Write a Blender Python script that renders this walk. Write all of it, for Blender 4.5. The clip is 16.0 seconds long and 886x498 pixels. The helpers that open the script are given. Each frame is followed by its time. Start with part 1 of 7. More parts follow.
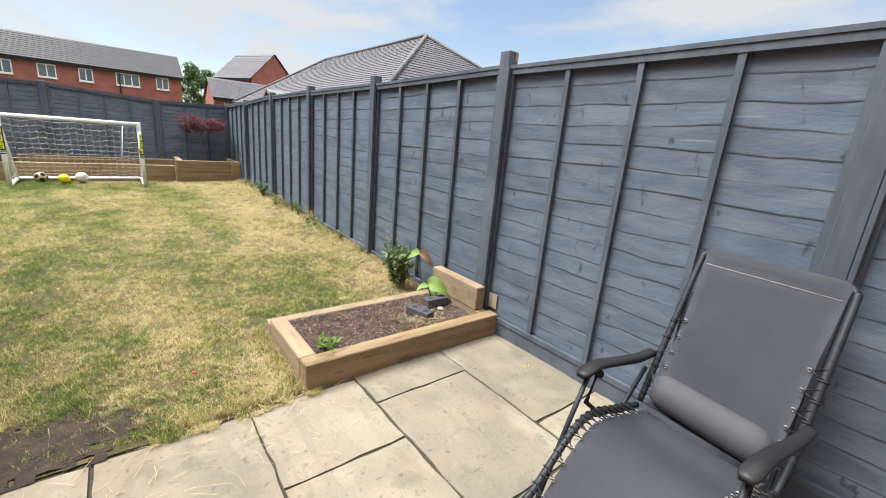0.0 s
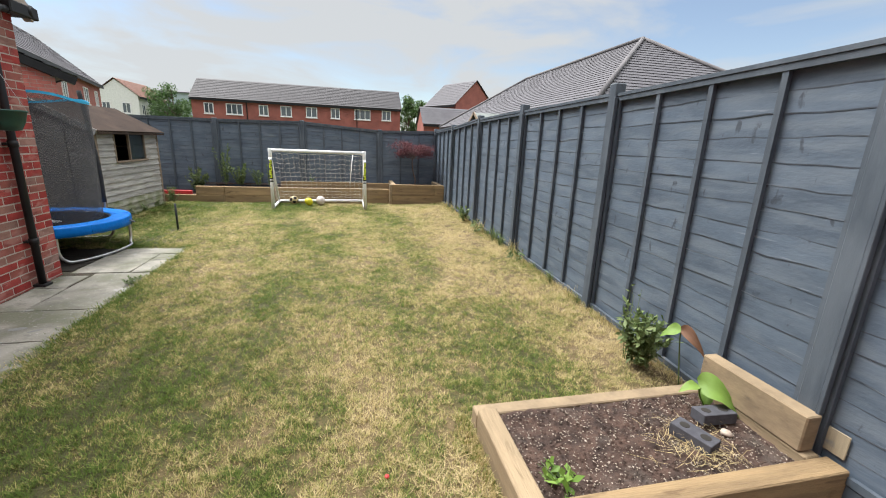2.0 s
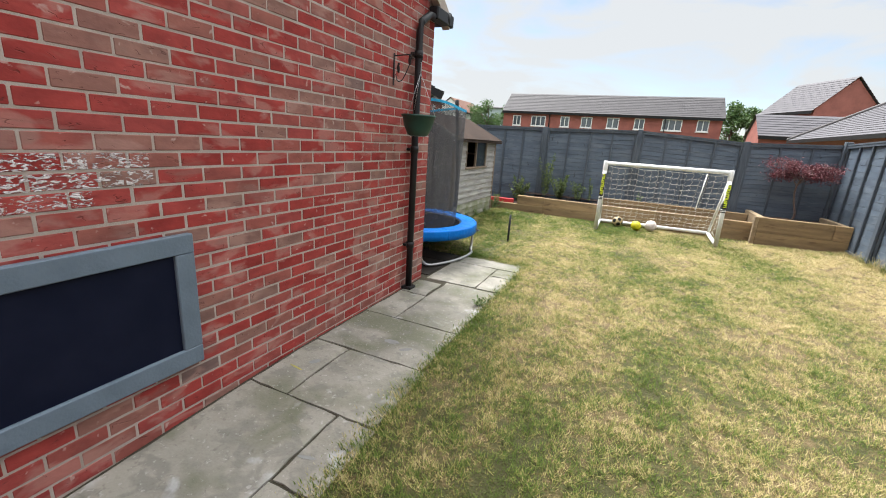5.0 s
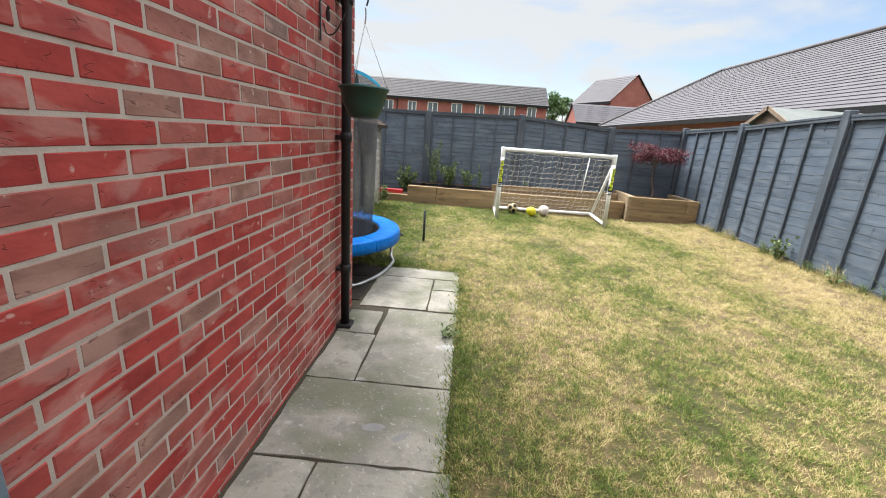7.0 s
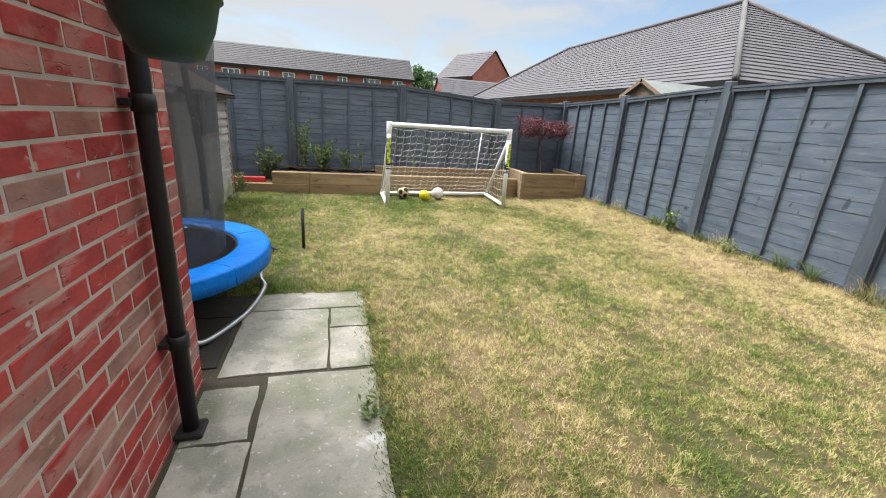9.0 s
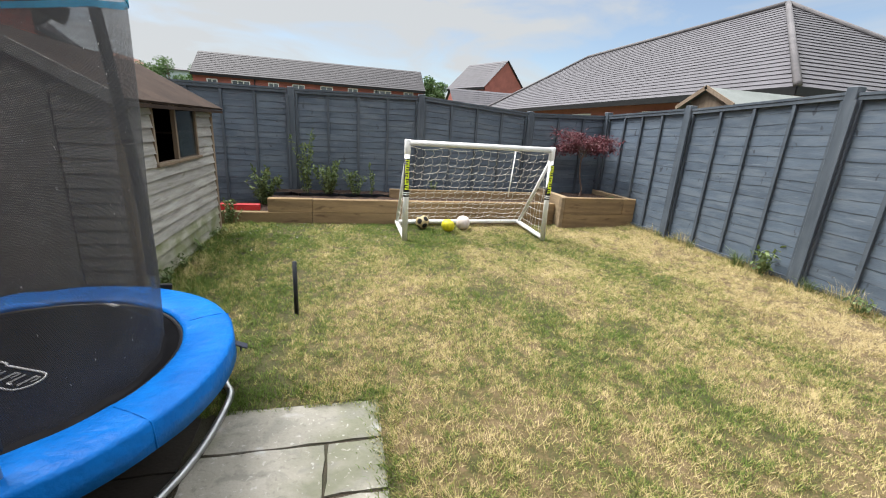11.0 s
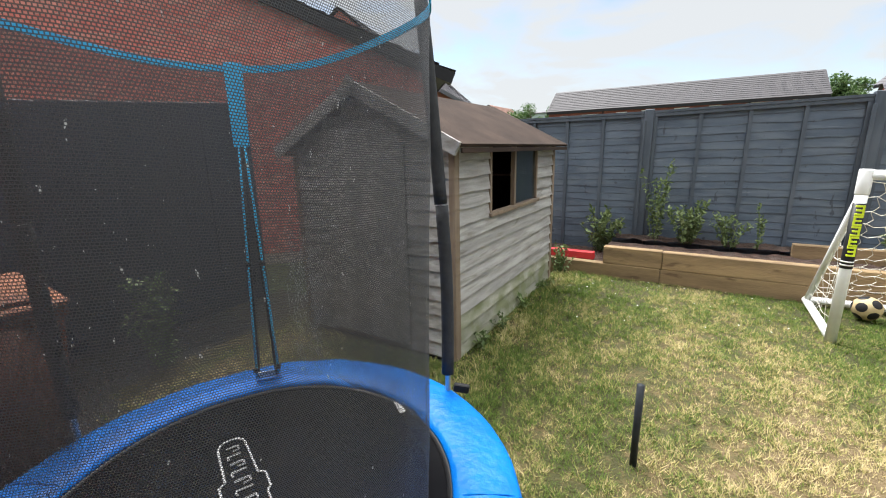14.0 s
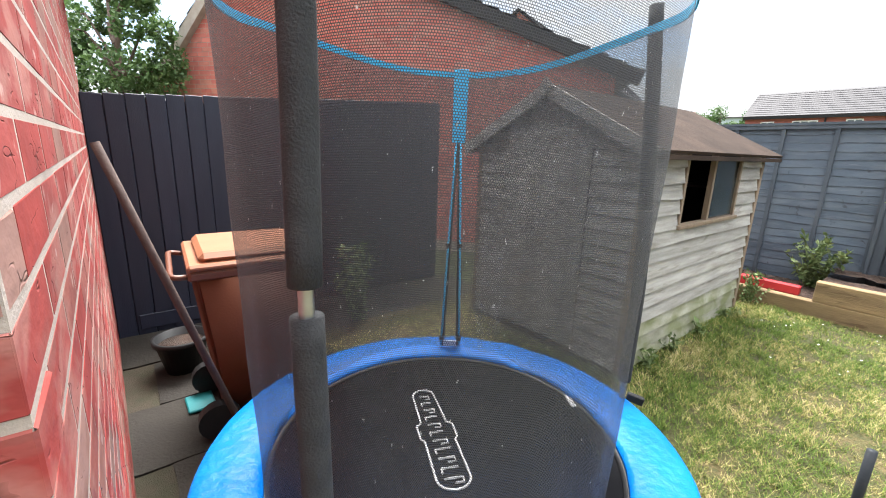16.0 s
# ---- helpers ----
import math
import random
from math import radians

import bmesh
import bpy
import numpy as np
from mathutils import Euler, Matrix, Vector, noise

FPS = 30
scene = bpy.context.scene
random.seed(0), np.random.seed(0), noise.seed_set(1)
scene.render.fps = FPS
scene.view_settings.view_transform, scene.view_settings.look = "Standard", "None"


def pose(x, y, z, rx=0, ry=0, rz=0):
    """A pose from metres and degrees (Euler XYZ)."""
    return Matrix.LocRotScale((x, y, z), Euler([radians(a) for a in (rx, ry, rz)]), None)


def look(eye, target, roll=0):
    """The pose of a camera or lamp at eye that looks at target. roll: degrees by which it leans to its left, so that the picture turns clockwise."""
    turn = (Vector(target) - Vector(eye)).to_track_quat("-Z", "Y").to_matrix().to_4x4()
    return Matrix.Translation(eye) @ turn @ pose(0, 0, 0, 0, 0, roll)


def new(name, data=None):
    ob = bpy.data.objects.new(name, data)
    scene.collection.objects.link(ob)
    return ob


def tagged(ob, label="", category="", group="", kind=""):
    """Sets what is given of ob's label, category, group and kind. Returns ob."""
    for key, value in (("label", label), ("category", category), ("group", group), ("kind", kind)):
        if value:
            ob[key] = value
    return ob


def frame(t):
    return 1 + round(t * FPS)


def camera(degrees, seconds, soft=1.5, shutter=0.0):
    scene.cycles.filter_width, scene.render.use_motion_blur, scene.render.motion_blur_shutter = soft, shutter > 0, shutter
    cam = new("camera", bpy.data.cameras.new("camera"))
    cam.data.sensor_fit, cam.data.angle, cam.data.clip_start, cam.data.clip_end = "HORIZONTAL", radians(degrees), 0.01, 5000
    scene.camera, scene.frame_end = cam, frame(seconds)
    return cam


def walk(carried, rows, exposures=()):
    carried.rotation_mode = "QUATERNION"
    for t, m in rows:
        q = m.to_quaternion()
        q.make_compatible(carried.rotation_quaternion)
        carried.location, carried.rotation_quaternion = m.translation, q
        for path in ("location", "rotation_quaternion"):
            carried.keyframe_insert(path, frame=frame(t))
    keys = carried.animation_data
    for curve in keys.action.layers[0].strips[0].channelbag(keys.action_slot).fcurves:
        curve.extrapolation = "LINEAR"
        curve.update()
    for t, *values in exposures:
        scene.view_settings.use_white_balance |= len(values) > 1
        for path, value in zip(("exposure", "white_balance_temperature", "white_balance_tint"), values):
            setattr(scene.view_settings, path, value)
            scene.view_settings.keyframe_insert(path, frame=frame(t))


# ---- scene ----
cam = camera(94.6, 16.0, soft=1.05)
METRES, EYE, TILT, LEAN, TURN = 8.1, 1.5, 0.0, 0.0, -38.9
ROWS = [
    (0.0, 0.0, 0.0, 0.0, 1.3, -15.12, -4.82),
    (0.5, -0.0324, 0.0234, 0.0041, 10.48, -14.72, -4.44),
    (1.0, -0.047, 0.0488, 0.004, 17.02, -14.08, -3.68),
    (1.5, -0.0538, 0.0798, 0.0075, 21.92, -13.99, -2.93),
    (2.0, -0.0697, 0.1058, 0.0062, 26.62, -14.51, -2.37),
    (2.5, -0.0935, 0.1254, 0.0059, 33.73, -14.85, -2.3),
    (3.0, -0.123, 0.1426, 0.005, 46.57, -14.39, -3.07),
    (3.5, -0.1564, 0.1504, 0.0034, 62.08, -14.28, -3.9),
    (6.0, -0.3462, 0.1105, -0.0057, 64.03, -15.26, -3.69),
    (6.5, -0.3837, 0.1081, -0.0083, 52.9, -15.2, -4.0),
    (7.0, -0.426, 0.1129, -0.0066, 42.68, -15.73, -4.0),
    (7.5, -0.4571, 0.1105, -0.0088, 34.49, -16.8, -3.88),
    (8.0, -0.48, 0.1349, -0.0143, 28.51, -17.94, -3.66),
    (10.5, -0.5998, 0.2987, -0.0081, 23.51, -17.03, -3.71),
    (11.0, -0.6206, 0.3232, -0.0063, 25.86, -16.37, -3.43),
    (11.5, -0.6361, 0.3536, -0.0044, 29.3, -15.97, -2.91),
    (12.0, -0.6601, 0.3692, -0.0038, 34.13, -15.6, -2.12),
    (12.5, -0.6854, 0.3844, -0.0042, 40.98, -15.06, -0.92),
    (13.0, -0.7133, 0.4111, -0.0041, 49.66, -14.47, 0.24),
    (13.5, -0.7289, 0.4197, -0.0012, 59.8, -13.89, 0.99),
    (14.0, -0.7366, 0.415, -0.002, 69.78, -13.5, 1.19),
    (14.5, -0.7382, 0.4066, -0.0027, 78.31, -13.67, 0.94),
    (15.0, -0.7366, 0.4012, -0.0027, 84.58, -13.89, 0.11),
    (15.5, -0.732, 0.396, -0.0024, 88.65, -13.88, -0.89),
    (16.0, -0.726, 0.3859, -0.0021, 90.8, -13.66, -1.84),
]
walk(cam, [(t, pose(0, 0, EYE, TILT, LEAN, TURN) @ pose(METRES * x, METRES * y, METRES * z, 90 + pitch, roll, yaw)) for t, x, y, z, yaw, pitch, roll in ROWS],
     [(0.0, 1.6), (1.5, 1.45), (3.0, 1.42), (6.0, 1.78), (7.5, 1.64), (10.5, 1.45), (12.5, 1.38), (14.0, 1.7), (15.0, 2.2), (16.0, 2.4)])

# ---- light ----
SUN_EL, SUN_AZ = 60.0, -54.0          # degrees up; degrees from +y towards +x
world = bpy.data.worlds.new("sky_world")
scene.world = world
world.use_nodes = True
wn, wl = world.node_tree.nodes, world.node_tree.links
wn.clear()
w_out = wn.new("ShaderNodeOutputWorld")
w_bg = wn.new("ShaderNodeBackground")
w_sky = wn.new("ShaderNodeTexSky")
w_sky.sky_type = "NISHITA"
w_sky.sun_disc = False
w_sky.sun_elevation = radians(SUN_EL)
w_sky.sun_rotation = radians(SUN_AZ)
w_sky.air_density, w_sky.dust_density, w_sky.ozone_density = 1.0, 0.6, 1.0
w_tc = wn.new("ShaderNodeTexCoord")
w_map = wn.new("ShaderNodeMapping")
w_map.inputs["Scale"].default_value = (1.0, 1.0, 3.2)
w_noise = wn.new("ShaderNodeTexNoise")
w_noise.inputs["Scale"].default_value = 2.4
w_noise.inputs["Detail"].default_value = 7.0
w_noise.inputs["Roughness"].default_value = 0.55
w_noise.inputs["Distortion"].default_value = 0.5
w_ramp = wn.new("ShaderNodeValToRGB")
w_ramp.color_ramp.elements[0].position, w_ramp.color_ramp.elements[0].color = 0.37, (0.14, 0.14, 0.14, 1)
w_ramp.color_ramp.elements[1].position, w_ramp.color_ramp.elements[1].color = 0.55, (0.95, 0.95, 0.95, 1)
w_mix = wn.new("ShaderNodeMix")
w_mix.data_type = "RGBA"
w_sep = wn.new("ShaderNodeSeparateXYZ")
w_lift = wn.new("ShaderNodeMapRange")          # cloud is brightest overhead, as under a thin overcast
w_lift.interpolation_type = "SMOOTHSTEP"
w_lift.inputs[1].default_value, w_lift.inputs[2].default_value = 0.36, 0.76
w_lift.inputs[3].default_value, w_lift.inputs[4].default_value = 4.35, 16.0
w_tint = wn.new("ShaderNodeMix")
w_tint.data_type, w_tint.blend_type = "RGBA", "MULTIPLY"
w_tint.inputs[0].default_value = 1.0
w_tint.inputs[7].default_value = (0.97, 1.0, 1.02, 1)
wl.new(w_tc.outputs["Generated"], w_map.inputs["Vector"])
wl.new(w_map.outputs["Vector"], w_noise.inputs["Vector"])
wl.new(w_tc.outputs["Generated"], w_sep.inputs[0])
wl.new(w_sep.outputs["Z"], w_lift.inputs[0])
wl.new(w_lift.outputs[0], w_tint.inputs[6])
wl.new(w_tint.outputs[2], w_mix.inputs[7])
wl.new(w_noise.outputs["Fac"], w_ramp.inputs["Fac"])
w_cover = wn.new("ShaderNodeMapRange")         # and closes overhead
w_cover.interpolation_type = "SMOOTHSTEP"
w_cover.inputs[1].default_value, w_cover.inputs[2].default_value = 0.34, 0.62
w_sum = wn.new("ShaderNodeMath")
w_sum.operation, w_sum.use_clamp = "ADD", True
wl.new(w_sep.outputs["Z"], w_cover.inputs[0])
wl.new(w_cover.outputs[0], w_sum.inputs[0])
wl.new(w_ramp.outputs["Color"], w_sum.inputs[1])
wl.new(w_sum.outputs[0], w_mix.inputs[0])
wl.new(w_sky.outputs["Color"], w_mix.inputs[6])
wl.new(w_mix.outputs[2], w_bg.inputs["Color"])
w_bg.inputs["Strength"].default_value = 0.06
wl.new(w_bg.outputs["Background"], w_out.inputs["Surface"])

sun_data = bpy.data.lights.new("sun", "SUN")
sun_data.energy, sun_data.angle, sun_data.color = 2.9, radians(34), (1.0, 0.98, 0.95)
sun = new("sun", sun_data)
s_dir = Vector((math.sin(radians(SUN_AZ)) * math.cos(radians(SUN_EL)), math.cos(radians(SUN_AZ)) * math.cos(radians(SUN_EL)), math.sin(radians(SUN_EL))))
sun.matrix_world = look(s_dir * 30, (0, 0, 0))


# ---- materials ----
def mat(name, col, col2=None, rough=0.7, scale=6.0, fine=90.0, bump=0.15, metal=0.0, rand=0.0, stretch=(1, 1, 1), island=False, spec=0.5, fine_amt=0.25, dist=0.01):
    """Two scales of noise between two colours, fine relief, and a shade of its own for each piece."""
    m = bpy.data.materials.new(name)
    m.use_nodes = True
    n, l = m.node_tree.nodes, m.node_tree.links
    b = n["Principled BSDF"]
    b.inputs["Roughness"].default_value = rough
    b.inputs["Metallic"].default_value = metal
    b.inputs["Specular IOR Level"].default_value = spec
    col2 = col2 or tuple(c * 0.75 for c in col)
    tc = n.new("ShaderNodeTexCoord")
    mp = n.new("ShaderNodeMapping")
    mp.inputs["Scale"].default_value = stretch
    l.new(tc.outputs["Object"], mp.inputs["Vector"])
    n1 = n.new("ShaderNodeTexNoise")
    n1.inputs["Scale"].default_value, n1.inputs["Detail"].default_value = scale, 5
    n2 = n.new("ShaderNodeTexNoise")
    n2.inputs["Scale"].default_value, n2.inputs["Detail"].default_value = fine, 3
    for q in (n1, n2):
        l.new(mp.outputs["Vector"], q.inputs["Vector"])
    r1 = n.new("ShaderNodeMapRange")
    r1.inputs[1].default_value, r1.inputs[2].default_value = 0.32, 0.68
    l.new(n1.outputs["Fac"], r1.inputs[0])
    add = n.new("ShaderNodeMath")
    add.operation = "MULTIPLY_ADD"
    add.inputs[1].default_value, add.inputs[2].default_value = fine_amt * 2, -fine_amt
    l.new(n2.outputs["Fac"], add.inputs[0])
    s = n.new("ShaderNodeMath")
    s.operation = "ADD"
    s.use_clamp = True
    l.new(r1.outputs[0], s.inputs[0])
    l.new(add.outputs[0], s.inputs[1])
    mx = n.new("ShaderNodeMix")
    mx.data_type = "RGBA"
    mx.inputs[6].default_value, mx.inputs[7].default_value = (*col, 1), (*col2, 1)
    l.new(s.outputs[0], mx.inputs[0])
    out = mx.outputs[2]
    if rand:
        hs = n.new("ShaderNodeHueSaturation")
        if island:
            src = n.new("ShaderNodeNewGeometry").outputs["Random Per Island"]
        else:
            src = n.new("ShaderNodeObjectInfo").outputs["Random"]
        mr = n.new("ShaderNodeMapRange")
        mr.inputs[3].default_value, mr.inputs[4].default_value = 1 - rand, 1 + rand
        l.new(src, mr.inputs[0])
        l.new(mr.outputs[0], hs.inputs["Value"])
        l.new(out, hs.inputs["Color"])
        out = hs.outputs["Color"]
    l.new(out, b.inputs["Base Color"])
    if bump:
        bp = n.new("ShaderNodeBump")
        bp.inputs["Strength"].default_value, bp.inputs["Distance"].default_value = bump, dist
        l.new(n2.outputs["Fac"], bp.inputs["Height"])
        l.new(bp.outputs[0], b.inputs["Normal"])
    return m


def ramp_random(m, stops, island):
    """Replace the base colour by a ramp picked piece by piece, times the noise that the material has."""
    n, l = m.node_tree.nodes, m.node_tree.links
    b = n["Principled BSDF"]
    old = b.inputs["Base Color"].links[0].from_socket
    src = n.new("ShaderNodeNewGeometry").outputs["Random Per Island"] if island else n.new("ShaderNodeObjectInfo").outputs["Random"]
    rp = n.new("ShaderNodeValToRGB")
    rp.color_ramp.interpolation = "LINEAR"
    while len(rp.color_ramp.elements) < len(stops):
        rp.color_ramp.elements.new(0.5)
    for e, (p, c) in zip(rp.color_ramp.elements, stops):
        e.position, e.color = p, (*c, 1)
    mx = n.new("ShaderNodeMix")
    mx.data_type, mx.blend_type = "RGBA", "MULTIPLY"
    mx.inputs[0].default_value = 1.0
    l.new(src, rp.inputs["Fac"])
    l.new(rp.outputs["Color"], mx.inputs[6])
    l.new(old, mx.inputs[7])
    l.new(mx.outputs[2], b.inputs["Base Color"])
    return m


BRICKS = [(0.0, (0.35, 0.046, 0.040)), (0.30, (0.43, 0.064, 0.055)), (0.58, (0.42, 0.082, 0.073)), (0.78, (0.37, 0.130, 0.104)), (0.91, (0.345, 0.175, 0.142)), (0.98, (0.30, 0.175, 0.145)), (1.0, (0.24, 0.16, 0.145))]
M_BRICK = ramp_random(mat("brick_faced", (1, 1, 1), (0.66, 0.64, 0.66), rough=0.9, spec=0.25, scale=7, fine=34, bump=0.35, dist=0.006, stretch=(1, 0.8, 1.6), fine_amt=0.25), [(p, (0.81 * c[0], 0.80 * c[1], 0.79 * c[2])) for p, c in BRICKS], False)
M_BRICK_ALL = ramp_random(mat("brick_faced_far", (1, 1, 1), (0.66, 0.64, 0.66), rough=0.9, spec=0.25, scale=7, fine=34, bump=0.35, dist=0.006, stretch=(1, 0.8, 1.6), fine_amt=0.25), [(p, (0.81 * c[0], 0.80 * c[1], 0.79 * c[2])) for p, c in BRICKS], True)
# salmon brick, paler than the house's: stronger light put into its colour
M_BRICK_N = ramp_random(mat("salmon_brick_lit", (1, 1, 1), (0.75, 0.73, 0.74), rough=0.85, scale=9, fine=55, bump=0.4), [(0.0, (0.50, 0.145, 0.118)), (0.6, (0.57, 0.185, 0.148)), (1.0, (0.52, 0.225, 0.18))], True)
M_MORTAR = mat("mortar", (0.40, 0.345, 0.305), (0.32, 0.27, 0.235), rough=0.95, scale=9, fine=190, bump=0.2, fine_amt=0.12)
M_FENCE = mat("fence_paint", (0.059, 0.081, 0.112), (0.090, 0.119, 0.157), rough=0.6, scale=4, fine=34, bump=0.28, dist=0.005, rand=0.10, stretch=(0.8, 0.8, 2.4), fine_amt=0.3)
M_FENCE_EDGE = mat("fence_edge_paint", (0.075, 0.090, 0.115), (0.055, 0.07, 0.092), rough=0.55, scale=6, fine=60, bump=0.1)
M_RAWGREY = mat("greyed_bare_wood", (0.30, 0.25, 0.17), (0.20, 0.165, 0.115), rough=0.85, scale=8, fine=90, stretch=(4, 4, 0.5))
M_RIDGE = mat("ridge_tile", (0.12, 0.11, 0.115), (0.085, 0.08, 0.085), rough=0.8, scale=3, fine=30, bump=0.2)
M_TILE_FAR = mat("weathered_roof_tile", (0.052, 0.048, 0.053), (0.040, 0.037, 0.041), rough=0.75, scale=2, fine=30, bump=0.2)
M_SLEEPER_OLD = mat("weathered_sleeper", (0.285, 0.212, 0.130), (0.175, 0.128, 0.080), rough=0.9, scale=4, fine=30, bump=0.2, rand=0.12, stretch=(1.2, 1.2, 3.0), fine_amt=0.35)
M_POST = mat("post_paint", (0.046, 0.060, 0.078), (0.068, 0.085, 0.106), rough=0.6, scale=7, fine=60, bump=0.08, rand=0.06, stretch=(3, 3, 0.6))
M_NAVY = mat("navy_paint", (0.012, 0.016, 0.032), (0.018, 0.022, 0.04), rough=0.5, scale=5, fine=60, bump=0.15, rand=0.12, stretch=(3, 3, 0.5))
M_SLEEPER_X = mat("sleeper_wood_x", (0.300, 0.205, 0.104), (0.170, 0.114, 0.060), rough=0.85, scale=4, fine=45, bump=0.6, rand=0.16, stretch=(0.3, 3.5, 3.5), fine_amt=0.5)
M_SLEEPER_Y = mat("sleeper_wood_y", (0.31, 0.230, 0.138), (0.185, 0.135, 0.082), rough=0.85, scale=4, fine=45, bump=0.6, rand=0.16, stretch=(3.5, 0.3, 3.5), fine_amt=0.5)
M_RAW = mat("bare_wood", (0.42, 0.31, 0.18), (0.30, 0.21, 0.12), rough=0.8, scale=8, fine=90, stretch=(4, 4, 0.5))
M_SLAB = mat("sandstone", (0.214, 0.184, 0.134), (0.148, 0.130, 0.096), rough=0.8, scale=3.2, fine=48, bump=0.5, rand=0.16, fine_amt=0.32)
M_SLAB_GREY = mat("grey_sandstone", (0.285, 0.268, 0.230), (0.20, 0.190, 0.160), rough=0.82, scale=3.5, fine=70, bump=0.35, rand=0.10, fine_amt=0.3)
M_JOINT = mat("dirt_joint", (0.050, 0.038, 0.026), (0.034, 0.034, 0.018), rough=1, scale=12, fine=200, bump=0.6)
M_SOIL = mat("soil", (0.105, 0.062, 0.046), (0.038, 0.023, 0.018), rough=1, scale=14, fine=150, bump=1.0, dist=0.02)
M_BARE = mat("bare_earth", (0.066, 0.044, 0.031), (0.026, 0.018, 0.013), rough=1, scale=11, fine=120, bump=1.0, dist=0.02)
M_STRAW = mat("straw", (0.40, 0.32, 0.17), (0.28, 0.21, 0.10), rough=0.85, scale=20, rand=0.3, island=True, bump=0)
M_STONE = mat("small_stones", (0.34, 0.29, 0.24), (0.2, 0.16, 0.13), rough=0.9, scale=30, rand=0.4, island=True, bump=0)
M_EARTH = mat("far_ground", (0.10, 0.115, 0.05), (0.075, 0.09, 0.035), rough=1, scale=0.3, fine=20, bump=0.2)
M_WHITE = mat("white_plastic", (0.78, 0.79, 0.79), (0.68, 0.69, 0.68), rough=0.4, scale=7, fine=60, bump=0.03)
M_CORD = mat("white_cord", (0.62, 0.60, 0.54), (0.5, 0.47, 0.4), rough=0.8, bump=0)
M_BLACK = mat("black_plastic", (0.012, 0.012, 0.013), (0.018, 0.018, 0.019), rough=0.45, spec=0.22, scale=9, bump=0.03)
M_FOAM = mat("black_foam", (0.020, 0.021, 0.023), (0.032, 0.033, 0.036), rough=0.9, scale=25, fine=220, bump=0.8, dist=0.004)
M_YELLOW = mat("neon_yellow", (0.68, 0.80, 0.03), (0.55, 0.66, 0.03), rough=0.5, bump=0)
M_BALLY = mat("yellow_ball", (0.62, 0.56, 0.015), (0.45, 0.40, 0.01), rough=0.5, scale=20, bump=0.05)
M_BALLW = mat("white_ball", (0.62, 0.57, 0.54), (0.45, 0.38, 0.36), rough=0.55, scale=12, bump=0.1)
M_BALLC = mat("cream_ball", (0.50, 0.40, 0.22), (0.38, 0.29, 0.15), rough=0.55, scale=14, bump=0.1)
M_STEEL = mat("galvanised_steel", (0.55, 0.56, 0.57), (0.40, 0.41, 0.42), rough=0.38, scale=12, metal=0.9, bump=0.05)
M_PAD = mat("blue_vinyl", (0.001, 0.138, 0.50), (0.001, 0.104, 0.40), rough=0.4, spec=0.13, scale=7, fine=26, bump=0.35, dist=0.02)
M_BAND = mat("blue_webbing", (0.02, 0.38, 0.64), (0.014, 0.29, 0.52), rough=0.7, scale=9, fine=300, bump=0.3)
M_MATT = mat("jumping_mat", (0.005, 0.005, 0.006), (0.010, 0.010, 0.011), rough=0.95, spec=0.02, scale=5, fine=400, bump=0.3, dist=0.002)
M_PRINT = mat("white_print", (0.55, 0.55, 0.55), (0.38, 0.38, 0.38), rough=0.7, fine=300, bump=0)
M_SHEDWOOD = mat("weathered_wood", (0.39, 0.378, 0.36), (0.235, 0.222, 0.205), rough=0.85, scale=5, fine=60, bump=0.45, rand=0.13, stretch=(2.2, 0.5, 5), fine_amt=0.35)
M_SHEDMOSS = mat("mossy_wood", (0.35, 0.34, 0.29), (0.20, 0.20, 0.14), rough=0.9, scale=4, fine=60, bump=0.45, rand=0.13, stretch=(2.2, 0.8, 3), fine_amt=0.35)
M_SHEDTRIM = mat("shed_trim_wood", (0.23, 0.172, 0.12), (0.155, 0.112, 0.076), rough=0.8, scale=6, fine=60, stretch=(4, 4, 0.5))
M_FELT = mat("roof_felt", (0.058, 0.040, 0.032), (0.032, 0.023, 0.019), rough=0.95, spec=0.1, scale=3, fine=180, bump=0.6, dist=0.006)
M_FELTG = mat("green_felt", (0.165, 0.18, 0.175), (0.125, 0.14, 0.132), rough=0.95, scale=3, fine=180, bump=0.5)
# shade painted as colour: inside the shed and in the brick holes
M_INSIDE_SHADE = mat("inside_shade", (0.02, 0.017, 0.014), rough=0.9, bump=0)
M_TILE = mat("roof_tile", (0.082, 0.077, 0.088), (0.063, 0.059, 0.068), rough=0.7, scale=2, fine=30, bump=0.2, rand=0.10, island=True)
M_TILE_RED = mat("red_roof_tile", (0.20, 0.10, 0.07), (0.15, 0.07, 0.05), rough=0.85, scale=2, fine=30, rand=0.1, island=True)
M_HBRICK = mat("house_brick", (0.31, 0.105, 0.084), (0.225, 0.076, 0.062), rough=0.9, scale=1.5, fine=9, bump=0.1, fine_amt=0.5)
M_RENDER = mat("white_render", (0.72, 0.72, 0.70), (0.62, 0.62, 0.6), rough=0.9)
M_UPVC = mat("white_frame", (0.75, 0.75, 0.75), (0.68, 0.68, 0.68), rough=0.4, bump=0)
M_PANE = mat("window_pane", (0.10, 0.12, 0.14), (0.06, 0.075, 0.09), rough=0.06, scale=0.8, bump=0, spec=0.9)
M_CLAD = mat("pale_cladding", (0.34, 0.40, 0.43), (0.30, 0.36, 0.39), rough=0.7, scale=0.2, bump=0)
M_CHALK = mat("blackboard", (0.004, 0.006, 0.018), (0.007, 0.009, 0.023), rough=0.6, spec=0.12, scale=6, fine=30, bump=0.04)
M_CHALKF = mat("grey_blue_frame", (0.125, 0.165, 0.21), (0.10, 0.135, 0.175), rough=0.6, scale=9, fine=70, bump=0.2)
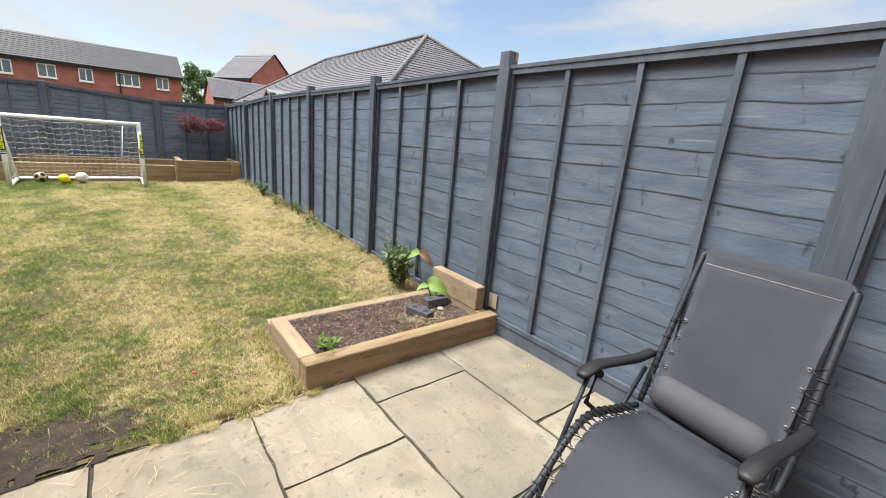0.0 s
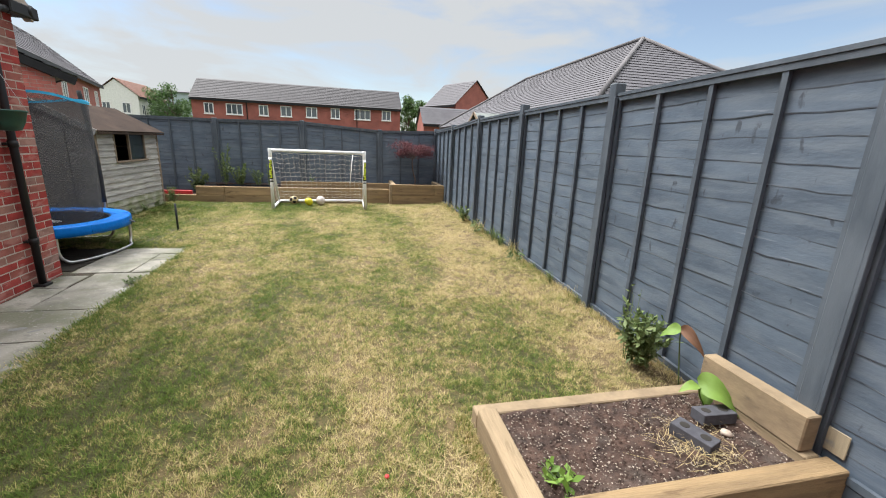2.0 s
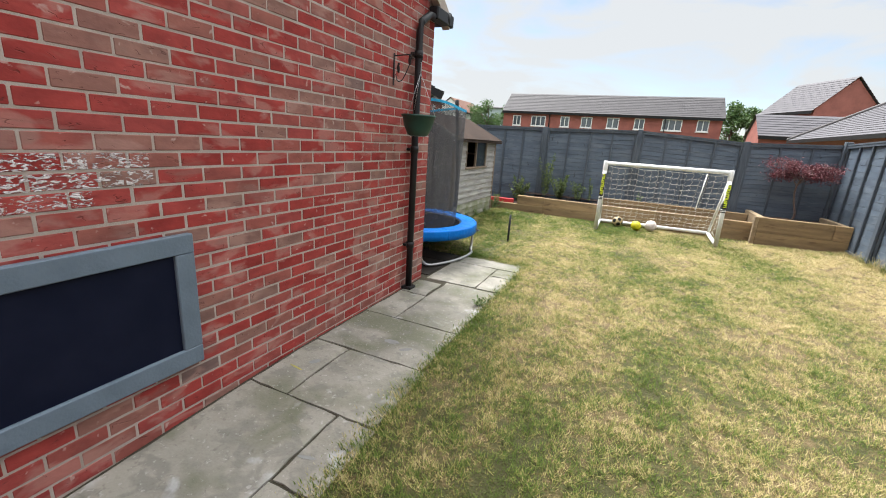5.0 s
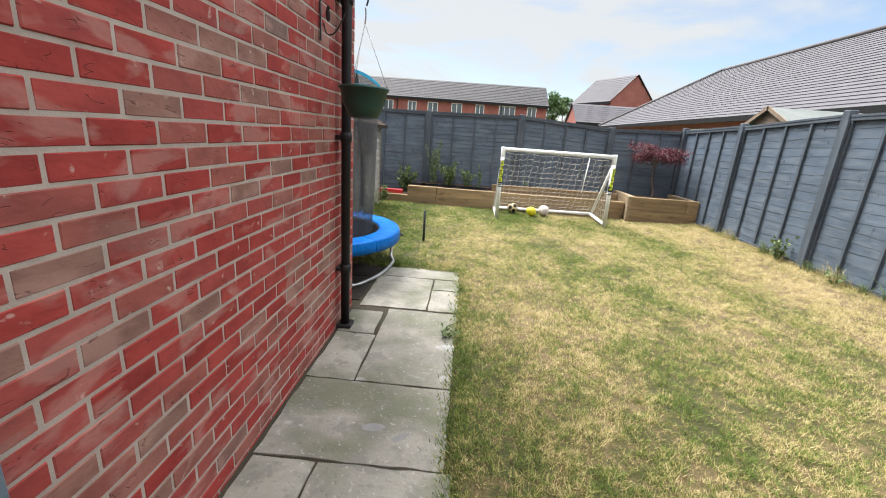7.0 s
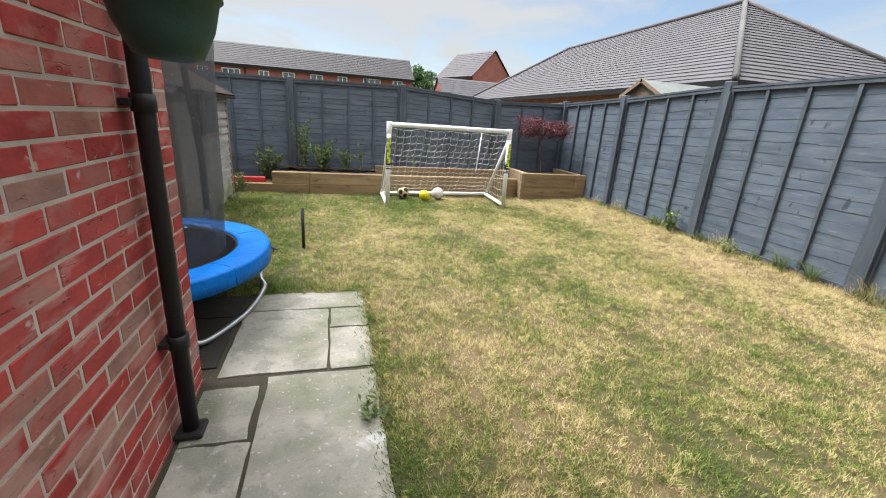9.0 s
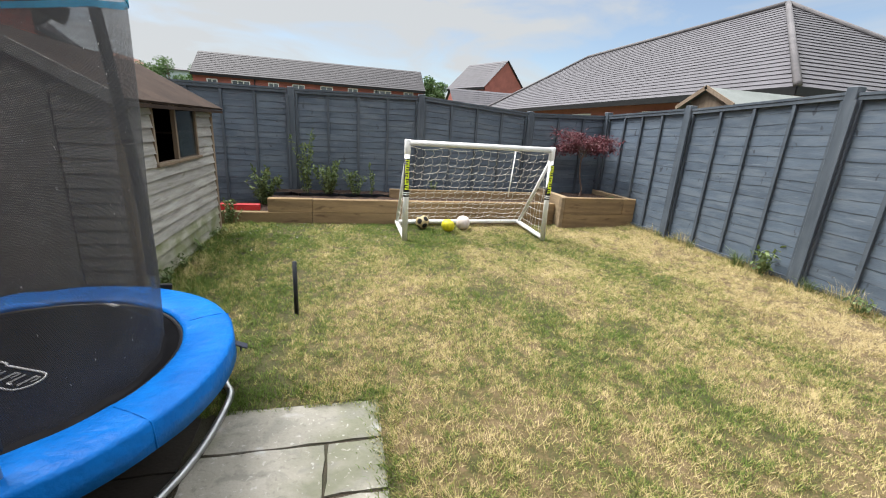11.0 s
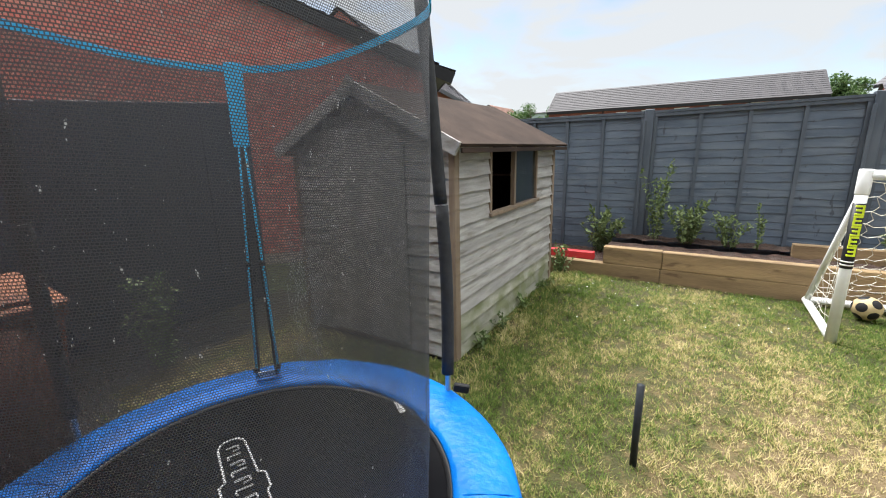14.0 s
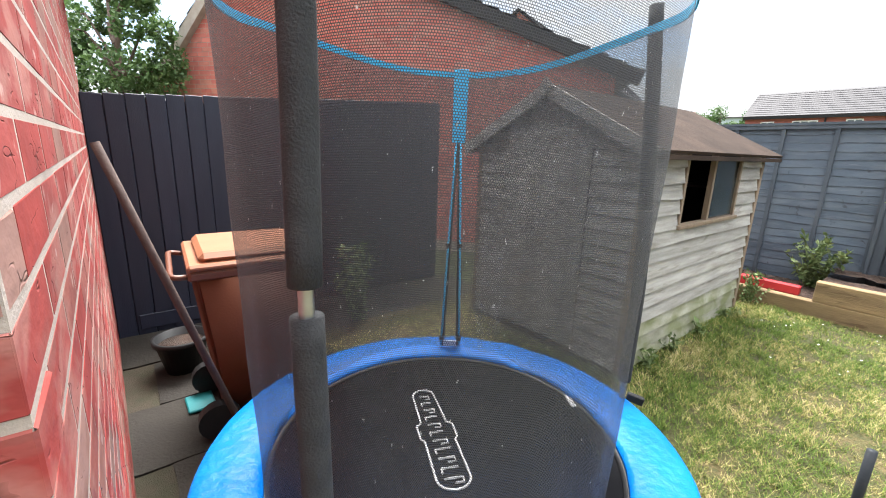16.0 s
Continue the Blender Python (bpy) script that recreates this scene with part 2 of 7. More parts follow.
M_GREENP = mat("green_plastic", (0.010, 0.060, 0.045), (0.008, 0.045, 0.035), rough=0.5, scale=15, bump=0.1)
M_IRON = mat("dark_iron", (0.015, 0.013, 0.014), rough=0.6, bump=0.1)
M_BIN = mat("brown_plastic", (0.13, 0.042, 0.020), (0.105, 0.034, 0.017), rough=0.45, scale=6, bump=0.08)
# lid brown made paler than the body to paint the shine on top
M_BINLID_LIT = mat("brown_lid_lit", (0.36, 0.15, 0.08), (0.30, 0.12, 0.065), rough=0.35, scale=6, bump=0.05)
M_RUST = mat("dull_brown_metal", (0.075, 0.045, 0.037), (0.05, 0.03, 0.026), rough=0.85, scale=20, bump=0.2)
M_TEAL = mat("teal_plastic", (0.01, 0.22, 0.24), rough=0.5, bump=0)
M_RED = mat("red_plastic", (0.52, 0.03, 0.035), (0.42, 0.02, 0.03), rough=0.5, bump=0)
M_FABRIC = mat("dark_grey_textile", (0.068, 0.073, 0.088), (0.052, 0.056, 0.068), rough=0.75, scale=4, fine=700, bump=0.3, dist=0.001)
M_PILLOW = mat("grey_pillow_textile", (0.050, 0.050, 0.056), (0.038, 0.038, 0.044), rough=0.8, scale=5, fine=500, bump=0.3, dist=0.001)
M_TUBE = mat("dark_powder_coat", (0.014, 0.017, 0.021), (0.021, 0.024, 0.029), rough=0.5, spec=0.25, scale=30, bump=0.08)
M_ENGBRICK = mat("engineering_brick", (0.052, 0.053, 0.062), (0.075, 0.075, 0.086), rough=0.8, spec=0.2, scale=20, bump=0.2)
M_BARK = mat("bark", (0.15, 0.105, 0.085), (0.09, 0.06, 0.05), rough=0.9, scale=20, bump=0.4)


def overlay(m, col, scale, stretch, lo, hi, amount):
    """Streaks, stains or chips of another colour with a shape of their own."""
    n, l = m.node_tree.nodes, m.node_tree.links
    b = n["Principled BSDF"]
    old = b.inputs["Base Color"].links[0].from_socket
    tc = n.new("ShaderNodeTexCoord")
    mp = n.new("ShaderNodeMapping")
    mp.inputs["Scale"].default_value = stretch
    mp.inputs["Location"].default_value = (scale, 1.7, 3.1)
    q = n.new("ShaderNodeTexNoise")
    q.inputs["Scale"].default_value, q.inputs["Detail"].default_value, q.inputs["Distortion"].default_value = scale, 4, 0.4
    mr = n.new("ShaderNodeMapRange")
    mr.inputs[1].default_value, mr.inputs[2].default_value, mr.inputs[4].default_value = lo, hi, amount
    mx = n.new("ShaderNodeMix")
    mx.data_type = "RGBA"
    mx.inputs[7].default_value = (*col, 1)
    l.new(tc.outputs["Object"], mp.inputs["Vector"])
    l.new(mp.outputs["Vector"], q.inputs["Vector"])
    l.new(q.outputs["Fac"], mr.inputs[0])
    l.new(mr.outputs[0], mx.inputs[0])
    l.new(old, mx.inputs[6])
    l.new(mx.outputs[2], b.inputs["Base Color"])
    return m


overlay(M_FENCE, (0.24, 0.27, 0.31), 2.2, (1.0, 1.0, 26), 0.665, 0.71, 0.45)      # worn streaks and small highlights painted along the boards
overlay(M_FENCE, (0.115, 0.140, 0.170), 2.6, (1.0, 1.0, 5.0), 0.46, 0.66, 0.7)  # thinner coats of paint
overlay(M_FENCE_EDGE, (0.225, 0.270, 0.325), 2.8, (1.0, 1.0, 9), 0.55, 0.63, 0.6)  # worn lower edges, with the highlight along them painted pale too
overlay(M_POST, (0.11, 0.13, 0.155), 3.0, (1, 1, 0.4), 0.5, 0.66, 0.5)
overlay(M_SLEEPER_OLD, (0.09, 0.07, 0.05), 3.0, (2, 2, 5), 0.60, 0.72, 0.6)
overlay(M_RAWGREY, (0.10, 0.115, 0.135), 9.0, (1, 1, 1), 0.50, 0.60, 0.7)
overlay(M_FENCE, (0.022, 0.027, 0.037), 13, (1.0, 1.0, 0.55), 0.66, 0.72, 0.75)     # knots
overlay(M_SLAB, (0.225, 0.180, 0.125), 1.7, (1, 1.6, 1), 0.50, 0.68, 0.6)         # iron tints
overlay(M_SLAB, (0.29, 0.27, 0.21), 5.0, (1, 0.35, 1), 0.55, 0.75, 0.6)
overlay(M_SLAB, (0.185, 0.135, 0.105), 3.1, (1, 1.3, 1), 0.60, 0.72, 0.5)
overlay(M_SLAB, (0.085, 0.072, 0.052), 30.0, (1, 1, 1), 0.62, 0.70, 0.7)
overlay(M_SLAB, (0.10, 0.092, 0.062), 6.5, (1, 1, 1), 0.60, 0.70, 0.45)
overlay(M_SLAB, (0.13, 0.115, 0.085), 2.2, (6, 0.7, 1), 0.60, 0.66, 0.4)         # bedding lines
overlay(M_SLAB, (0.225, 0.200, 0.145), 2.6, (1, 1, 1), 0.50, 0.68, 0.7)           # dirt
overlay(M_SLAB_GREY, (0.105, 0.110, 0.066), 2.2, (1, 1, 1), 0.47, 0.63, 0.8)
overlay(M_SLAB_GREY, (0.155, 0.150, 0.130), 9.0, (1, 1, 1), 0.52, 0.62, 0.6)
overlay(M_SLAB_GREY, (0.09, 0.085, 0.07), 31, (1, 1, 1), 0.58, 0.72, 0.4)
overlay(M_SLAB_GREY, (0.44, 0.43, 0.40), 40, (1, 1, 1), 0.62, 0.70, 0.5)
overlay(M_SLAB_GREY, (0.42, 0.42, 0.42), 4.3, (1, 1, 1), 0.63, 0.71, 0.65)       # lichen and scuffs
overlay(M_SLEEPER_X, (0.10, 0.06, 0.03), 3.0, (1.2, 5, 5), 0.60, 0.70, 0.75)
overlay(M_SLEEPER_Y, (0.11, 0.07, 0.035), 3.0, (5, 1.2, 5), 0.66, 0.74, 0.7)
overlay(M_SHEDWOOD, (0.10, 0.085, 0.06), 3.5, (2, 0.8, 6), 0.60, 0.74, 0.6)
overlay(M_SHEDWOOD, (0.52, 0.50, 0.45), 3.0, (2, 0.6, 8), 0.62, 0.74, 0.6)
overlay(M_SHEDMOSS, (0.15, 0.17, 0.07), 4.0, (1, 1, 1.5), 0.42, 0.62, 0.75)
overlay(M_MORTAR, (0.20, 0.17, 0.14), 4.0, (1, 1, 1), 0.55, 0.75, 0.5)
overlay(M_SOIL, (0.12, 0.10, 0.085), 5.0, (1, 1, 1), 0.55, 0.7, 0.5)
# dirty slabs, taken near black to put the passage's shade in the colour
M_YARD = mat("dirty_shaded_slab", (0.023, 0.019, 0.014), (0.014, 0.011, 0.008), rough=0.9, scale=5, fine=60, bump=0.4, rand=0.15)


def leaf_mat(name, stops, rough=0.6):
    m = mat(name, (1, 1, 1), (0.75, 0.78, 0.7), rough=rough, scale=4, bump=0)
    ramp_random(m, stops, True)
    n, l = m.node_tree.nodes, m.node_tree.links
    b = n["Principled BSDF"]
    src = b.inputs["Base Color"].links[0].from_socket
    tr = n.new("ShaderNodeBsdfTranslucent")
    l.new(src, tr.inputs["Color"])
    mx = n.new("ShaderNodeMixShader")
    mx.inputs[0].default_value = 0.3
    l.new(b.outputs[0], mx.inputs[1])
    l.new(tr.outputs[0], mx.inputs[2])
    l.new(mx.outputs[0], n["Material Output"].inputs["Surface"])
    return m


M_LEAF = leaf_mat("weed_leaf", [(0, (0.080, 0.122, 0.038)), (0.6, (0.145, 0.200, 0.072)), (1, (0.23, 0.285, 0.12))])
M_LEAFB = leaf_mat("bright_leaf", [(0, (0.13, 0.235, 0.035)), (1, (0.21, 0.33, 0.065))])
M_TREELEAF = leaf_mat("tree_leaf", [(0, (0.045, 0.092, 0.026)), (0.6, (0.08, 0.15, 0.045)), (1, (0.14, 0.22, 0.08))])
M_MAPLE = leaf_mat("maple_leaf", [(0, (0.075, 0.018, 0.028)), (0.6, (0.13, 0.028, 0.042)), (1, (0.21, 0.06, 0.07))])
M_DRYLEAF = leaf_mat("dry_leaf", [(0, (0.17, 0.085, 0.05)), (1, (0.24, 0.13, 0.08))])


def grass_mat(name, blades):
    """Dry mown grass: green in patches and stripes, straw elsewhere; blades vary one by one."""
    m = bpy.data.materials.new(name)
    m.use_nodes = True
    n, l = m.node_tree.nodes, m.node_tree.links
    b = n["Principled BSDF"]
    b.inputs["Roughness"].default_value = 0.8
    b.inputs["Specular IOR Level"].default_value = 0.25
    tc = n.new("ShaderNodeTexCoord")
    facs = []
    for sc, st in ((0.85, (1.0, 0.5, 1)), (3.4, (1, 0.75, 1)), (19.0, (1, 1, 1)), (75.0, (1, 1, 1))):
        mp = n.new("ShaderNodeMapping")
        mp.inputs["Scale"].default_value = st
        l.new(tc.outputs["Object"], mp.inputs["Vector"])
        q = n.new("ShaderNodeTexNoise")
        q.inputs["Scale"].default_value, q.inputs["Detail"].default_value = sc, 3
        l.new(mp.outputs["Vector"], q.inputs["Vector"])
        facs.append(q.outputs["Fac"])

    def add(a, b_, k):
        q = n.new("ShaderNodeMath")
        q.operation = "MULTIPLY_ADD"
        q.inputs[1].default_value = k
        l.new(b_, q.inputs[0])
        l.new(a, q.inputs[2])
        return q.outputs[0]

    f = add(add(facs[0], facs[0], 0.5), facs[1], 0.8)
    sx = n.new("ShaderNodeSeparateXYZ")            # greener by the shed, drier along the long fence
    cl = n.new("ShaderNodeClamp")
    cl.inputs["Min"].default_value, cl.inputs["Max"].default_value = -3.6, 2.4
    l.new(tc.outputs["Object"], sx.inputs[0])
    l.new(sx.outputs["X"], cl.inputs["Value"])
    f = add(f, cl.outputs[0], 0.055)
    f = add(add(f, facs[2], 1.0), facs[3], 0.7)
    if blades:
        g = n.new("ShaderNodeNewGeometry")
        f = add(f, g.outputs["Random Per Island"], 0.55)
    mr = n.new("ShaderNodeMapRange")
    mr.inputs[1].default_value, mr.inputs[2].default_value = (1.97, 2.57) if blades else (1.71, 2.27)
    l.new(f, mr.inputs[0])
    rp = n.new("ShaderNodeValToRGB")
    stops = [(0.0, (0.094, 0.150, 0.028)), (0.24, (0.178, 0.226, 0.052)), (0.46, (0.312, 0.300, 0.106)), (0.70, (0.475, 0.395, 0.185)), (1.0, (0.585, 0.485, 0.272))]
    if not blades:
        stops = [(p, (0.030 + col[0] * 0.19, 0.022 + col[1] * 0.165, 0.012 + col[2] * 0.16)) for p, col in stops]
    while len(rp.color_ramp.elements) < len(stops):
        rp.color_ramp.elements.new(0.5)
    for e, (p, c) in zip(rp.color_ramp.elements, stops):
        e.position, e.color = p, (*c, 1)
    l.new(mr.outputs[0], rp.inputs["Fac"])
    l.new(rp.outputs["Color"], b.inputs["Base Color"])
    if blades:
        tr = n.new("ShaderNodeBsdfTranslucent")
        l.new(rp.outputs["Color"], tr.inputs["Color"])
        mx = n.new("ShaderNodeMixShader")
        mx.inputs[0].default_value = 0.3
        l.new(b.outputs[0], mx.inputs[1])
        l.new(tr.outputs[0], mx.inputs[2])
        l.new(mx.outputs[0], n["Material Output"].inputs["Surface"])
    else:
        bp = n.new("ShaderNodeBump")
        bp.inputs["Strength"].default_value, bp.inputs["Distance"].default_value = 0.8, 0.03
        l.new(facs[3], bp.inputs["Height"])
        l.new(bp.outputs[0], b.inputs["Normal"])
    return m


def place_coords(m):
    """Let the pattern run on by place, so that no two pieces of one mesh look alike."""
    n, l = m.node_tree.nodes, m.node_tree.links
    g = n.new("ShaderNodeNewGeometry")
    for lk in list(l):
        if lk.from_node.type == "TEX_COORD" and lk.from_socket.name == "Object":
            to = lk.to_socket
            l.remove(lk)
            l.new(g.outputs["Position"], to)


def creases(m):
    """Short dark folds in the face of a hand-thrown brick, sunk a little."""
    n, l = m.node_tree.nodes, m.node_tree.links
    b = n["Principled BSDF"]
    old = b.inputs["Base Color"].links[0].from_socket
    tc = n.new("ShaderNodeTexCoord")

    def fold(scale, stretch, shift):
        mp = n.new("ShaderNodeMapping")
        mp.inputs["Scale"].default_value, mp.inputs["Location"].default_value = stretch, (shift, shift, shift)
        q = n.new("ShaderNodeTexNoise")
        q.inputs["Scale"].default_value, q.inputs["Detail"].default_value = scale, 2
        l.new(tc.outputs["Object"], mp.inputs["Vector"])
        l.new(mp.outputs["Vector"], q.inputs["Vector"])
        return q.outputs["Fac"]

    def op(kind, a, k):
        q = n.new("ShaderNodeMath")
        q.operation = kind
        l.new(a, q.inputs[0])
        if isinstance(k, float):
            q.inputs[1].default_value = k
        else:
            l.new(k, q.inputs[1])
        return q.outputs[0]

    line = n.new("ShaderNodeMapRange")
    line.inputs[1].default_value, line.inputs[2].default_value, line.inputs[3].default_value, line.inputs[4].default_value = 0.002, 0.014, 1.0, 0.0
    l.new(op("ABSOLUTE", op("SUBTRACT", fold(10.0, (1, 0.75, 2.4), 0.0), 0.5), 0.0), line.inputs[0])
    gate = n.new("ShaderNodeMapRange")
    gate.inputs[1].default_value, gate.inputs[2].default_value = 0.55, 0.62
    l.new(fold(15.0, (1, 1, 1.3), 4.0), gate.inputs[0])
    f = op("MULTIPLY", line.outputs[0], gate.outputs[0])
    mx = n.new("ShaderNodeMix")
    mx.data_type = "RGBA"
    mx.inputs[7].default_value = (0.075, 0.028, 0.024, 1)
    l.new(op("MULTIPLY", f, 0.55), mx.inputs[0])
    l.new(old, mx.inputs[6])
    l.new(mx.outputs[2], b.inputs["Base Color"])
    bp = n.new("ShaderNodeBump")
    bp.invert = True
    bp.inputs["Strength"].default_value, bp.inputs["Distance"].default_value = 0.6, 0.004
    l.new(f, bp.inputs["Height"])
    l.new(b.inputs["Normal"].links[0].from_socket, bp.inputs["Normal"])
    l.new(bp.outputs[0], b.inputs["Normal"])


for m_ in (M_BRICK, M_BRICK_ALL):
    overlay(m_, (0.40, 0.235, 0.20), 5.0, (1, 0.7, 1.6), 0.54, 0.62, 0.42)        # paler half-burnt faces
    overlay(m_, (0.21, 0.135, 0.115), 3.4, (1, 0.8, 2.2), 0.60, 0.68, 0.45)       # smoky brown faces
    overlay(m_, (0.52, 0.40, 0.36), 17.0, (1, 1, 1.2), 0.67, 0.73, 0.55)          # splashes of mortar
    creases(m_)
    place_coords(m_)

M_TURF = grass_mat("turf", False)
M_BLADES = grass_mat("grass_blades", True)


def net_mat(name, open_share, col):
    """A fine knitted mesh: rows of holes between dark threads."""
    m = bpy.data.materials.new(name)
    m.use_nodes = True
    n, l = m.node_tree.nodes, m.node_tree.links
    b = n["Principled BSDF"]
    b.inputs["Base Color"].default_value = (*col, 1)
    b.inputs["Roughness"].default_value = 0.7
    tr = n.new("ShaderNodeBsdfTransparent")
    tc = n.new("ShaderNodeTexCoord")
    q = n.new("ShaderNodeTexNoise")
    q.inputs["Scale"].default_value, q.inputs["Detail"].default_value = 3.0, 3
    l.new(tc.outputs["Object"], q.inputs["Vector"])
    br = n.new("ShaderNodeTexBrick")
    br.inputs["Scale"].default_value = 1.0
    br.inputs["Brick Width"].default_value, br.inputs["Row Height"].default_value = 0.0050, 0.0042
    br.inputs["Mortar Size"].default_value = 0.0010
    br.inputs["Mortar Smooth"].default_value = 0.4
    l.new(tc.outputs["UV"], br.inputs["Vector"])
    mr = n.new("ShaderNodeMapRange")
    mr.inputs[3].default_value, mr.inputs[4].default_value = open_share - 0.08, open_share + 0.08
    l.new(q.outputs["Fac"], mr.inputs[0])
    ml = n.new("ShaderNodeMath")
    ml.operation = "MULTIPLY_ADD"
    ml.use_clamp = True
    ml.inputs[1].default_value = -0.70
    l.new(br.outputs["Fac"], ml.inputs[0])
    l.new(mr.outputs[0], ml.inputs[2])
    mx = n.new("ShaderNodeMixShader")
    l.new(ml.outputs[0], mx.inputs[0])
    l.new(b.outputs[0], mx.inputs[1])
    l.new(tr.outputs[0], mx.inputs[2])
    l.new(mx.outputs[0], n["Material Output"].inputs["Surface"])
    return m


M_NET = net_mat("enclosure_mesh", 0.85, (0.040, 0.041, 0.045))


# ---- building helpers ----
rng = random.Random(7)
nrng = np.random.default_rng(11)


def part(name, bm, material, parent=None, label="", smooth=False):
    me = bpy.data.meshes.new(name)
    if smooth:
        for fc in bm.faces:
            fc.smooth = True
    bm.to_mesh(me)
    bm.free()
    me.materials.append(material)
    ob = new(name, me)
    if parent:
        ob.parent = parent
    if label:
        tagged(ob, label)
    return ob


def thing(name, label, category, group="", kind="", at=(0, 0, 0)):
    ob = new(name)
    ob.location = at
    ob.empty_display_size = 0.1
    tagged(ob, label, category, group, kind)
    return ob


def add_box(bm, lo, hi, bevel=0.0, m=None):
    c = [(a + b) / 2 for a, b in zip(lo, hi)]
    d = [b - a for a, b in zip(lo, hi)]
    r = bmesh.ops.create_cube(bm, size=1.0, matrix=Matrix.Translation(c) @ Matrix.Diagonal((*d, 1)))
    vs = r["verts"]
    if bevel:
        es = list({e for v in vs for e in v.link_edges})
        rb = bmesh.ops.bevel(bm, geom=es, offset=bevel, segments=1, affect="EDGES")
        vs = list({v for f in rb["faces"] for v in f.verts} | {v for v in vs if v.is_valid})
    if m is not None:
        bmesh.ops.transform(bm, matrix=m, verts=vs)
    return vs


def box(name, lo, hi, material, parent=None, bevel=0.004, label="", m=None):
    bm = bmesh.new()
    add_box(bm, lo, hi, bevel, m)
    return part(name, bm, material, parent, label)


def smooth_path(pts, k=6):
    """Catmull-Rom through the points."""
    p = [Vector(q) for q in pts]
    p = [p[0] * 2 - p[1]] + p + [p[-1] * 2 - p[-2]]
    out = []
    for i in range(1, len(p) - 2):
        for j in range(k):
            t = j / k
            a, b, c, d = p[i - 1], p[i], p[i + 1], p[i + 2]
            out.append(0.5 * (2 * b + (c - a) * t + (2 * a - 5 * b + 4 * c - d) * t * t + (3 * b - a - 3 * c + d) * t ** 3))
    out.append(p[-2])
    return out


def add_tube(bm, pts, r, sides=8, r_end=None, closed=False):
    pts = [Vector(q) for q in pts]
    n = len(pts)
    rings = []
    ref = Vector((0.31, 0.17, 0.93)).normalized()
    for i, q in enumerate(pts):
        if closed:
            d = (pts[(i + 1) % n] - pts[i - 1])
        else:
            d = pts[min(i + 1, n - 1)] - pts[max(i - 1, 0)]
        d.normalize()
        s = d.cross(ref)
        if s.length < 1e-3:
            s = d.cross(Vector((1, 0, 0)))
        s.normalize()
        u = s.cross(d)
        rr = r if r_end is None else r + (r_end - r) * i / (n - 1)
        rings.append([bm.verts.new(q + (s * math.cos(a) + u * math.sin(a)) * rr) for a in (2 * math.pi * j / sides for j in range(sides))])
    for i in range(n if closed else n - 1):
        a, b = rings[i], rings[(i + 1) % n]
        for j in range(sides):
            bm.faces.new((a[j], a[(j + 1) % sides], b[(j + 1) % sides], b[j]))
    if not closed:
        bm.faces.new(rings[0][::-1])
        bm.faces.new(rings[-1])


def tube(name, pts, r, material, parent=None, sides=10, r_end=None, closed=False, label=""):
    bm = bmesh.new()
    add_tube(bm, pts, r, sides, r_end, closed)
    bmesh.ops.recalc_face_normals(bm, faces=bm.faces)
    return part(name, bm, material, parent, label, smooth=True)


def lathe(name, prof, material, parent=None, centre=(0, 0, 0), seg=28, label=""):
    """A turned shape from (radius, height) pairs."""
    bm = bmesh.new()
    rings = []
    for r, z in prof:
        rings.append([bm.verts.new((centre[0] + r * math.cos(2 * math.pi * j / seg), centre[1] + r * math.sin(2 * math.pi * j / seg), centre[2] + z)) for j in range(seg)])
    for a, b in zip(rings, rings[1:]):
        for j in range(seg):
            bm.faces.new((a[j], a[(j + 1) % seg], b[(j + 1) % seg], b[j]))
    bm.faces.new(rings[0][::-1])
    bm.faces.new(rings[-1])
    bmesh.ops.recalc_face_normals(bm, faces=bm.faces)
    return part(name, bm, material, parent, label, smooth=True)


def raw_mesh(name, verts, tris, material, parent=None, smooth=False):
    """A large mesh from numpy arrays of points and faces."""
    me = bpy.data.meshes.new(name)
    verts = np.asarray(verts, dtype=np.float32)
    tris = np.asarray(tris, dtype=np.int32)
    k = tris.shape[1]
    me.vertices.add(len(verts))
    me.vertices.foreach_set("co", verts.ravel())
    me.loops.add(tris.size)
    me.loops.foreach_set("vertex_index", tris.ravel())
    me.polygons.add(len(tris))
    me.polygons.foreach_set("loop_start", np.arange(0, tris.size, k, dtype=np.int32))
    me.polygons.foreach_set("use_smooth", np.full(len(tris), smooth, dtype=bool))
    me.update(calc_edges=True)
    me.materials.append(material)
    ob = new(name, me)
    if parent:
        ob.parent = parent
    return ob


# ---- ground ----
def smooth01(a, b, v):
    t = min(1.0, max(0.0, (v - a) / (b - a)))
    return t * t * (3 - 2 * t)


PATIO_Z = -0.08


def path_z(y):
    return PATIO_Z + (0 - PATIO_Z) * smooth01(2.2, 4.4, y)


def lawn_z(x, y):
    z = -0.085 + 0.105 * smooth01(2.1, 5.2, y) + 0.03 * smooth01(5, 11, y)
    z += 0.055 * smooth01(0.3, 2.4, x) * smooth01(3, 8, y)
    if y < 7.7:                                    # the turf dips to the paving along the path
        z -= 0.026 * (1 - smooth01(7.2, 7.65, y)) * (1 - smooth01(-2.2, -1.75, x)) * smooth01(4.0, 5.0, y)
    z += 0.012 * noise.noise(Vector((x * 0.9, y * 0.9, 0.0))) + 0.006 * noise.noise(Vector((x * 4, y * 4, 3.0)))
    return z


GROUND_Z = -0.17
raw_mesh("ground", [(-1500, -1500, GROUND_Z), (1500, -1500, GROUND_Z), (1500, 1500, GROUND_Z), (-1500, 1500, GROUND_Z)], [(0, 1, 2, 3)], M_EARTH)
tagged(bpy.data.objects["ground"], "flat grassy earth reaching to the horizon", "ground", kind="structure")

FX0, FX1 = 2.45, 2.30                  # the long fence leans in a little along its length


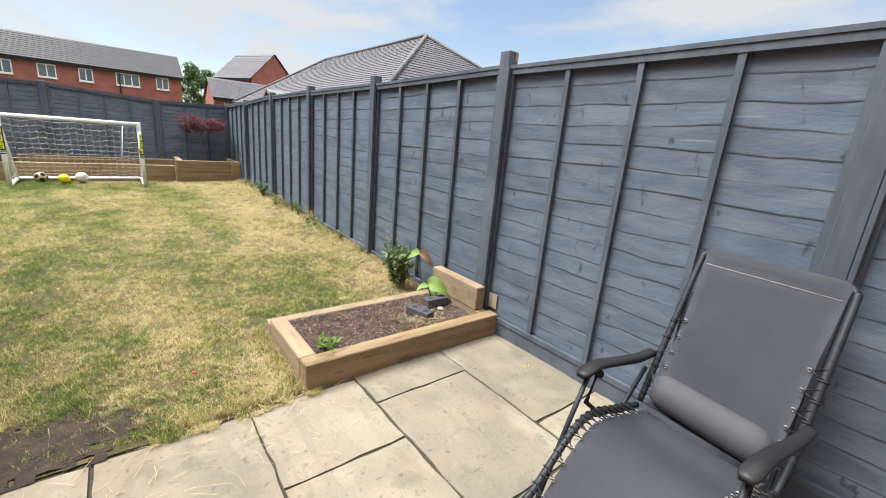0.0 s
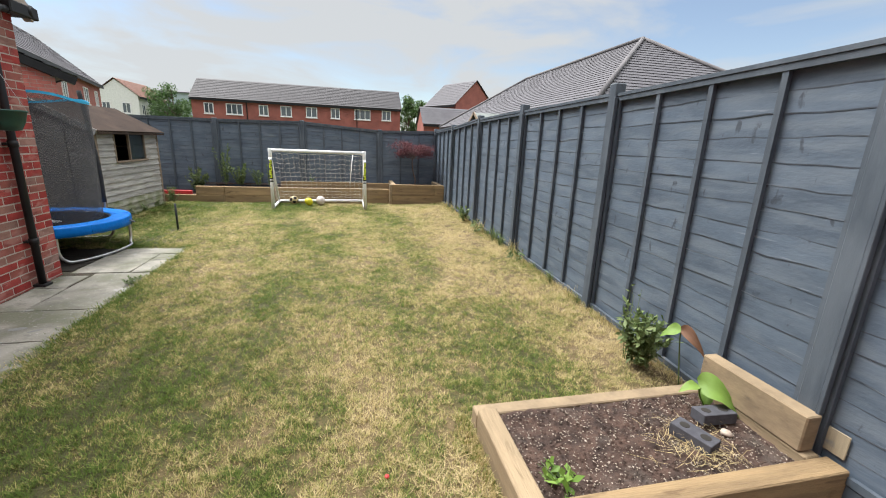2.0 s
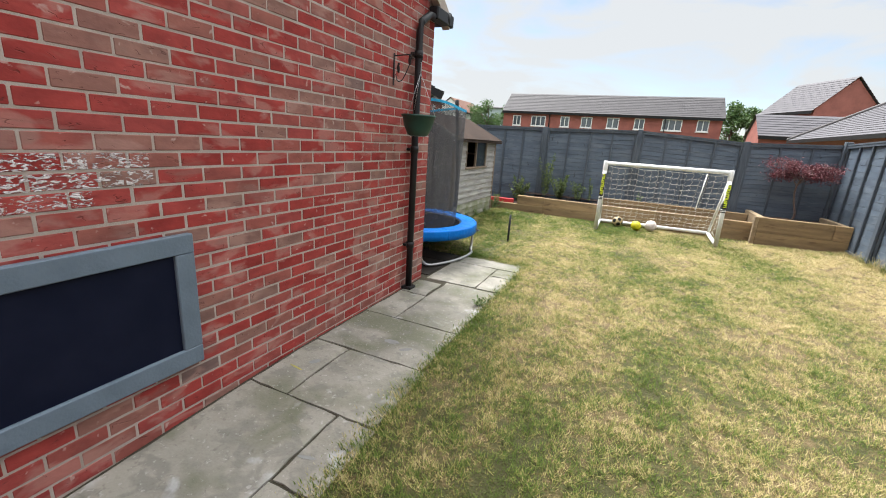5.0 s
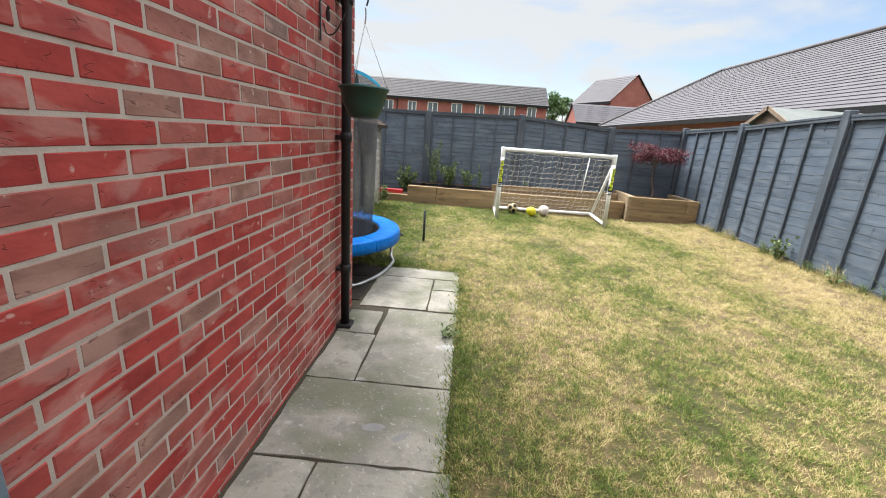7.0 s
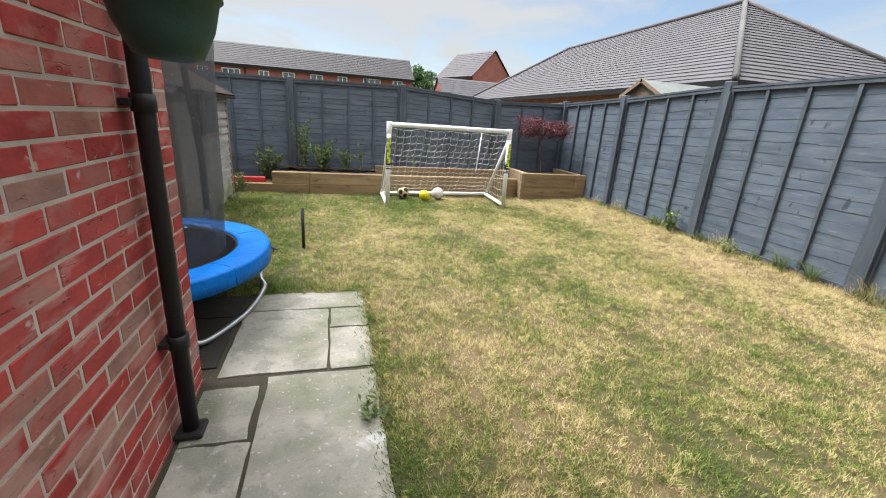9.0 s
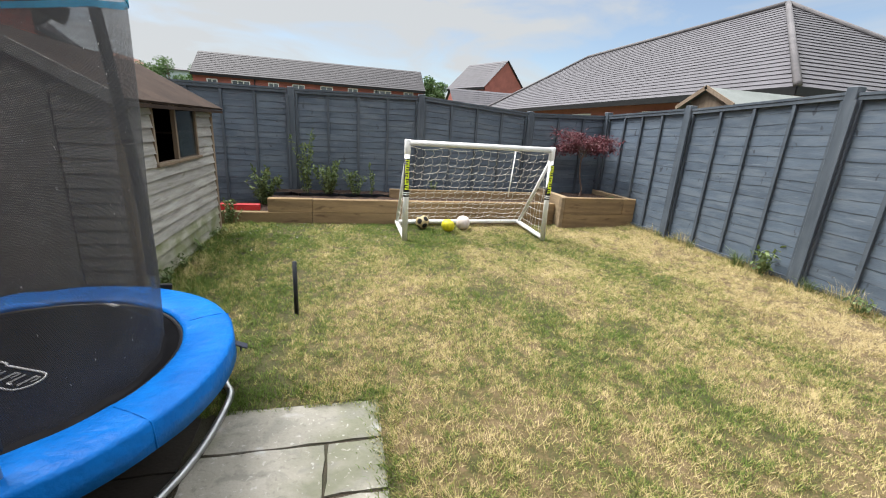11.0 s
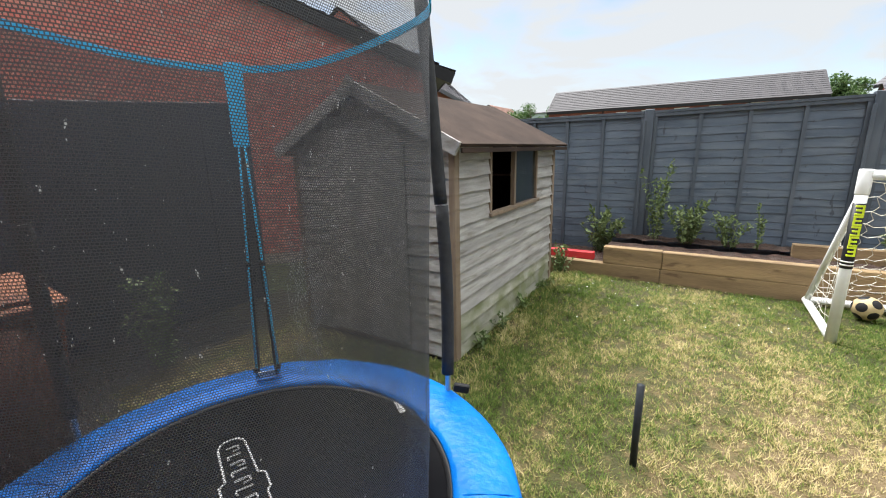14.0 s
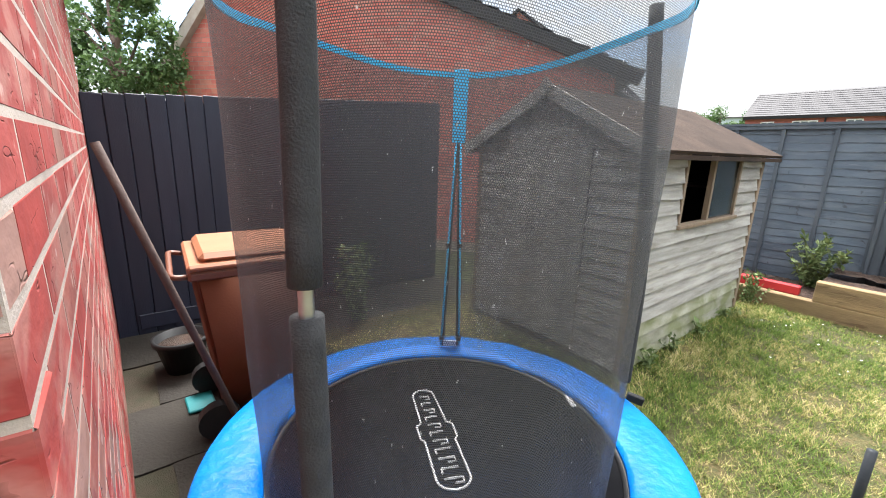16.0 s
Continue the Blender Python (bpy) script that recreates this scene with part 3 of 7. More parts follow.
def fence_x(y):
    return FX0 + (FX1 - FX0) * (y - 2.4) / 9.55


def in_lawn(x, y):
    if x > fence_x(y) - 0.02 or y > 11.12 or (x > 1.06 and y > 10.87):
        return False
    if 0.84 < x and y < 3.0:
        return False
    edge = -2.10 + 0.035 * noise.noise(Vector((0, y * 2.2, 5))) + 0.02 * noise.noise(Vector((0, y * 7, 9)))
    if y < 2.17 + 0.035 * noise.noise(Vector((x * 2.5, 0, 2))):
        return False
    if x < edge:
        return y > 7.15 + 0.03 * noise.noise(Vector((x * 3, 0, 7))) and x > -5.6 and not (-5.27 < x < -3.84 and y > 8.62)
    return True


def build_turf():
    step = 0.07
    xs = np.arange(-5.6, 2.52, step)
    ys = np.arange(2.1, 11.2, step)
    idx, verts, faces = {}, [], []
    for i, x in enumerate(xs[:-1]):
        for j, y in enumerate(ys[:-1]):
            if in_lawn(x + step / 2, y + step / 2):
                q = []
                for a, b in ((i, j), (i + 1, j), (i + 1, j + 1), (i, j + 1)):
                    if (a, b) not in idx:
                        idx[(a, b)] = len(verts)
                        verts.append((xs[a], ys[b], lawn_z(xs[a], ys[b])))
                    q.append(idx[(a, b)])
                faces.append(q)
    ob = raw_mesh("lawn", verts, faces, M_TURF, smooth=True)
    return tagged(ob, "dry patchy lawn of mown straw and green grass", "lawn", kind="structure")


lawn = build_turf()


def field(x, y, size, seed):
    """Smooth noise from 0 to 1 over the plan, its lumps about size metres across."""
    tab = np.random.default_rng(seed).random((128, 128))
    u, v = x / size + 300.3, y / size + 300.7
    iu, iv = np.floor(u).astype(int), np.floor(v).astype(int)
    a, b = u - iu, v - iv
    a, b = a * a * (3 - 2 * a), b * b * (3 - 2 * b)
    p, q, p1, q1 = iu % 128, iv % 128, (iu + 1) % 128, (iv + 1) % 128
    return tab[p, q] * (1 - a) * (1 - b) + tab[p1, q] * a * (1 - b) + tab[p, q1] * (1 - a) * b + tab[p1, q1] * a * b


def build_grass():
    """Short mown blades in flattened tufts with thin places between, longer by the fence and the shed."""
    n = 1750000
    x = nrng.uniform(-5.4, 2.44, n)
    y = 2.12 + 9.0 * nrng.random(n) ** 1.3
    gx, gy = 80, 92
    tab = np.array([[1.0 if in_lawn(-5.4 + (i + 0.5) * 7.84 / gx, 2.12 + (j + 0.5) * 9.0 / gy) else 0.0 for j in range(gy)] for i in range(gx)])
    ztab = np.array([[lawn_z(-5.4 + i * 7.84 / gx, 2.12 + j * 9.0 / gy) for j in range(gy + 2)] for i in range(gx + 2)])
    fx, fy = (x + 5.4) / 7.84 * gx, (y - 2.12) / 9.0 * gy
    ix, iy = np.clip(fx.astype(int), 0, gx - 1), np.clip(fy.astype(int), 0, gy - 1)
    keep = tab[ix, iy] > 0.5
    # bare soil by the patio
    bare = np.exp(-(((x + 0.52) / 0.50) ** 2 + ((y - 2.36) / 0.22) ** 2) ** 2)
    keep &= nrng.random(n) > bare * 0.93
    tuft = 0.6 * field(x, y, 0.035, 1) + 0.4 * field(x, y, 0.085, 2)
    worn = field(x, y, 0.42, 3)                     # thin places, as wide as a hand
    keep &= nrng.random(n) < np.clip(2.6 * (tuft - 0.24) + 0.15, 0.05, 1) * np.clip(1.3 - 0.8 * np.clip((worn - 0.60) / 0.25, 0, 1), 0.5, 1)
    x, y, ix, iy, fx, fy, tuft = (a[keep] for a in (x, y, ix, iy, fx, fy, tuft))
    tx, ty = np.clip(fx - ix, 0, 1), np.clip(fy - iy, 0, 1)
    z = ztab[ix, iy] * (1 - tx) * (1 - ty) + ztab[ix + 1, iy] * tx * (1 - ty) + ztab[ix, iy + 1] * (1 - tx) * ty + ztab[ix + 1, iy + 1] * tx * ty
    n = len(x)
    h = nrng.uniform(0.008, 0.028, n) * (0.35 + 1.5 * tuft)
    fxl = FX0 + (FX1 - FX0) * (y - 2.4) / 9.55
    edge = np.exp(-((fxl - x) / 0.10)) * (y > 4.6)
    h *= 1 + edge * nrng.uniform(0, 2.6, n) + np.exp(-np.abs(x + 3.6) / 0.25) * (y > 8) * nrng.uniform(0, 2.0, n)
    a = 12.5 * field(x, y, 0.07, 5) + nrng.normal(0, 2.2, n)     # each tuft lies its own way
    lean = nrng.uniform(0.3, 1.7, n) * h
    w = nrng.uniform(0.0010, 0.0027, n) * (1 + 0.10 * np.clip(y - 7.0, 0, 4))
    p0 = np.stack([x - np.sin(a) * w, y + np.cos(a) * w, z - 0.004], 1)
    p1 = np.stack([x + np.sin(a) * w, y - np.cos(a) * w, z - 0.004], 1)
    p2 = np.stack([x + np.cos(a) * lean, y + np.sin(a) * lean, z + h * 0.9], 1)
    v = np.stack([p0, p1, p2], 1).reshape(-1, 3)
    f = np.arange(3 * n).reshape(-1, 3)
    ob = raw_mesh("grass", v, f, M_BLADES)
    return tagged(ob, "short dry blades of mown grass", "grass", kind="stuff")


build_grass()


def build_bare_patch():
    """Bare earth worn into the lawn where it meets the patio."""
    step = 0.022
    V, F, idx = [], [], {}
    for i in range(60):
        for j in range(26):
            x, y = -1.1 + i * step, 2.14 + j * step
            d = ((x + 0.52) / 0.50) ** 2 + ((y - 2.37) / 0.22) ** 2 + 0.8 * noise.noise(Vector((x * 5, y * 5, 1))) + 0.9 * noise.noise(Vector((x * 17, y * 17, 1)))
            if d < 1.0:
                q = []
                for a, b in ((i, j), (i + 1, j), (i + 1, j + 1), (i, j + 1)):
                    if (a, b) not in idx:
                        idx[a, b] = len(V)
                        px, py = -1.1 + a * step, 2.14 + b * step
                        V.append((px, py, lawn_z(px, py) + 0.006 + 0.010 * noise.noise(Vector((px * 14, py * 14, 2))) + 0.006 * noise.noise(Vector((px * 40, py * 40, 2)))))
                    q.append(idx[a, b])
                F.append(q)
    return tagged(raw_mesh("bare_soil", V, F, M_BARE, smooth=True), "bare brown soil patch at the lawn edge", "soil", kind="stuff")


build_bare_patch()


def build_edge_grass():
    """Longer blades that hang over the path, the patio edge and along the fence."""
    V, F = [], []
    for _ in range(16000):
        kind = rng.random()
        if kind < 0.5:
            y = rng.uniform(2.3, 7.2)
            x = -2.10 + rng.gauss(0.03, 0.045)
            h, out = rng.uniform(0.010, 0.036), Vector((-1, 0, 0))
            z = max(path_z(y), lawn_z(x, y)) - 0.004
        elif kind < 0.75:
            y = rng.uniform(3.1, 11.0)
            x = fence_x(y) - abs(rng.gauss(0.0, 0.05)) - 0.03
            h, out = rng.uniform(0.03, 0.24) * (0.4 + max(0.0, noise.noise(Vector((0, y * 2.0, 4))) * 1.8)), Vector((-0.4, 0, 0))
            z = lawn_z(x, y) - 0.004
        elif kind < 0.9:
            x = rng.uniform(-5.2, -2.1)
            y = 7.25 + rng.gauss(0.0, 0.05)
            h, out = rng.uniform(0.02, 0.06), Vector((0, -0.7, 0))
            z = lawn_z(x, y) - 0.004
        else:
            x = rng.uniform(0.0, 0.78)
            y = 2.2 + abs(rng.gauss(0, 0.05)) if rng.random() < 0.5 else rng.uniform(2.2, 3.1)
            x = x if y < 2.3 else 0.76 - abs(rng.gauss(0, 0.04))
            h, out = rng.uniform(0.03, 0.09), Vector((0.2, -0.5, 0))
            z = lawn_z(x, y) - 0.004
        a = rng.uniform(0, 6.28)
        side = Vector((math.cos(a), math.sin(a), 0)) * rng.uniform(0.0014, 0.0032)
        c = Vector((x, y, z))
        lean = (out * rng.uniform(0, 1.0) + Vector((rng.uniform(-1, 1), rng.uniform(-1, 1), 0)) * 0.6) * h
        k = len(V)
        V += [tuple(c - side), tuple(c + side), tuple(c + lean * 0.45 + Vector((0, 0, h * 0.65)) + side * 0.6), tuple(c + lean * 0.45 + Vector((0, 0, h * 0.65)) - side * 0.6), tuple(c + lean + Vector((0, 0, h * 0.85)))]
        F += [(k, k + 1, k + 2), (k, k + 2, k + 3), (k + 3, k + 2, k + 4)]
    return tagged(raw_mesh("edge_grass", V, F, M_BLADES), "longer uncut grass along the lawn edges", "grass", kind="stuff")


build_edge_grass()


def slab_mesh(x0, x1, y0, y1, zf, thick=0.05):
    """One riven slab with a worn, uneven edge."""
    bm = bmesh.new()
    nx, ny = max(4, int((x1 - x0) / 0.085)), max(4, int((y1 - y0) / 0.085))
    top = {}
    for i in range(nx + 1):
        for j in range(ny + 1):
            x, y = x0 + (x1 - x0) * i / nx, y0 + (y1 - y0) * j / ny
            z = zf(y) + 0.0025 * noise.noise(Vector((x * 7, y * 7, x0)))
            if i in (0, nx):
                x += rng.uniform(-0.006, 0.006)
            if j in (0, ny):
                y += rng.uniform(-0.006, 0.006)
            if i in (0, nx) or j in (0, ny):
                z -= 0.003
            top[i, j] = bm.verts.new((x, y, z))
    for i in range(nx):
        for j in range(ny):
            bm.faces.new((top[i, j], top[i + 1, j], top[i + 1, j + 1], top[i, j + 1]))
    rim = [top[i, 0] for i in range(nx + 1)] + [top[nx, j] for j in range(1, ny + 1)] + [top[i, ny] for i in range(nx - 1, -1, -1)] + [top[0, j] for j in range(ny - 1, 0, -1)]
    low = [bm.verts.new((v.co.x, v.co.y, v.co.z - thick)) for v in rim]
    for k in range(len(rim)):
        k2 = (k + 1) % len(rim)
        bm.faces.new((rim[k], low[k], low[k2], rim[k2]))
    return bm


def bed_sheet(name, x0, x1, y0, y1, zf, drop, label):
    ys = np.linspace(y0, y1, 20)
    v = [(x, y, zf(y) - drop) for y in ys for x in (x0, x1)]
    f = [(2 * i, 2 * i + 1, 2 * i + 3, 2 * i + 2) for i in range(len(ys) - 1)]
    return tagged(raw_mesh(name, v, f, M_JOINT), label, "paving", kind="structure")


path_bed = bed_sheet("pavement_1", -3.0, -2.02, 2.15, 7.27, path_z, 0.012, "grey riven stone slab path beside the brick wall")
patio_bed = bed_sheet("pavement_2", -3.0, 2.46, -2.3, 2.2, lambda y: PATIO_Z, 0.012, "buff sandstone slab patio")
yard_bed = bed_sheet("pavement_3", -6.4, -2.9, 5.95, 9.2, lambda y: 0.0, 0.014, "dirty slab paving in a side passage, shade put in its colour")

G = 0.0075
PATH = [(-2.98, -2.62, 2.2, 2.80), (-2.62, -2.12, 2.2, 2.80), (-2.98, -2.30, 2.80, 3.76), (-2.30, -2.06, 2.80, 3.28), (-2.30, -2.04, 3.28, 3.76),
        (-2.98, -2.68, 3.76, 4.36), (-2.68, -2.06, 3.76, 4.36), (-2.98, -2.10, 4.36, 4.98), (-2.98, -2.68, 4.98, 5.57), (-2.98, -2.70, 5.57, 5.97),
        (-2.68, -2.10, 4.98, 6.04), (-2.94, -2.36, 6.06, 6.85), (-2.36, -2.08, 6.06, 6.55), (-2.36, -2.08, 6.55, 6.85), (-2.90, -2.07, 6.85, 7.20)]
for x0, x1, y0, y1 in PATH:
    part("slab", slab_mesh(x0 + G, x1 - G, y0 + G, y1 - G, path_z), M_SLAB_GREY, path_bed)
PATIO = [(-0.90, -0.23, 1.53, 2.15), (-0.23, 0.45, 1.22, 2.15), (0.45, 1.10, 1.54, 2.17), (1.10, 1.82, 1.88, 2.20), (1.82, 2.44, 1.23, 2.20), (0.45, 1.10, 0.90, 1.54),
         (1.10, 1.82, 0.93, 1.88), (1.82, 2.44, 0.62, 1.23), (1.10, 1.82, 0.30, 0.93), (1.82, 2.44, -0.3, 0.62), (0.45, 1.10, 0.0, 0.90), (-0.23, 0.45, 0.60, 1.22),
         (-0.23, 0.45, -0.3, 0.60), (-0.90, -0.23, 0.60, 1.53), (0.45, 1.10, -0.9, 0.0), (1.10, 1.82, -0.6, 0.30), (-1.80, -0.90, 1.22, 2.15), (-1.80, -0.90, 0.60, 1.22),
         (-2.98, -1.80, 1.40, 2.15), (-2.98, -1.80, 0.60, 1.40), (-2.98, -1.8, -0.3, 0.60), (-1.80, -0.90, -0.3, 0.6), (-0.9, -0.23, -0.3, 0.6)]
for x0, x1, y0, y1 in PATIO:
    g = rng.uniform(0.006, 0.010)
    part("slab", slab_mesh(x0 + g, x1 - g, y0 + g, y1 - g, lambda y: PATIO_Z), M_SLAB, patio_bed)
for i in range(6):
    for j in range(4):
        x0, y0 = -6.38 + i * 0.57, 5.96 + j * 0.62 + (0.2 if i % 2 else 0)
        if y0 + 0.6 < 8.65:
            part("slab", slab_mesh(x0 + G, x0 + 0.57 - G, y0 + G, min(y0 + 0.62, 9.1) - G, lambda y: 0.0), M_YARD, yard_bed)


# ---- fences ----
def fence_panel(p0, p1, za, zb, ta, tb, side, fence, n=16, battens=3, lap=0.0064):
    """A lap panel between two posts: p0, p1 its ends in plan, za/zb and ta/tb its foot and top there, side +1 or -1 the way to the garden."""
    p0, p1 = Vector((*p0, 0)), Vector((*p1, 0))
    d = p1 - p0
    L = d.length
    d.normalize()
    nrm = Vector((-d.y, d.x, 0)) * side
    slats = []

    def at(u, v, w):
        """u along, v out of the panel, w share of the height."""
        zl, tl = za + (zb - za) * u / L, ta + (tb - ta) * u / L
        return p0 + d * u + nrm * v + Vector((0, 0, zl + (tl - zl) * w))

    H = (ta - za + tb - zb) / 2
    seg = 20
    for k in range(n):
        bm = bmesh.new()
        rows = []
        seed = rng.uniform(0, 99)
        hang = rng.uniform(-0.004, 0.004)
        for i in range(seg + 1):
            u = L * i / seg
            wob = 0.019 * noise.noise(Vector((u * 2.6, seed, 0))) + 0.009 * noise.noise(Vector((u * 9, seed, 4))) + hang
            lo = (k / n) + (wob - 0.012) / H
            hi = (k + 1) / n + 0.012 / H
            lo, hi = max(lo, 0.0), min(hi, 0.995)
            bow = 0.003 * noise.noise(Vector((u * 2.0, seed, 8)))
            rows.append([bm.verts.new(at(u, v + bow, w)) for v, w in ((lap, lo + 0.0065 / H), (0.003, hi), (-0.005, hi), (lap - 0.005, lo), (lap - 0.0012, lo))])
        for a, b in zip(rows, rows[1:]):
            for j in range(5):
                fc = bm.faces.new((a[j], b[j], b[(j + 1) % 5], a[(j + 1) % 5]))
                fc.material_index = 1 if j == 4 else 0
        bm.faces.new(rows[0])
        bm.faces.new(rows[-1][::-1])
        bmesh.ops.recalc_face_normals(bm, faces=bm.faces)
        slats.append(part("slat", bm, M_FENCE))
        slats[-1].data.materials.append(M_FENCE_EDGE)
    for i in range(battens + 2):
        u = 0.02 + (L - 0.04) * i / (battens + 1)
        bm = bmesh.new()
        vs = []
        for w in (0.0, 1.0):
            vs += [bm.verts.new(at(u + a, v, w)) for a, v in ((-0.018, 0.014), (0.018, 0.014), (0.018, 0.040), (-0.018, 0.040))]
        for q in ((0, 1, 5, 4), (1, 2, 6, 5), (2, 3, 7, 6), (3, 0, 4, 7), (0, 3, 2, 1), (4, 5, 6, 7)):
            bm.faces.new([vs[j] for j in q])
        bmesh.ops.recalc_face_normals(bm, faces=bm.faces)
        slats.append(part("batten", bm, M_POST))
    for nm, w0, dz0, dz1, v0, v1 in (("top_rail", 1.0, -0.04, -0.002, 0.022, 0.045), ("bottom_rail", 0.0, 0.0, 0.04, 0.022, 0.048), ("panel", 1.0, 0.0, 0.026, -0.02, 0.052)):
        bm = bmesh.new()
        vs = [bm.verts.new(at(u, v, w0) + Vector((0, 0, dz))) for u in (0, L) for v, dz in ((v0, dz0), (v1, dz0), (v1, dz1), (v0, dz1))]
        for q in ((0, 1, 5, 4), (1, 2, 6, 5), (2, 3, 7, 6), (3, 0, 4, 7), (0, 3, 2, 1), (4, 5, 6, 7)):
            bm.faces.new([vs[j] for j in q])
        bmesh.ops.recalc_face_normals(bm, faces=bm.faces)
        slats.append(part(nm, bm, M_POST))
    root = slats.pop()
    root.parent = fence
    tagged(root, "dark grey-blue painted lap panel")
    for o in slats:
        o.parent = root
    return root


def fence_post(x, y, z0, z1, fence, w=0.10, angle=0.0, bare=False):
    m = pose(x, y, 0, 0, 0, angle)
    root = box("post", (-w / 2, -w / 2, z0), (w / 2, w / 2, z1), M_POST, fence, bevel=0.006, m=m)
    box("cover_strip", (-w / 2 - 0.012, -w / 2 - 0.022, z0 + 0.1), (-w / 2 + 0.02, -w / 2 - 0.001, z1 - 0.12), M_POST, root, bevel=0.003, m=m)
    if bare:
        box("bare_end", (0.012, -w / 2 - 0.0045, z1 - 0.075), (w / 2 - 0.006, -w / 2 - 0.0005, z1 - 0.008), M_RAWGREY, root, bevel=0.003, label="unpainted timber end", m=m)
    return root


def gravel_board(p0, p1, z0, z1, fence, name="gravel_board"):
    d = Vector((p1[0] - p0[0], p1[1] - p0[1], 0))
    m = Matrix.Translation((p0[0], p0[1], 0)) @ Matrix.Rotation(math.atan2(d.y, d.x), 4, "Z")
    return box(name, (0, -0.02, z0), (d.length, 0.035, z1), M_POST, fence, bevel=0.004, m=m)


long_fence = thing("garden_fence", "long dark grey-blue painted lap panel fence", "fence", "garden fences")
far_fence = thing("garden_fence", "dark grey-blue lap panel fence behind raised beds", "fence", "garden fences")
POSTS = [(-1.55, 2.145, 2.07), (0.28, 2.145, 2.078), (2.42, 2.18, 2.06), (4.46, 2.12, 2.02), (6.42, 2.09, 2.00), (8.28, 2.05, 1.98), (10.15, 1.95, 1.89), (11.95, 1.90, 1.84)]
for (ya, _, ta), (yb, _, tb) in zip(POSTS, POSTS[1:]):
    foot = [max(PATIO_Z, lawn_z(2.3, q) if q > 2.3 else PATIO_Z) for q in (ya, yb)]
    g = 0.11 if ya < 2.3 else 0.03
    a, b = (fence_x(ya) + 0.01, ya + 0.05), (fence_x(yb) + 0.01, yb - 0.05)
    fence_panel(a, b, foot[0] + g, foot[1] + g, ta if ya > 2 else 2.07, tb - 0.01, 1, long_fence)
    if ya < 2.3:
        gravel_board((a[0] - 0.005, a[1]), (b[0] - 0.005, b[1]), PATIO_Z - 0.06, PATIO_Z + 0.105, long_fence)
    else:
        gravel_board((a[0] - 0.005, a[1]), (b[0] - 0.005, b[1]), min(foot) - 0.12, min(foot) + 0.025, long_fence)
box("bare_board", (2.441, 2.235, 0.12), (2.4475, 2.36, 0.25), M_RAWGREY, long_fence, 0.003, "patch of unpainted timber")
for y, top, _ in POSTS:
    fence_post(fence_x(y) - 0.01, y, -0.2, top, long_fence, bare=2 < y < 3)

BPOSTS = [(-6.9, 1.88, 1.84), (-4.95, 1.89, 1.86), (-3.03, 1.91, 1.865), (-1.07, 1.95, 1.90), (0.82, 1.82, 1.775), (2.28, 1.86, 1.82)]
for (xa, _, ta), (xb, _, tb) in zip(BPOSTS, BPOSTS[1:]):
    fence_panel((xa + 0.05, 12.02), (xb + (0.06 if xb > 2 else -0.05), 12.02), 0.14, 0.14, ta, (1.90 if xb == -1.07 else tb), -1, far_fence, n=20, battens=2 if xb > 2 else 3, lap=0.0105)
    gravel_board((xa + 0.05, 12.02), (xb + (0.06 if xb > 2 else -0.05), 12.02), -0.17, 0.135, far_fence)
for x, top, _ in BPOSTS[:-1]:
    fence_post(x, 12.0, -0.17, top, far_fence)


# ---- timber beds ----
def sleeper(lo, hi, along, label="treated softwood sleeper edging a raised bed", group="bed sleepers", m=None, wood=None):
    bm = bmesh.new()
    add_box(bm, lo, hi, 0.007, m)
    ob = part("timber_sleeper", bm, wood or (M_SLEEPER_X if along == "x" else M_SLEEPER_Y))
    return tagged(ob, label, "sleeper", group)


# small bed by the patio
sleeper((0.78, 2.19, PATIO_Z - 0.02), (2.43, 2.30, 0.10), "x")
sleeper((0.78, 2.305, PATIO_Z - 0.05), (0.89, 2.94, 0.098), "y")
sleeper((0.78, 2.945, PATIO_Z - 0.06), (2.30, 3.04, 0.055), "x", "weathered timber sleeper sunk in the lawn edge", wood=M_SLEEPER_OLD)
sleeper((2.30, 2.34, 0.101), (2.395, 2.98, 0.305), "y", "upright timber sleeper against the fence", wood=M_SLEEPER_OLD)
sleeper((2.305, 2.305, -0.12), (2.40, 2.94, 0.098), "y")


def soil(name, x0, x1, y0, y1, z, step=0.035, rough=0.018, label="dark crumbly soil filling a raised bed"):
    xs, ys = np.arange(x0, x1 + 1e-6, (x1 - x0) / max(4, int((x1 - x0) / step))), np.arange(y0, y1 + 1e-6, (y1 - y0) / max(4, int((y1 - y0) / step)))
    v = [(x, y, z + rough * noise.noise(Vector((x * 9, y * 9, 1))) + rough * 0.7 * noise.noise(Vector((x * 27, y * 27, 2)))) for x in xs for y in ys]
    k = len(ys)
    f = [(i * k + j, (i + 1) * k + j, (i + 1) * k + j + 1, i * k + j + 1) for i in range(len(xs) - 1) for j in range(k - 1)]
    ob = raw_mesh(name, v, f, M_SOIL, smooth=True)
    return tagged(ob, label, "soil", kind="stuff")


soil("soil", 0.885, 2.31, 2.295, 2.95, 0.045, step=0.02)


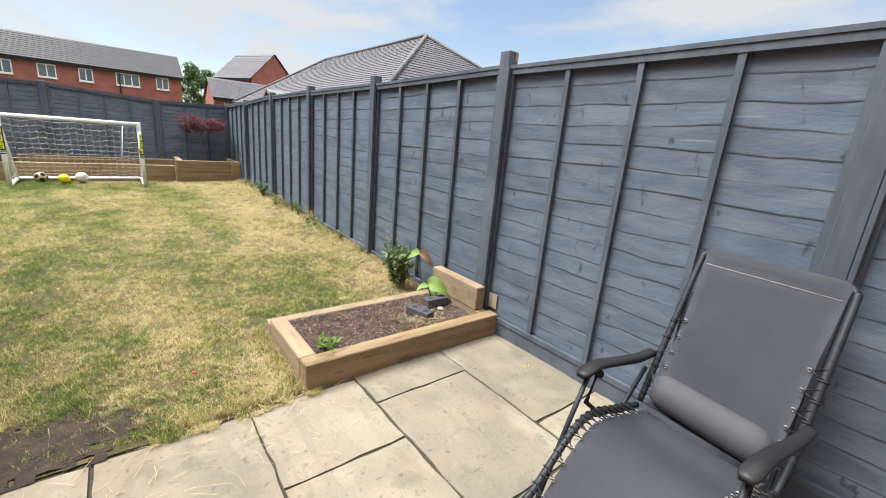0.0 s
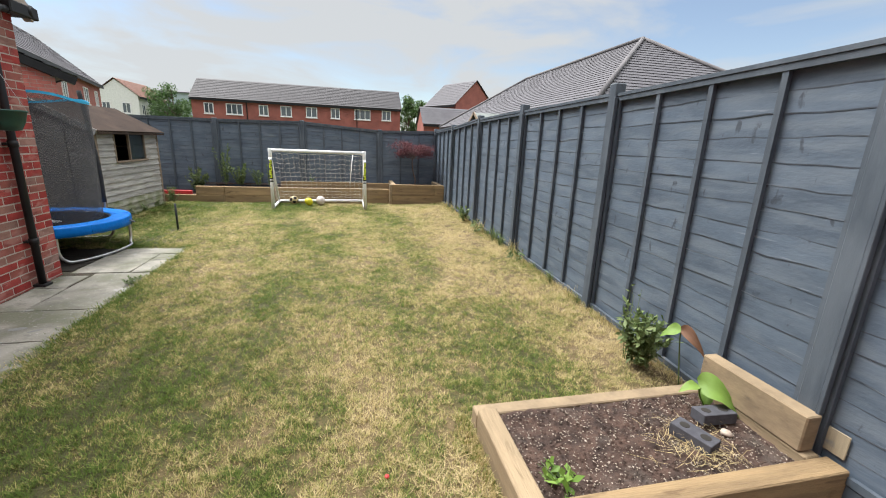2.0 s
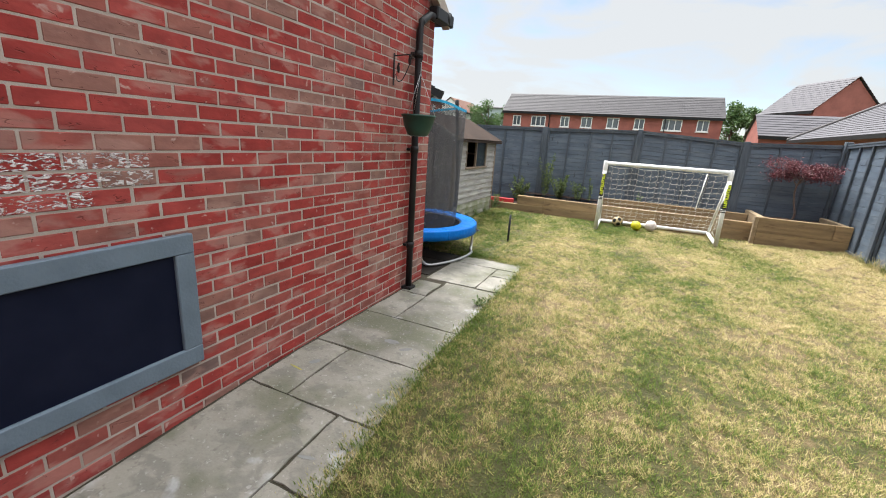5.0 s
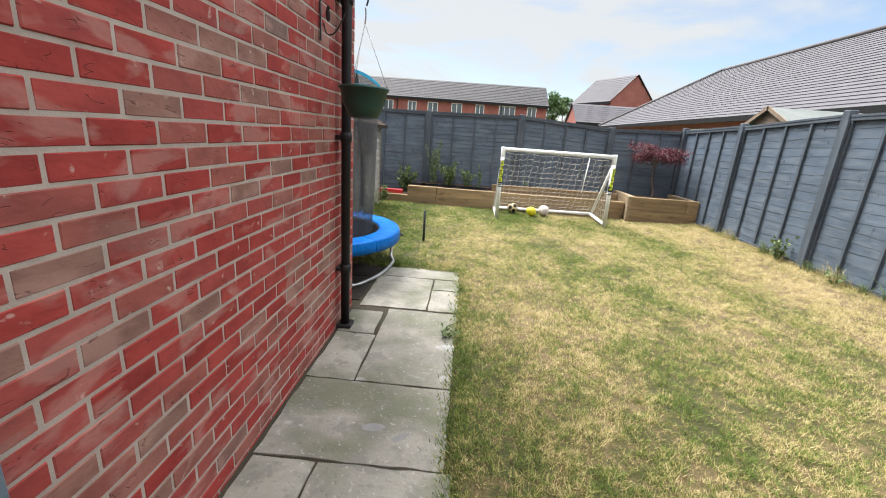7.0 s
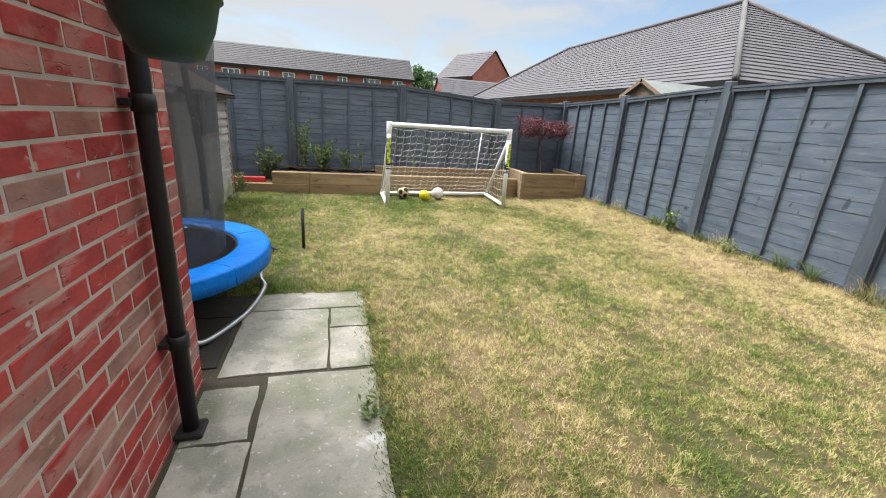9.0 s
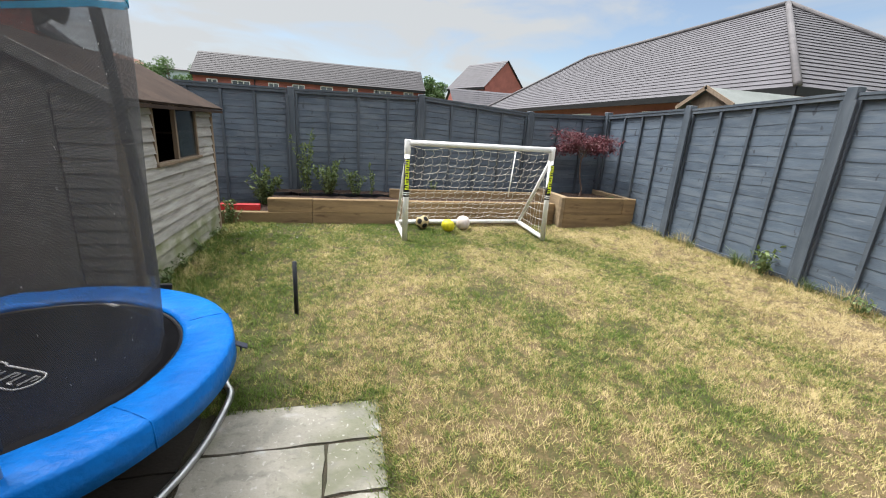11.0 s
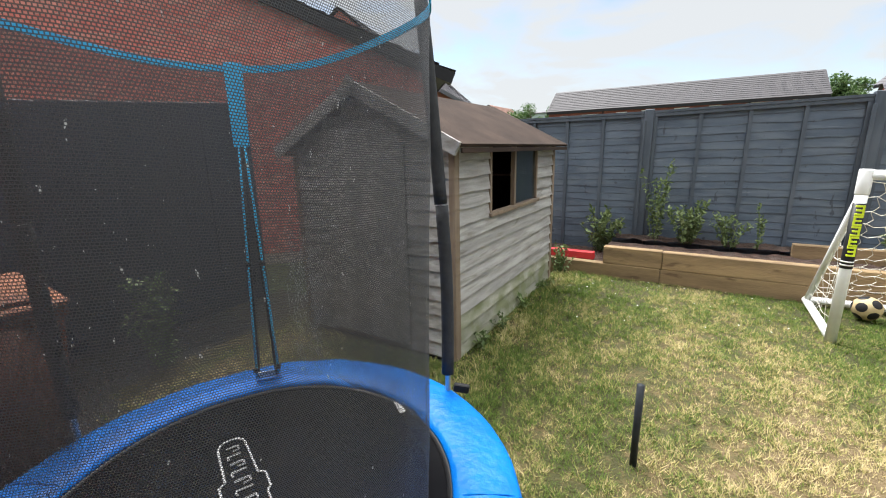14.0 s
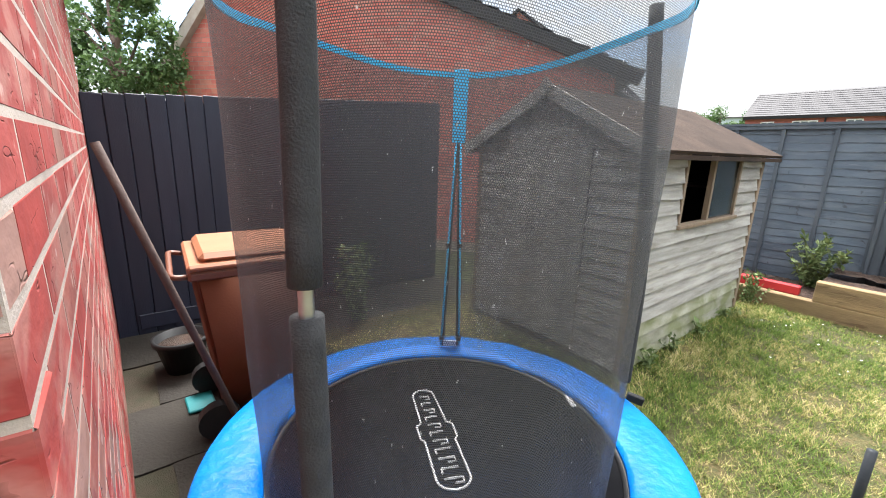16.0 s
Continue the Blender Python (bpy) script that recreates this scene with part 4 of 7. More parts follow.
def scatter_bits(name, x0, x1, y0, y1, zf, n, size, material, label, flat=0.5):
    v, f = [], []
    for _ in range(n):
        c = Vector((rng.uniform(x0, x1), rng.uniform(y0, y1), 0))
        c.z = zf(c.x, c.y)
        s = size * rng.uniform(0.4, 1.3)
        k = len(v)
        pts = [Vector((1, 0, 0)), Vector((-0.5, 0.87, 0)), Vector((-0.5, -0.87, 0)), Vector((0, 0, flat * 1.4))]
        r = Matrix.Rotation(rng.uniform(0, 6.28), 3, "Z")
        v += [tuple(c + (r @ q) * s * rng.uniform(0.6, 1.2)) for q in pts]
        f += [(k, k + 1, k + 3), (k + 1, k + 2, k + 3), (k + 2, k, k + 3)]
    return tagged(raw_mesh(name, v, f, material), label, name.split("_")[-1], kind="stuff")


scatter_bits("soil_crumbs", 0.9, 2.29, 2.31, 2.93, lambda x, y: 0.05, 1800, 0.010, M_SOIL, "dark crumbs of soil")
scatter_bits("gravel_bits", 0.9, 2.29, 2.31, 2.93, lambda x, y: 0.055, 1500, 0.0065, M_STONE, "small pale stones on the soil")


def straws(name, spots, n, lmin, lmax, label):
    v, f = [], []
    for _ in range(n):
        cx, cy, z, sx, sy = rng.choice(spots)
        c = Vector((rng.gauss(cx, sx), rng.gauss(cy, sy), z + rng.uniform(0.0, 0.02)))
        a = rng.uniform(0, 6.28)
        L = rng.uniform(lmin, lmax)
        d = Vector((math.cos(a), math.sin(a), rng.uniform(-0.05, 0.12))) * L
        s = Vector((-math.sin(a), math.cos(a), 0)) * 0.0011
        bend = Vector((rng.uniform(-1, 1), rng.uniform(-1, 1), rng.uniform(0, 0.5))) * L * 0.12
        k = len(v)
        v += [tuple(q) for q in (c - s, c + s, c + d / 2 + bend + s, c + d / 2 + bend - s, c + d)]
        f += [(k, k + 1, k + 2), (k, k + 2, k + 3), (k + 3, k + 2, k + 4)]
    return tagged(raw_mesh(name, v, f, M_STRAW), label, "straw", kind="stuff")


straws("straw", [(0.72, 2.28, PATIO_Z + 0.01, 0.10, 0.12), (0.62, 2.45, PATIO_Z + 0.01, 0.08, 0.25), (1.85, 2.52, 0.07, 0.09, 0.08), (1.8, 2.5, 0.06, 0.12, 0.10), (0.6, 2.5, -0.06, 0.12, 0.2), (2.25, 4.2, 0.02, 0.06, 0.5), (0.3, 1.9, PATIO_Z + 0.004, 0.35, 0.18), (0.2, 2.6, lawn_z(0.2, 2.6), 0.5, 0.3), (1.0, 3.6, lawn_z(1.0, 3.6), 0.7, 0.4)], 760, 0.05, 0.17, "loose dry straw stalks")


def hole_brick(at, rz):
    bm = bmesh.new()
    l, w, h = 0.215, 0.1025, 0.065
    add_box(bm, (-l / 2, -w / 2, 0), (l / 2, w / 2, h), 0.003)
    ob = thing("engineering_brick", "dark blue-grey perforated brick lying on the soil", "brick", "loose bricks", at=at)
    ob.rotation_euler = (radians(rng.uniform(-5, 5)), radians(rng.uniform(-4, 4)), radians(rz))
    part("body", bm, M_ENGBRICK, ob)
    # dark discs on the solid brick paint the shade of its holes
    for u in (-0.055, 0.055):
        lathe("hole", [(0.026, 0.0), (0.026, 0.0005), (0.024, 0.0008)], M_INSIDE_SHADE, ob, (u, 0, h + 0.0008), 16, label="flat dark disc painted as hole shade")
    return ob


hole_brick((1.87, 2.55, 0.055), -70)
hole_brick((2.13, 2.68, 0.058), -3)
bm = bmesh.new()
bmesh.ops.create_icosphere(bm, subdivisions=2, radius=0.03)
for v in bm.verts:
    v.co *= 1 + 0.25 * noise.noise(v.co * 40)
    v.co.z *= 0.6
bmesh.ops.translate(bm, vec=(2.10, 2.56, 0.068), verts=bm.verts)
tagged(part("pebble", bm, M_STONE, smooth=True), "pale lump of stone on the soil", "stone")

for px, py, m_, nm_, lab in ((-0.72, 2.73, M_WHITE, "pebble", "small white stone lying on the lawn"), (0.25, 2.71, M_RED, "plastic_scrap", "small red plastic scrap lying on the lawn")):
    bm = bmesh.new()
    bmesh.ops.create_icosphere(bm, subdivisions=2, radius=0.013)
    for v in bm.verts:
        v.co *= 1 + 0.3 * noise.noise(v.co * 90)
        v.co.z *= 0.55
    bmesh.ops.translate(bm, vec=(px, py, lawn_z(px, py) + 0.012), verts=bm.verts)
    tagged(part(nm_, bm, m_, smooth=True), lab, "scrap" if m_ == M_RED else "stone")

# long bed at the far fence
sleeper((-5.2, 11.13, -0.05), (-2.72, 11.23, 0.205), "x")
sleeper((-2.715, 11.13, -0.05), (-0.3, 11.23, 0.205), "x")
sleeper((-0.295, 11.13, -0.05), (1.03, 11.23, 0.205), "x")
sleeper((-3.30, 11.133, 0.207), (-2.71, 11.233, 0.40), "x")
sleeper((-2.705, 11.13, 0.207), (-0.5, 11.23, 0.395), "x")
sleeper((-0.495, 11.13, 0.207), (1.03, 11.23, 0.40), "x")
sleeper((-1.58, 11.60, 0.2), (1.03, 11.69, 0.495), "x", "treated softwood sleeper edging the upper bed")
soil("soil", -5.2, -3.30, 11.22, 11.98, 0.19)
soil("soil", -3.30, 1.09, 11.22, 11.61, 0.36)
soil("soil", -3.30, 1.09, 11.68, 11.98, 0.40)
# corner bed
sleeper((1.045, 10.86, 0.0), (2.31, 10.96, 0.29), "x")
sleeper((1.045, 10.86, 0.292), (2.08, 10.96, 0.545), "x", "treated softwood sleeper edging the corner bed")
sleeper((2.085, 10.863, 0.292), (2.31, 10.963, 0.543), "x", "treated softwood sleeper edging the corner bed")
sleeper((1.045, 10.965, 0.0), (1.145, 11.95, 0.29), "y")
sleeper((1.045, 10.965, 0.292), (1.145, 11.95, 0.545), "y")
sleeper((0.985, 10.855, 0.0), (1.043, 10.94, 0.55), "y", "upright timber post at the bed corner")
sleeper((2.20, 10.965, 0.292), (2.29, 11.95, 0.542), "y")
soil("soil", 1.14, 2.21, 10.95, 11.96, 0.46)


# chalk marks left on the path
M_CHALKY = mat("yellow_chalk", (0.40, 0.35, 0.08), (0.27, 0.25, 0.10), rough=0.95, bump=0)
M_CHALKW = mat("white_chalk", (0.235, 0.24, 0.24), (0.18, 0.18, 0.17), rough=0.95, fine=60, bump=0)
for cx, cy, r, w, l, m_ in ((-2.77, 4.10, 60, 0.022, 0.038, M_CHALKW), (-2.48, 4.60, 10, 0.028, 0.06, M_CHALKW), (-2.33, 4.55, 40, 0.018, 0.05, M_CHALKW), (-2.24, 3.45, 15, 0.010, 0.05, M_CHALKW), (-2.83, 3.99, -8, 0.008, 0.06, M_CHALKY)):
    bm = bmesh.new()
    ring_ = [bm.verts.new((l * math.cos(t) * (1 + 0.3 * noise.noise(Vector((math.cos(t) * 2, math.sin(t) * 2, cx)))), w * math.sin(t) * (1 + 0.3 * noise.noise(Vector((math.cos(t) * 3, math.sin(t) * 3, cy)))), 0)) for t in (2 * math.pi * k / 20 for k in range(20))]
    top_ = bm.faces.new(ring_)
    ex = bmesh.ops.extrude_face_region(bm, geom=[top_])
    bmesh.ops.translate(bm, vec=(0, 0, 0.0006), verts=[q for q in ex["geom"] if isinstance(q, bmesh.types.BMVert)])
    bmesh.ops.recalc_face_normals(bm, faces=bm.faces)
    bmesh.ops.transform(bm, matrix=pose(cx, cy, path_z(cy) + 0.001, 0, 0, r), verts=bm.verts)
    tagged(part("chalk_mark", bm, m_), "faint smeared chalk mark on a paving slab", "chalk mark", "chalk marks")

for cx, cy, cz, rx_, ry_, rot in ((2.262, 1.69, PATIO_Z, 0.024, 0.015, 20),):
    pts = [pose(cx, cy, cz + 0.0005, 0, 0, rot) @ Vector((rx_ * math.cos(t), ry_ * math.sin(t), 0)) for t in (2 * math.pi * k / 24 for k in range(24))]
    tagged(tube("chalk_mark", pts, 0.0028, M_CHALKY, None, 5, closed=True), "thin yellow chalk ring on a paving slab", "chalk mark", "chalk marks")

# ---- house by the path ----
WX, WY = -3.0, 6.055                    # outer faces of the wall along the path and of its end
house = thing("brick_house", "red brick building with raked gable and black gutter", "house")
EAVE_Z, EAVE_Y, SKEW = 2.56, WY, 0.02
PITCH = math.tan(radians(33))


def gable_top(y):
    return EAVE_Z + 0.10 + (WY - y) * PITCH if y > 2.4 else EAVE_Z + 0.10 + (WY - 2.4) * PITCH - (2.4 - y) * PITCH


Y_END = -1.6
v = [(WX - 0.0025, WY - 0.0007, -0.3), (WX - 0.0025, Y_END, -0.3), (WX - 0.0025, Y_END, gable_top(Y_END)), (WX - 0.0025, 2.4, gable_top(2.4)), (WX - 0.0025, WY - 0.0007, gable_top(WY)),
     (-7.0, WY - 0.0007 - 4 * SKEW, -0.3), (-7.0, Y_END, -0.3), (-7.0, Y_END, gable_top(Y_END)), (-7.0, 2.4, gable_top(2.4)), (-7.0, WY - 0.0007 - 4 * SKEW, gable_top(WY))]
bm = bmesh.new()
bv = [bm.verts.new(q) for q in v]
for q in ((0, 1, 2, 3, 4), (9, 8, 7, 6, 5), (0, 4, 9, 5), (1, 6, 7, 2), (0, 5, 6, 1)):
    bm.faces.new([bv[j] for j in q])
bmesh.ops.recalc_face_normals(bm, faces=bm.faces)
wall_core = part("wall", bm, M_MORTAR, house, "recessed sand-coloured mortar")


def brick_mesh(name, d):
    """d: size along x, y, z; soft edges on the faces that show."""
    bm = bmesh.new()
    add_box(bm, [-q / 2 for q in d], [q / 2 for q in d], 0.0035)
    me = bpy.data.meshes.new(name)
    bm.to_mesh(me)
    bm.free()
    me.materials.append(M_BRICK)
    return me


BL, BW, BH, C = 0.215, 0.1025, 0.065, 0.075
near_bricks, far_bricks, end_bricks = [], [], []
for k in range(-3, 70):
    z = 0.005 + C * k + 0.005 + BH / 2
    odd = k % 2 != 0
    # wall along the path
    y = WY
    if odd:
        y -= BW + 0.01
    while y > Y_END:
        y0 = y - BL
        if z + BH / 2 < min(gable_top(y), gable_top(y0)) - 0.02:
            near = (3.45 < y < 5.6 and 0.3 < z < 1.62)
            (near_bricks if near else far_bricks).append(((WX - BW / 2, (y + y0) / 2, z), (BW, BL, BH)))
        y = y0 - 0.01
    # end wall
    if z < EAVE_Z - 0.02:
        x = WX if odd else WX - BW - 0.01
        while x > -6.9:
            x0 = x - BL
            end_bricks.append((((x + x0) / 2, WY - BW / 2, z), (BL, BW, BH)))
            x = x0 - 0.01
meshes = {}
for c, d in near_bricks[:300]:
    if d not in meshes:
        meshes[d] = brick_mesh("brick", d)
    ob = new("brick", meshes[d])
    ob.parent = wall_core
    ob.location = (c[0] + rng.uniform(-0.0015, 0.0015), c[1] + rng.uniform(-0.0015, 0.0015), c[2] + rng.uniform(-0.001, 0.001))
    ob.rotation_euler = (rng.uniform(-0.006, 0.006), rng.uniform(-0.006, 0.006), rng.uniform(-0.006, 0.006))


def brick_field(name, items, material, parent, chamfer=0.0028, skew=0.0, jitter=0.0016):
    """All the other bricks of a wall in one mesh, each with chamfered edges."""
    V, F = [], []
    for c, d in items:
        k = len(V)
        h = [q / 2 for q in d]
        jit = [rng.uniform(-jitter, jitter) for _ in range(3)]
        e = chamfer
        for sx in (-1, 1):
            for sy in (-1, 1):
                for sz in (-1, 1):
                    for ax in range(3):
                        p = [sx * (h[0] - (e if ax != 0 else 0)), sy * (h[1] - (e if ax != 1 else 0)), sz * (h[2] - (e if ax != 2 else 0))]
                        V.append((c[0] + p[0] + jit[0], c[1] + p[1] + jit[1] + skew * (c[0] + p[0] - WX), c[2] + p[2] + jit[2]))

        def ix(sx, sy, sz, ax):
            return k + (((sx > 0) * 2 + (sy > 0)) * 2 + (sz > 0)) * 3 + ax

        for s in (-1, 1):
            F.append([ix(s, -1, -1, 0), ix(s, 1, -1, 0), ix(s, 1, 1, 0), ix(s, -1, 1, 0)][::s])
            F.append([ix(-1, s, -1, 1), ix(-1, s, 1, 1), ix(1, s, 1, 1), ix(1, s, -1, 1)][::s])
            F.append([ix(-1, -1, s, 2), ix(1, -1, s, 2), ix(1, 1, s, 2), ix(-1, 1, s, 2)][::s])
        for a in (-1, 1):
            for b in (-1, 1):
                F.append([ix(a, b, -1, 0), ix(a, b, -1, 1), ix(a, b, 1, 1), ix(a, b, 1, 0)])
                F.append([ix(a, -1, b, 0), ix(a, 1, b, 0), ix(a, 1, b, 2), ix(a, -1, b, 2)])
                F.append([ix(-1, a, b, 1), ix(1, a, b, 1), ix(1, a, b, 2), ix(-1, a, b, 2)])
    ob = raw_mesh(name, V, F, material, parent)
    return tagged(ob, kind="stuff")


brick_field("brickwork", far_bricks + near_bricks[300:], M_BRICK_ALL, wall_core)
brick_field("brickwork", end_bricks, M_BRICK_ALL, wall_core, chamfer=0.0012, skew=SKEW, jitter=0.0003)

# roof of the house, verge, gutter
def slab_between(name, a, b, c, d, thick, material, parent, label=""):
    """A board with four given upper corners."""
    bm = bmesh.new()
    pts = [Vector(q) for q in (a, b, c, d)]
    nrm = (pts[1] - pts[0]).cross(pts[3] - pts[0]).normalized()
    if nrm.z < 0:
        nrm = -nrm
    up = [bm.verts.new(q) for q in pts]
    dn = [bm.verts.new(q - nrm * thick) for q in pts]
    bm.faces.new(up)
    bm.faces.new(dn[::-1])
    for i in range(4):
        bm.faces.new((up[i], dn[i], dn[(i + 1) % 4], up[(i + 1) % 4]))
    bmesh.ops.recalc_face_normals(bm, faces=bm.faces)
    return part(name, bm, material, parent, label)


RZ = gable_top(2.4) + 0.08
slab_between("roof", (-2.93, 2.4, RZ), (-7.1, 2.4, RZ), (-7.1, WY + 0.20, gable_top(WY + 0.20) + 0.08), (-2.93, WY + 0.20, gable_top(WY + 0.20) + 0.08), 0.06, M_TILE, house, "dark concrete tile roof")
slab_between("roof", (-2.93, 2.395, RZ), (-7.1, 2.395, RZ), (-7.1, Y_END - 0.1, gable_top(Y_END - 0.1) + 0.08), (-2.93, Y_END - 0.1, gable_top(Y_END - 0.1) + 0.08), 0.06, M_TILE, house)
slab_between("verge", (-2.915, 2.4, RZ + 0.015), (-2.985, 2.4, RZ + 0.015), (-2.985, WY + 0.21, gable_top(WY + 0.21) + 0.095), (-2.915, WY + 0.21, gable_top(WY + 0.21) + 0.095), 0.11, M_MORTAR, house, "pale mortar verge")
tube("gutter", [(-2.90, WY + 0.13, EAVE_Z + 0.055), (-7.0, WY + 0.13 - 4 * SKEW, EAVE_Z + 0.055)], 0.055, M_BLACK, house, 12, label="black plastic gutter")
box("box_end", (-2.995, WY - 0.14, EAVE_Z - 0.01), (-2.90, WY + 0.22, EAVE_Z + 0.10), M_BLACK, house, 0.01, "black soffit box end")
box("soffit", (-7.0, WY + 0.002, EAVE_Z - 0.01), (-2.996, WY + 0.10, EAVE_Z + 0.02), M_BLACK, house, 0.003)

# downpipe
pipe = thing("downpipe", "black plastic rainwater downpipe fixed to the brick wall", "pipe", at=(-2.94, 5.66, 0))
PX, PY = -2.94, 5.66
box("shoe", (-0.055, -0.055, 0.0), (0.055, 0.055, 0.028), M_BLACK, pipe, 0.006)
tube("pipe", [(0, 0, 0.02), (0, 0, 1.3), (0, 0, 2.40), (0.0, 0.03, 2.47), (0.0, 0.17, 2.56), (0.0, 0.24, 2.565)], 0.032, M_BLACK, pipe, 16)
for z in (0.46, 1.38, 2.2):
    lathe("socket", [(0.039, -0.03), (0.040, 0.0), (0.039, 0.03)], M_BLACK, pipe, (0, 0, z), 16)
    box("clip", (-0.058, -0.05, z - 0.012), (-0.02, 0.05, z + 0.012), M_BLACK, pipe, 0.003)

# hanging basket on its bracket
bracket = thing("basket_bracket", "black iron wall bracket with bird shapes", "bracket", at=(-2.995, 5.34, 0))
box("back_strip", (0.0, -0.008, 1.90), (0.006, 0.008, 2.15), M_IRON, bracket, 0.001)
tube("arm", smooth_path([(0.003, 0, 2.13), (0.12, 0, 2.135), (0.22, 0, 2.135), (0.265, 0, 2.12), (0.26, 0, 2.085)]), 0.005, M_IRON, bracket, 6)
tube("scroll", smooth_path([(0.02, 0, 1.99), (0.04, 0, 1.935), (0.085, 0, 1.945), (0.13, 0, 2.02), (0.17, 0, 2.12)]), 0.004, M_IRON, bracket, 6)
for bx, bz in ((0.045, 2.03), (0.15, 2.09)):
    bm = bmesh.new()
    bmesh.ops.create_uvsphere(bm, u_segments=10, v_segments=8, radius=1.0)
    for q in bm.verts:
        q.co = Vector((q.co.x * 0.014, q.co.y * 0.005, q.co.z * 0.034 - q.co.x * 0.006))
    bmesh.ops.translate(bm, vec=(bx, 0, bz), verts=bm.verts)
    part("bird", bm, M_IRON, bracket, smooth=True)
    bm = bmesh.new()
    bmesh.ops.create_uvsphere(bm, u_segments=8, v_segments=6, radius=0.011)
    bmesh.ops.translate(bm, vec=(bx + 0.003, 0, bz + 0.036), verts=bm.verts)
    part("head", bm, M_IRON, bracket, smooth=True)
basket = thing("hanging_basket", "empty dark green plastic hanging basket on wires", "hanging basket", at=(-2.745, 5.35, 0))
lathe("bowl", [(0.055, 1.50), (0.085, 1.51), (0.118, 1.58), (0.135, 1.655), (0.144, 1.657), (0.144, 1.672), (0.130, 1.672), (0.118, 1.60)], M_GREENP, basket)
for a in (20, 140, 260):
    tube("wire", [(0.138 * math.cos(radians(a)), 0.138 * math.sin(radians(a)), 1.665), (0, 0, 2.0)], 0.0016, M_STEEL, basket, 5)
tube("hook", smooth_path([(0, 0, 2.0), (0.004, 0, 2.04), (0.002, 0, 2.08)]), 0.004, M_STEEL, basket, 6)

# clear varnish film left on a few bricks, white reflections painted as pale flecks
M_FILM = bpy.data.materials.new("wrinkled_film_with_glints")
M_FILM.use_nodes = True
fn, fl = M_FILM.node_tree.nodes, M_FILM.node_tree.links
fb = fn["Principled BSDF"]
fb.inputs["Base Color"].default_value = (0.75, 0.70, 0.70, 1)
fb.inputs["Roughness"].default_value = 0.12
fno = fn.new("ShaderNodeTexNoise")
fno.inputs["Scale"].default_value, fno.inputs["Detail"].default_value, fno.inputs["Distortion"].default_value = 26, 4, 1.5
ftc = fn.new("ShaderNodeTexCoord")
fmp = fn.new("ShaderNodeMapping")
fmp.inputs["Scale"].default_value = (1, 1, 2.6)
fl.new(ftc.outputs["Object"], fmp.inputs["Vector"])
fl.new(fmp.outputs["Vector"], fno.inputs["Vector"])
fbu = fn.new("ShaderNodeBump")
fbu.inputs["Strength"].default_value, fbu.inputs["Distance"].default_value = 1.0, 0.02
fl.new(fno.outputs["Fac"], fbu.inputs["Height"])
fl.new(fbu.outputs[0], fb.inputs["Normal"])
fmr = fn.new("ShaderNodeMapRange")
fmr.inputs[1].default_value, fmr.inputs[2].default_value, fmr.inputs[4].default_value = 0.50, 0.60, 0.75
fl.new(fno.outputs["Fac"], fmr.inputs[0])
ftr = fn.new("ShaderNodeBsdfTransparent")
fmx = fn.new("ShaderNodeMixShader")
fl.new(fmr.outputs[0], fmx.inputs[0])
fl.new(ftr.outputs[0], fmx.inputs[1])
fl.new(fb.outputs[0], fmx.inputs[2])
fl.new(fmx.outputs[0], fn["Material Output"].inputs["Surface"])
film = thing("clear_film", "shiny wrinkled clear film with painted glints on a few bricks", "film")
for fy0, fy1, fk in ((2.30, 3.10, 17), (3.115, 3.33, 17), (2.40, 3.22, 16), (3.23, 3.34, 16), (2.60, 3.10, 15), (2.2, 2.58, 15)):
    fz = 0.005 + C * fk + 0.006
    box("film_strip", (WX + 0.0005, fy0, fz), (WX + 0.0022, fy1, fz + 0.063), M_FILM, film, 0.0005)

# blackboard
board = thing("blackboard", "blackboard in a grey-blue timber frame on the brick wall", "blackboard")
B0, B1, BZ0, BZ1 = 1.55, 3.47, 0.27, 0.965
box("panel", (-2.992, B0 + 0.06, BZ0 + 0.06), (-2.975, B1 - 0.06, BZ1 - 0.06), M_CHALK, board, 0.001, "matt black board")
for nm, lo, hi in (("frame_rail", (-2.994, B0, BZ0), (-2.955, B1, BZ0 + 0.095)), ("frame_rail", (-2.994, B0, BZ1 - 0.095), (-2.955, B1, BZ1)),
                   ("frame_stile", (-2.994, B0, BZ0 + 0.0955), (-2.956, B0 + 0.095, BZ1 - 0.0955)), ("frame_stile", (-2.994, B1 - 0.095, BZ0 + 0.0955), (-2.956, B1, BZ1 - 0.0955))):
    box(nm, lo, hi, M_CHALKF, board, 0.004)


# ---- football goal ----
goal = thing("football_goal", "white plastic football goal with cord net on the lawn", "goal", at=(0, 0, 0))
GX0, GX1, GY, GB, GZ = -1.53, 0.37, 10.20, 11.04, 1.268
gz0, gz1 = 0.045, 0.065


def rz_at(x):
    return gz0 + (gz1 - gz0) * (x - GX0) / (GX1 - GX0)


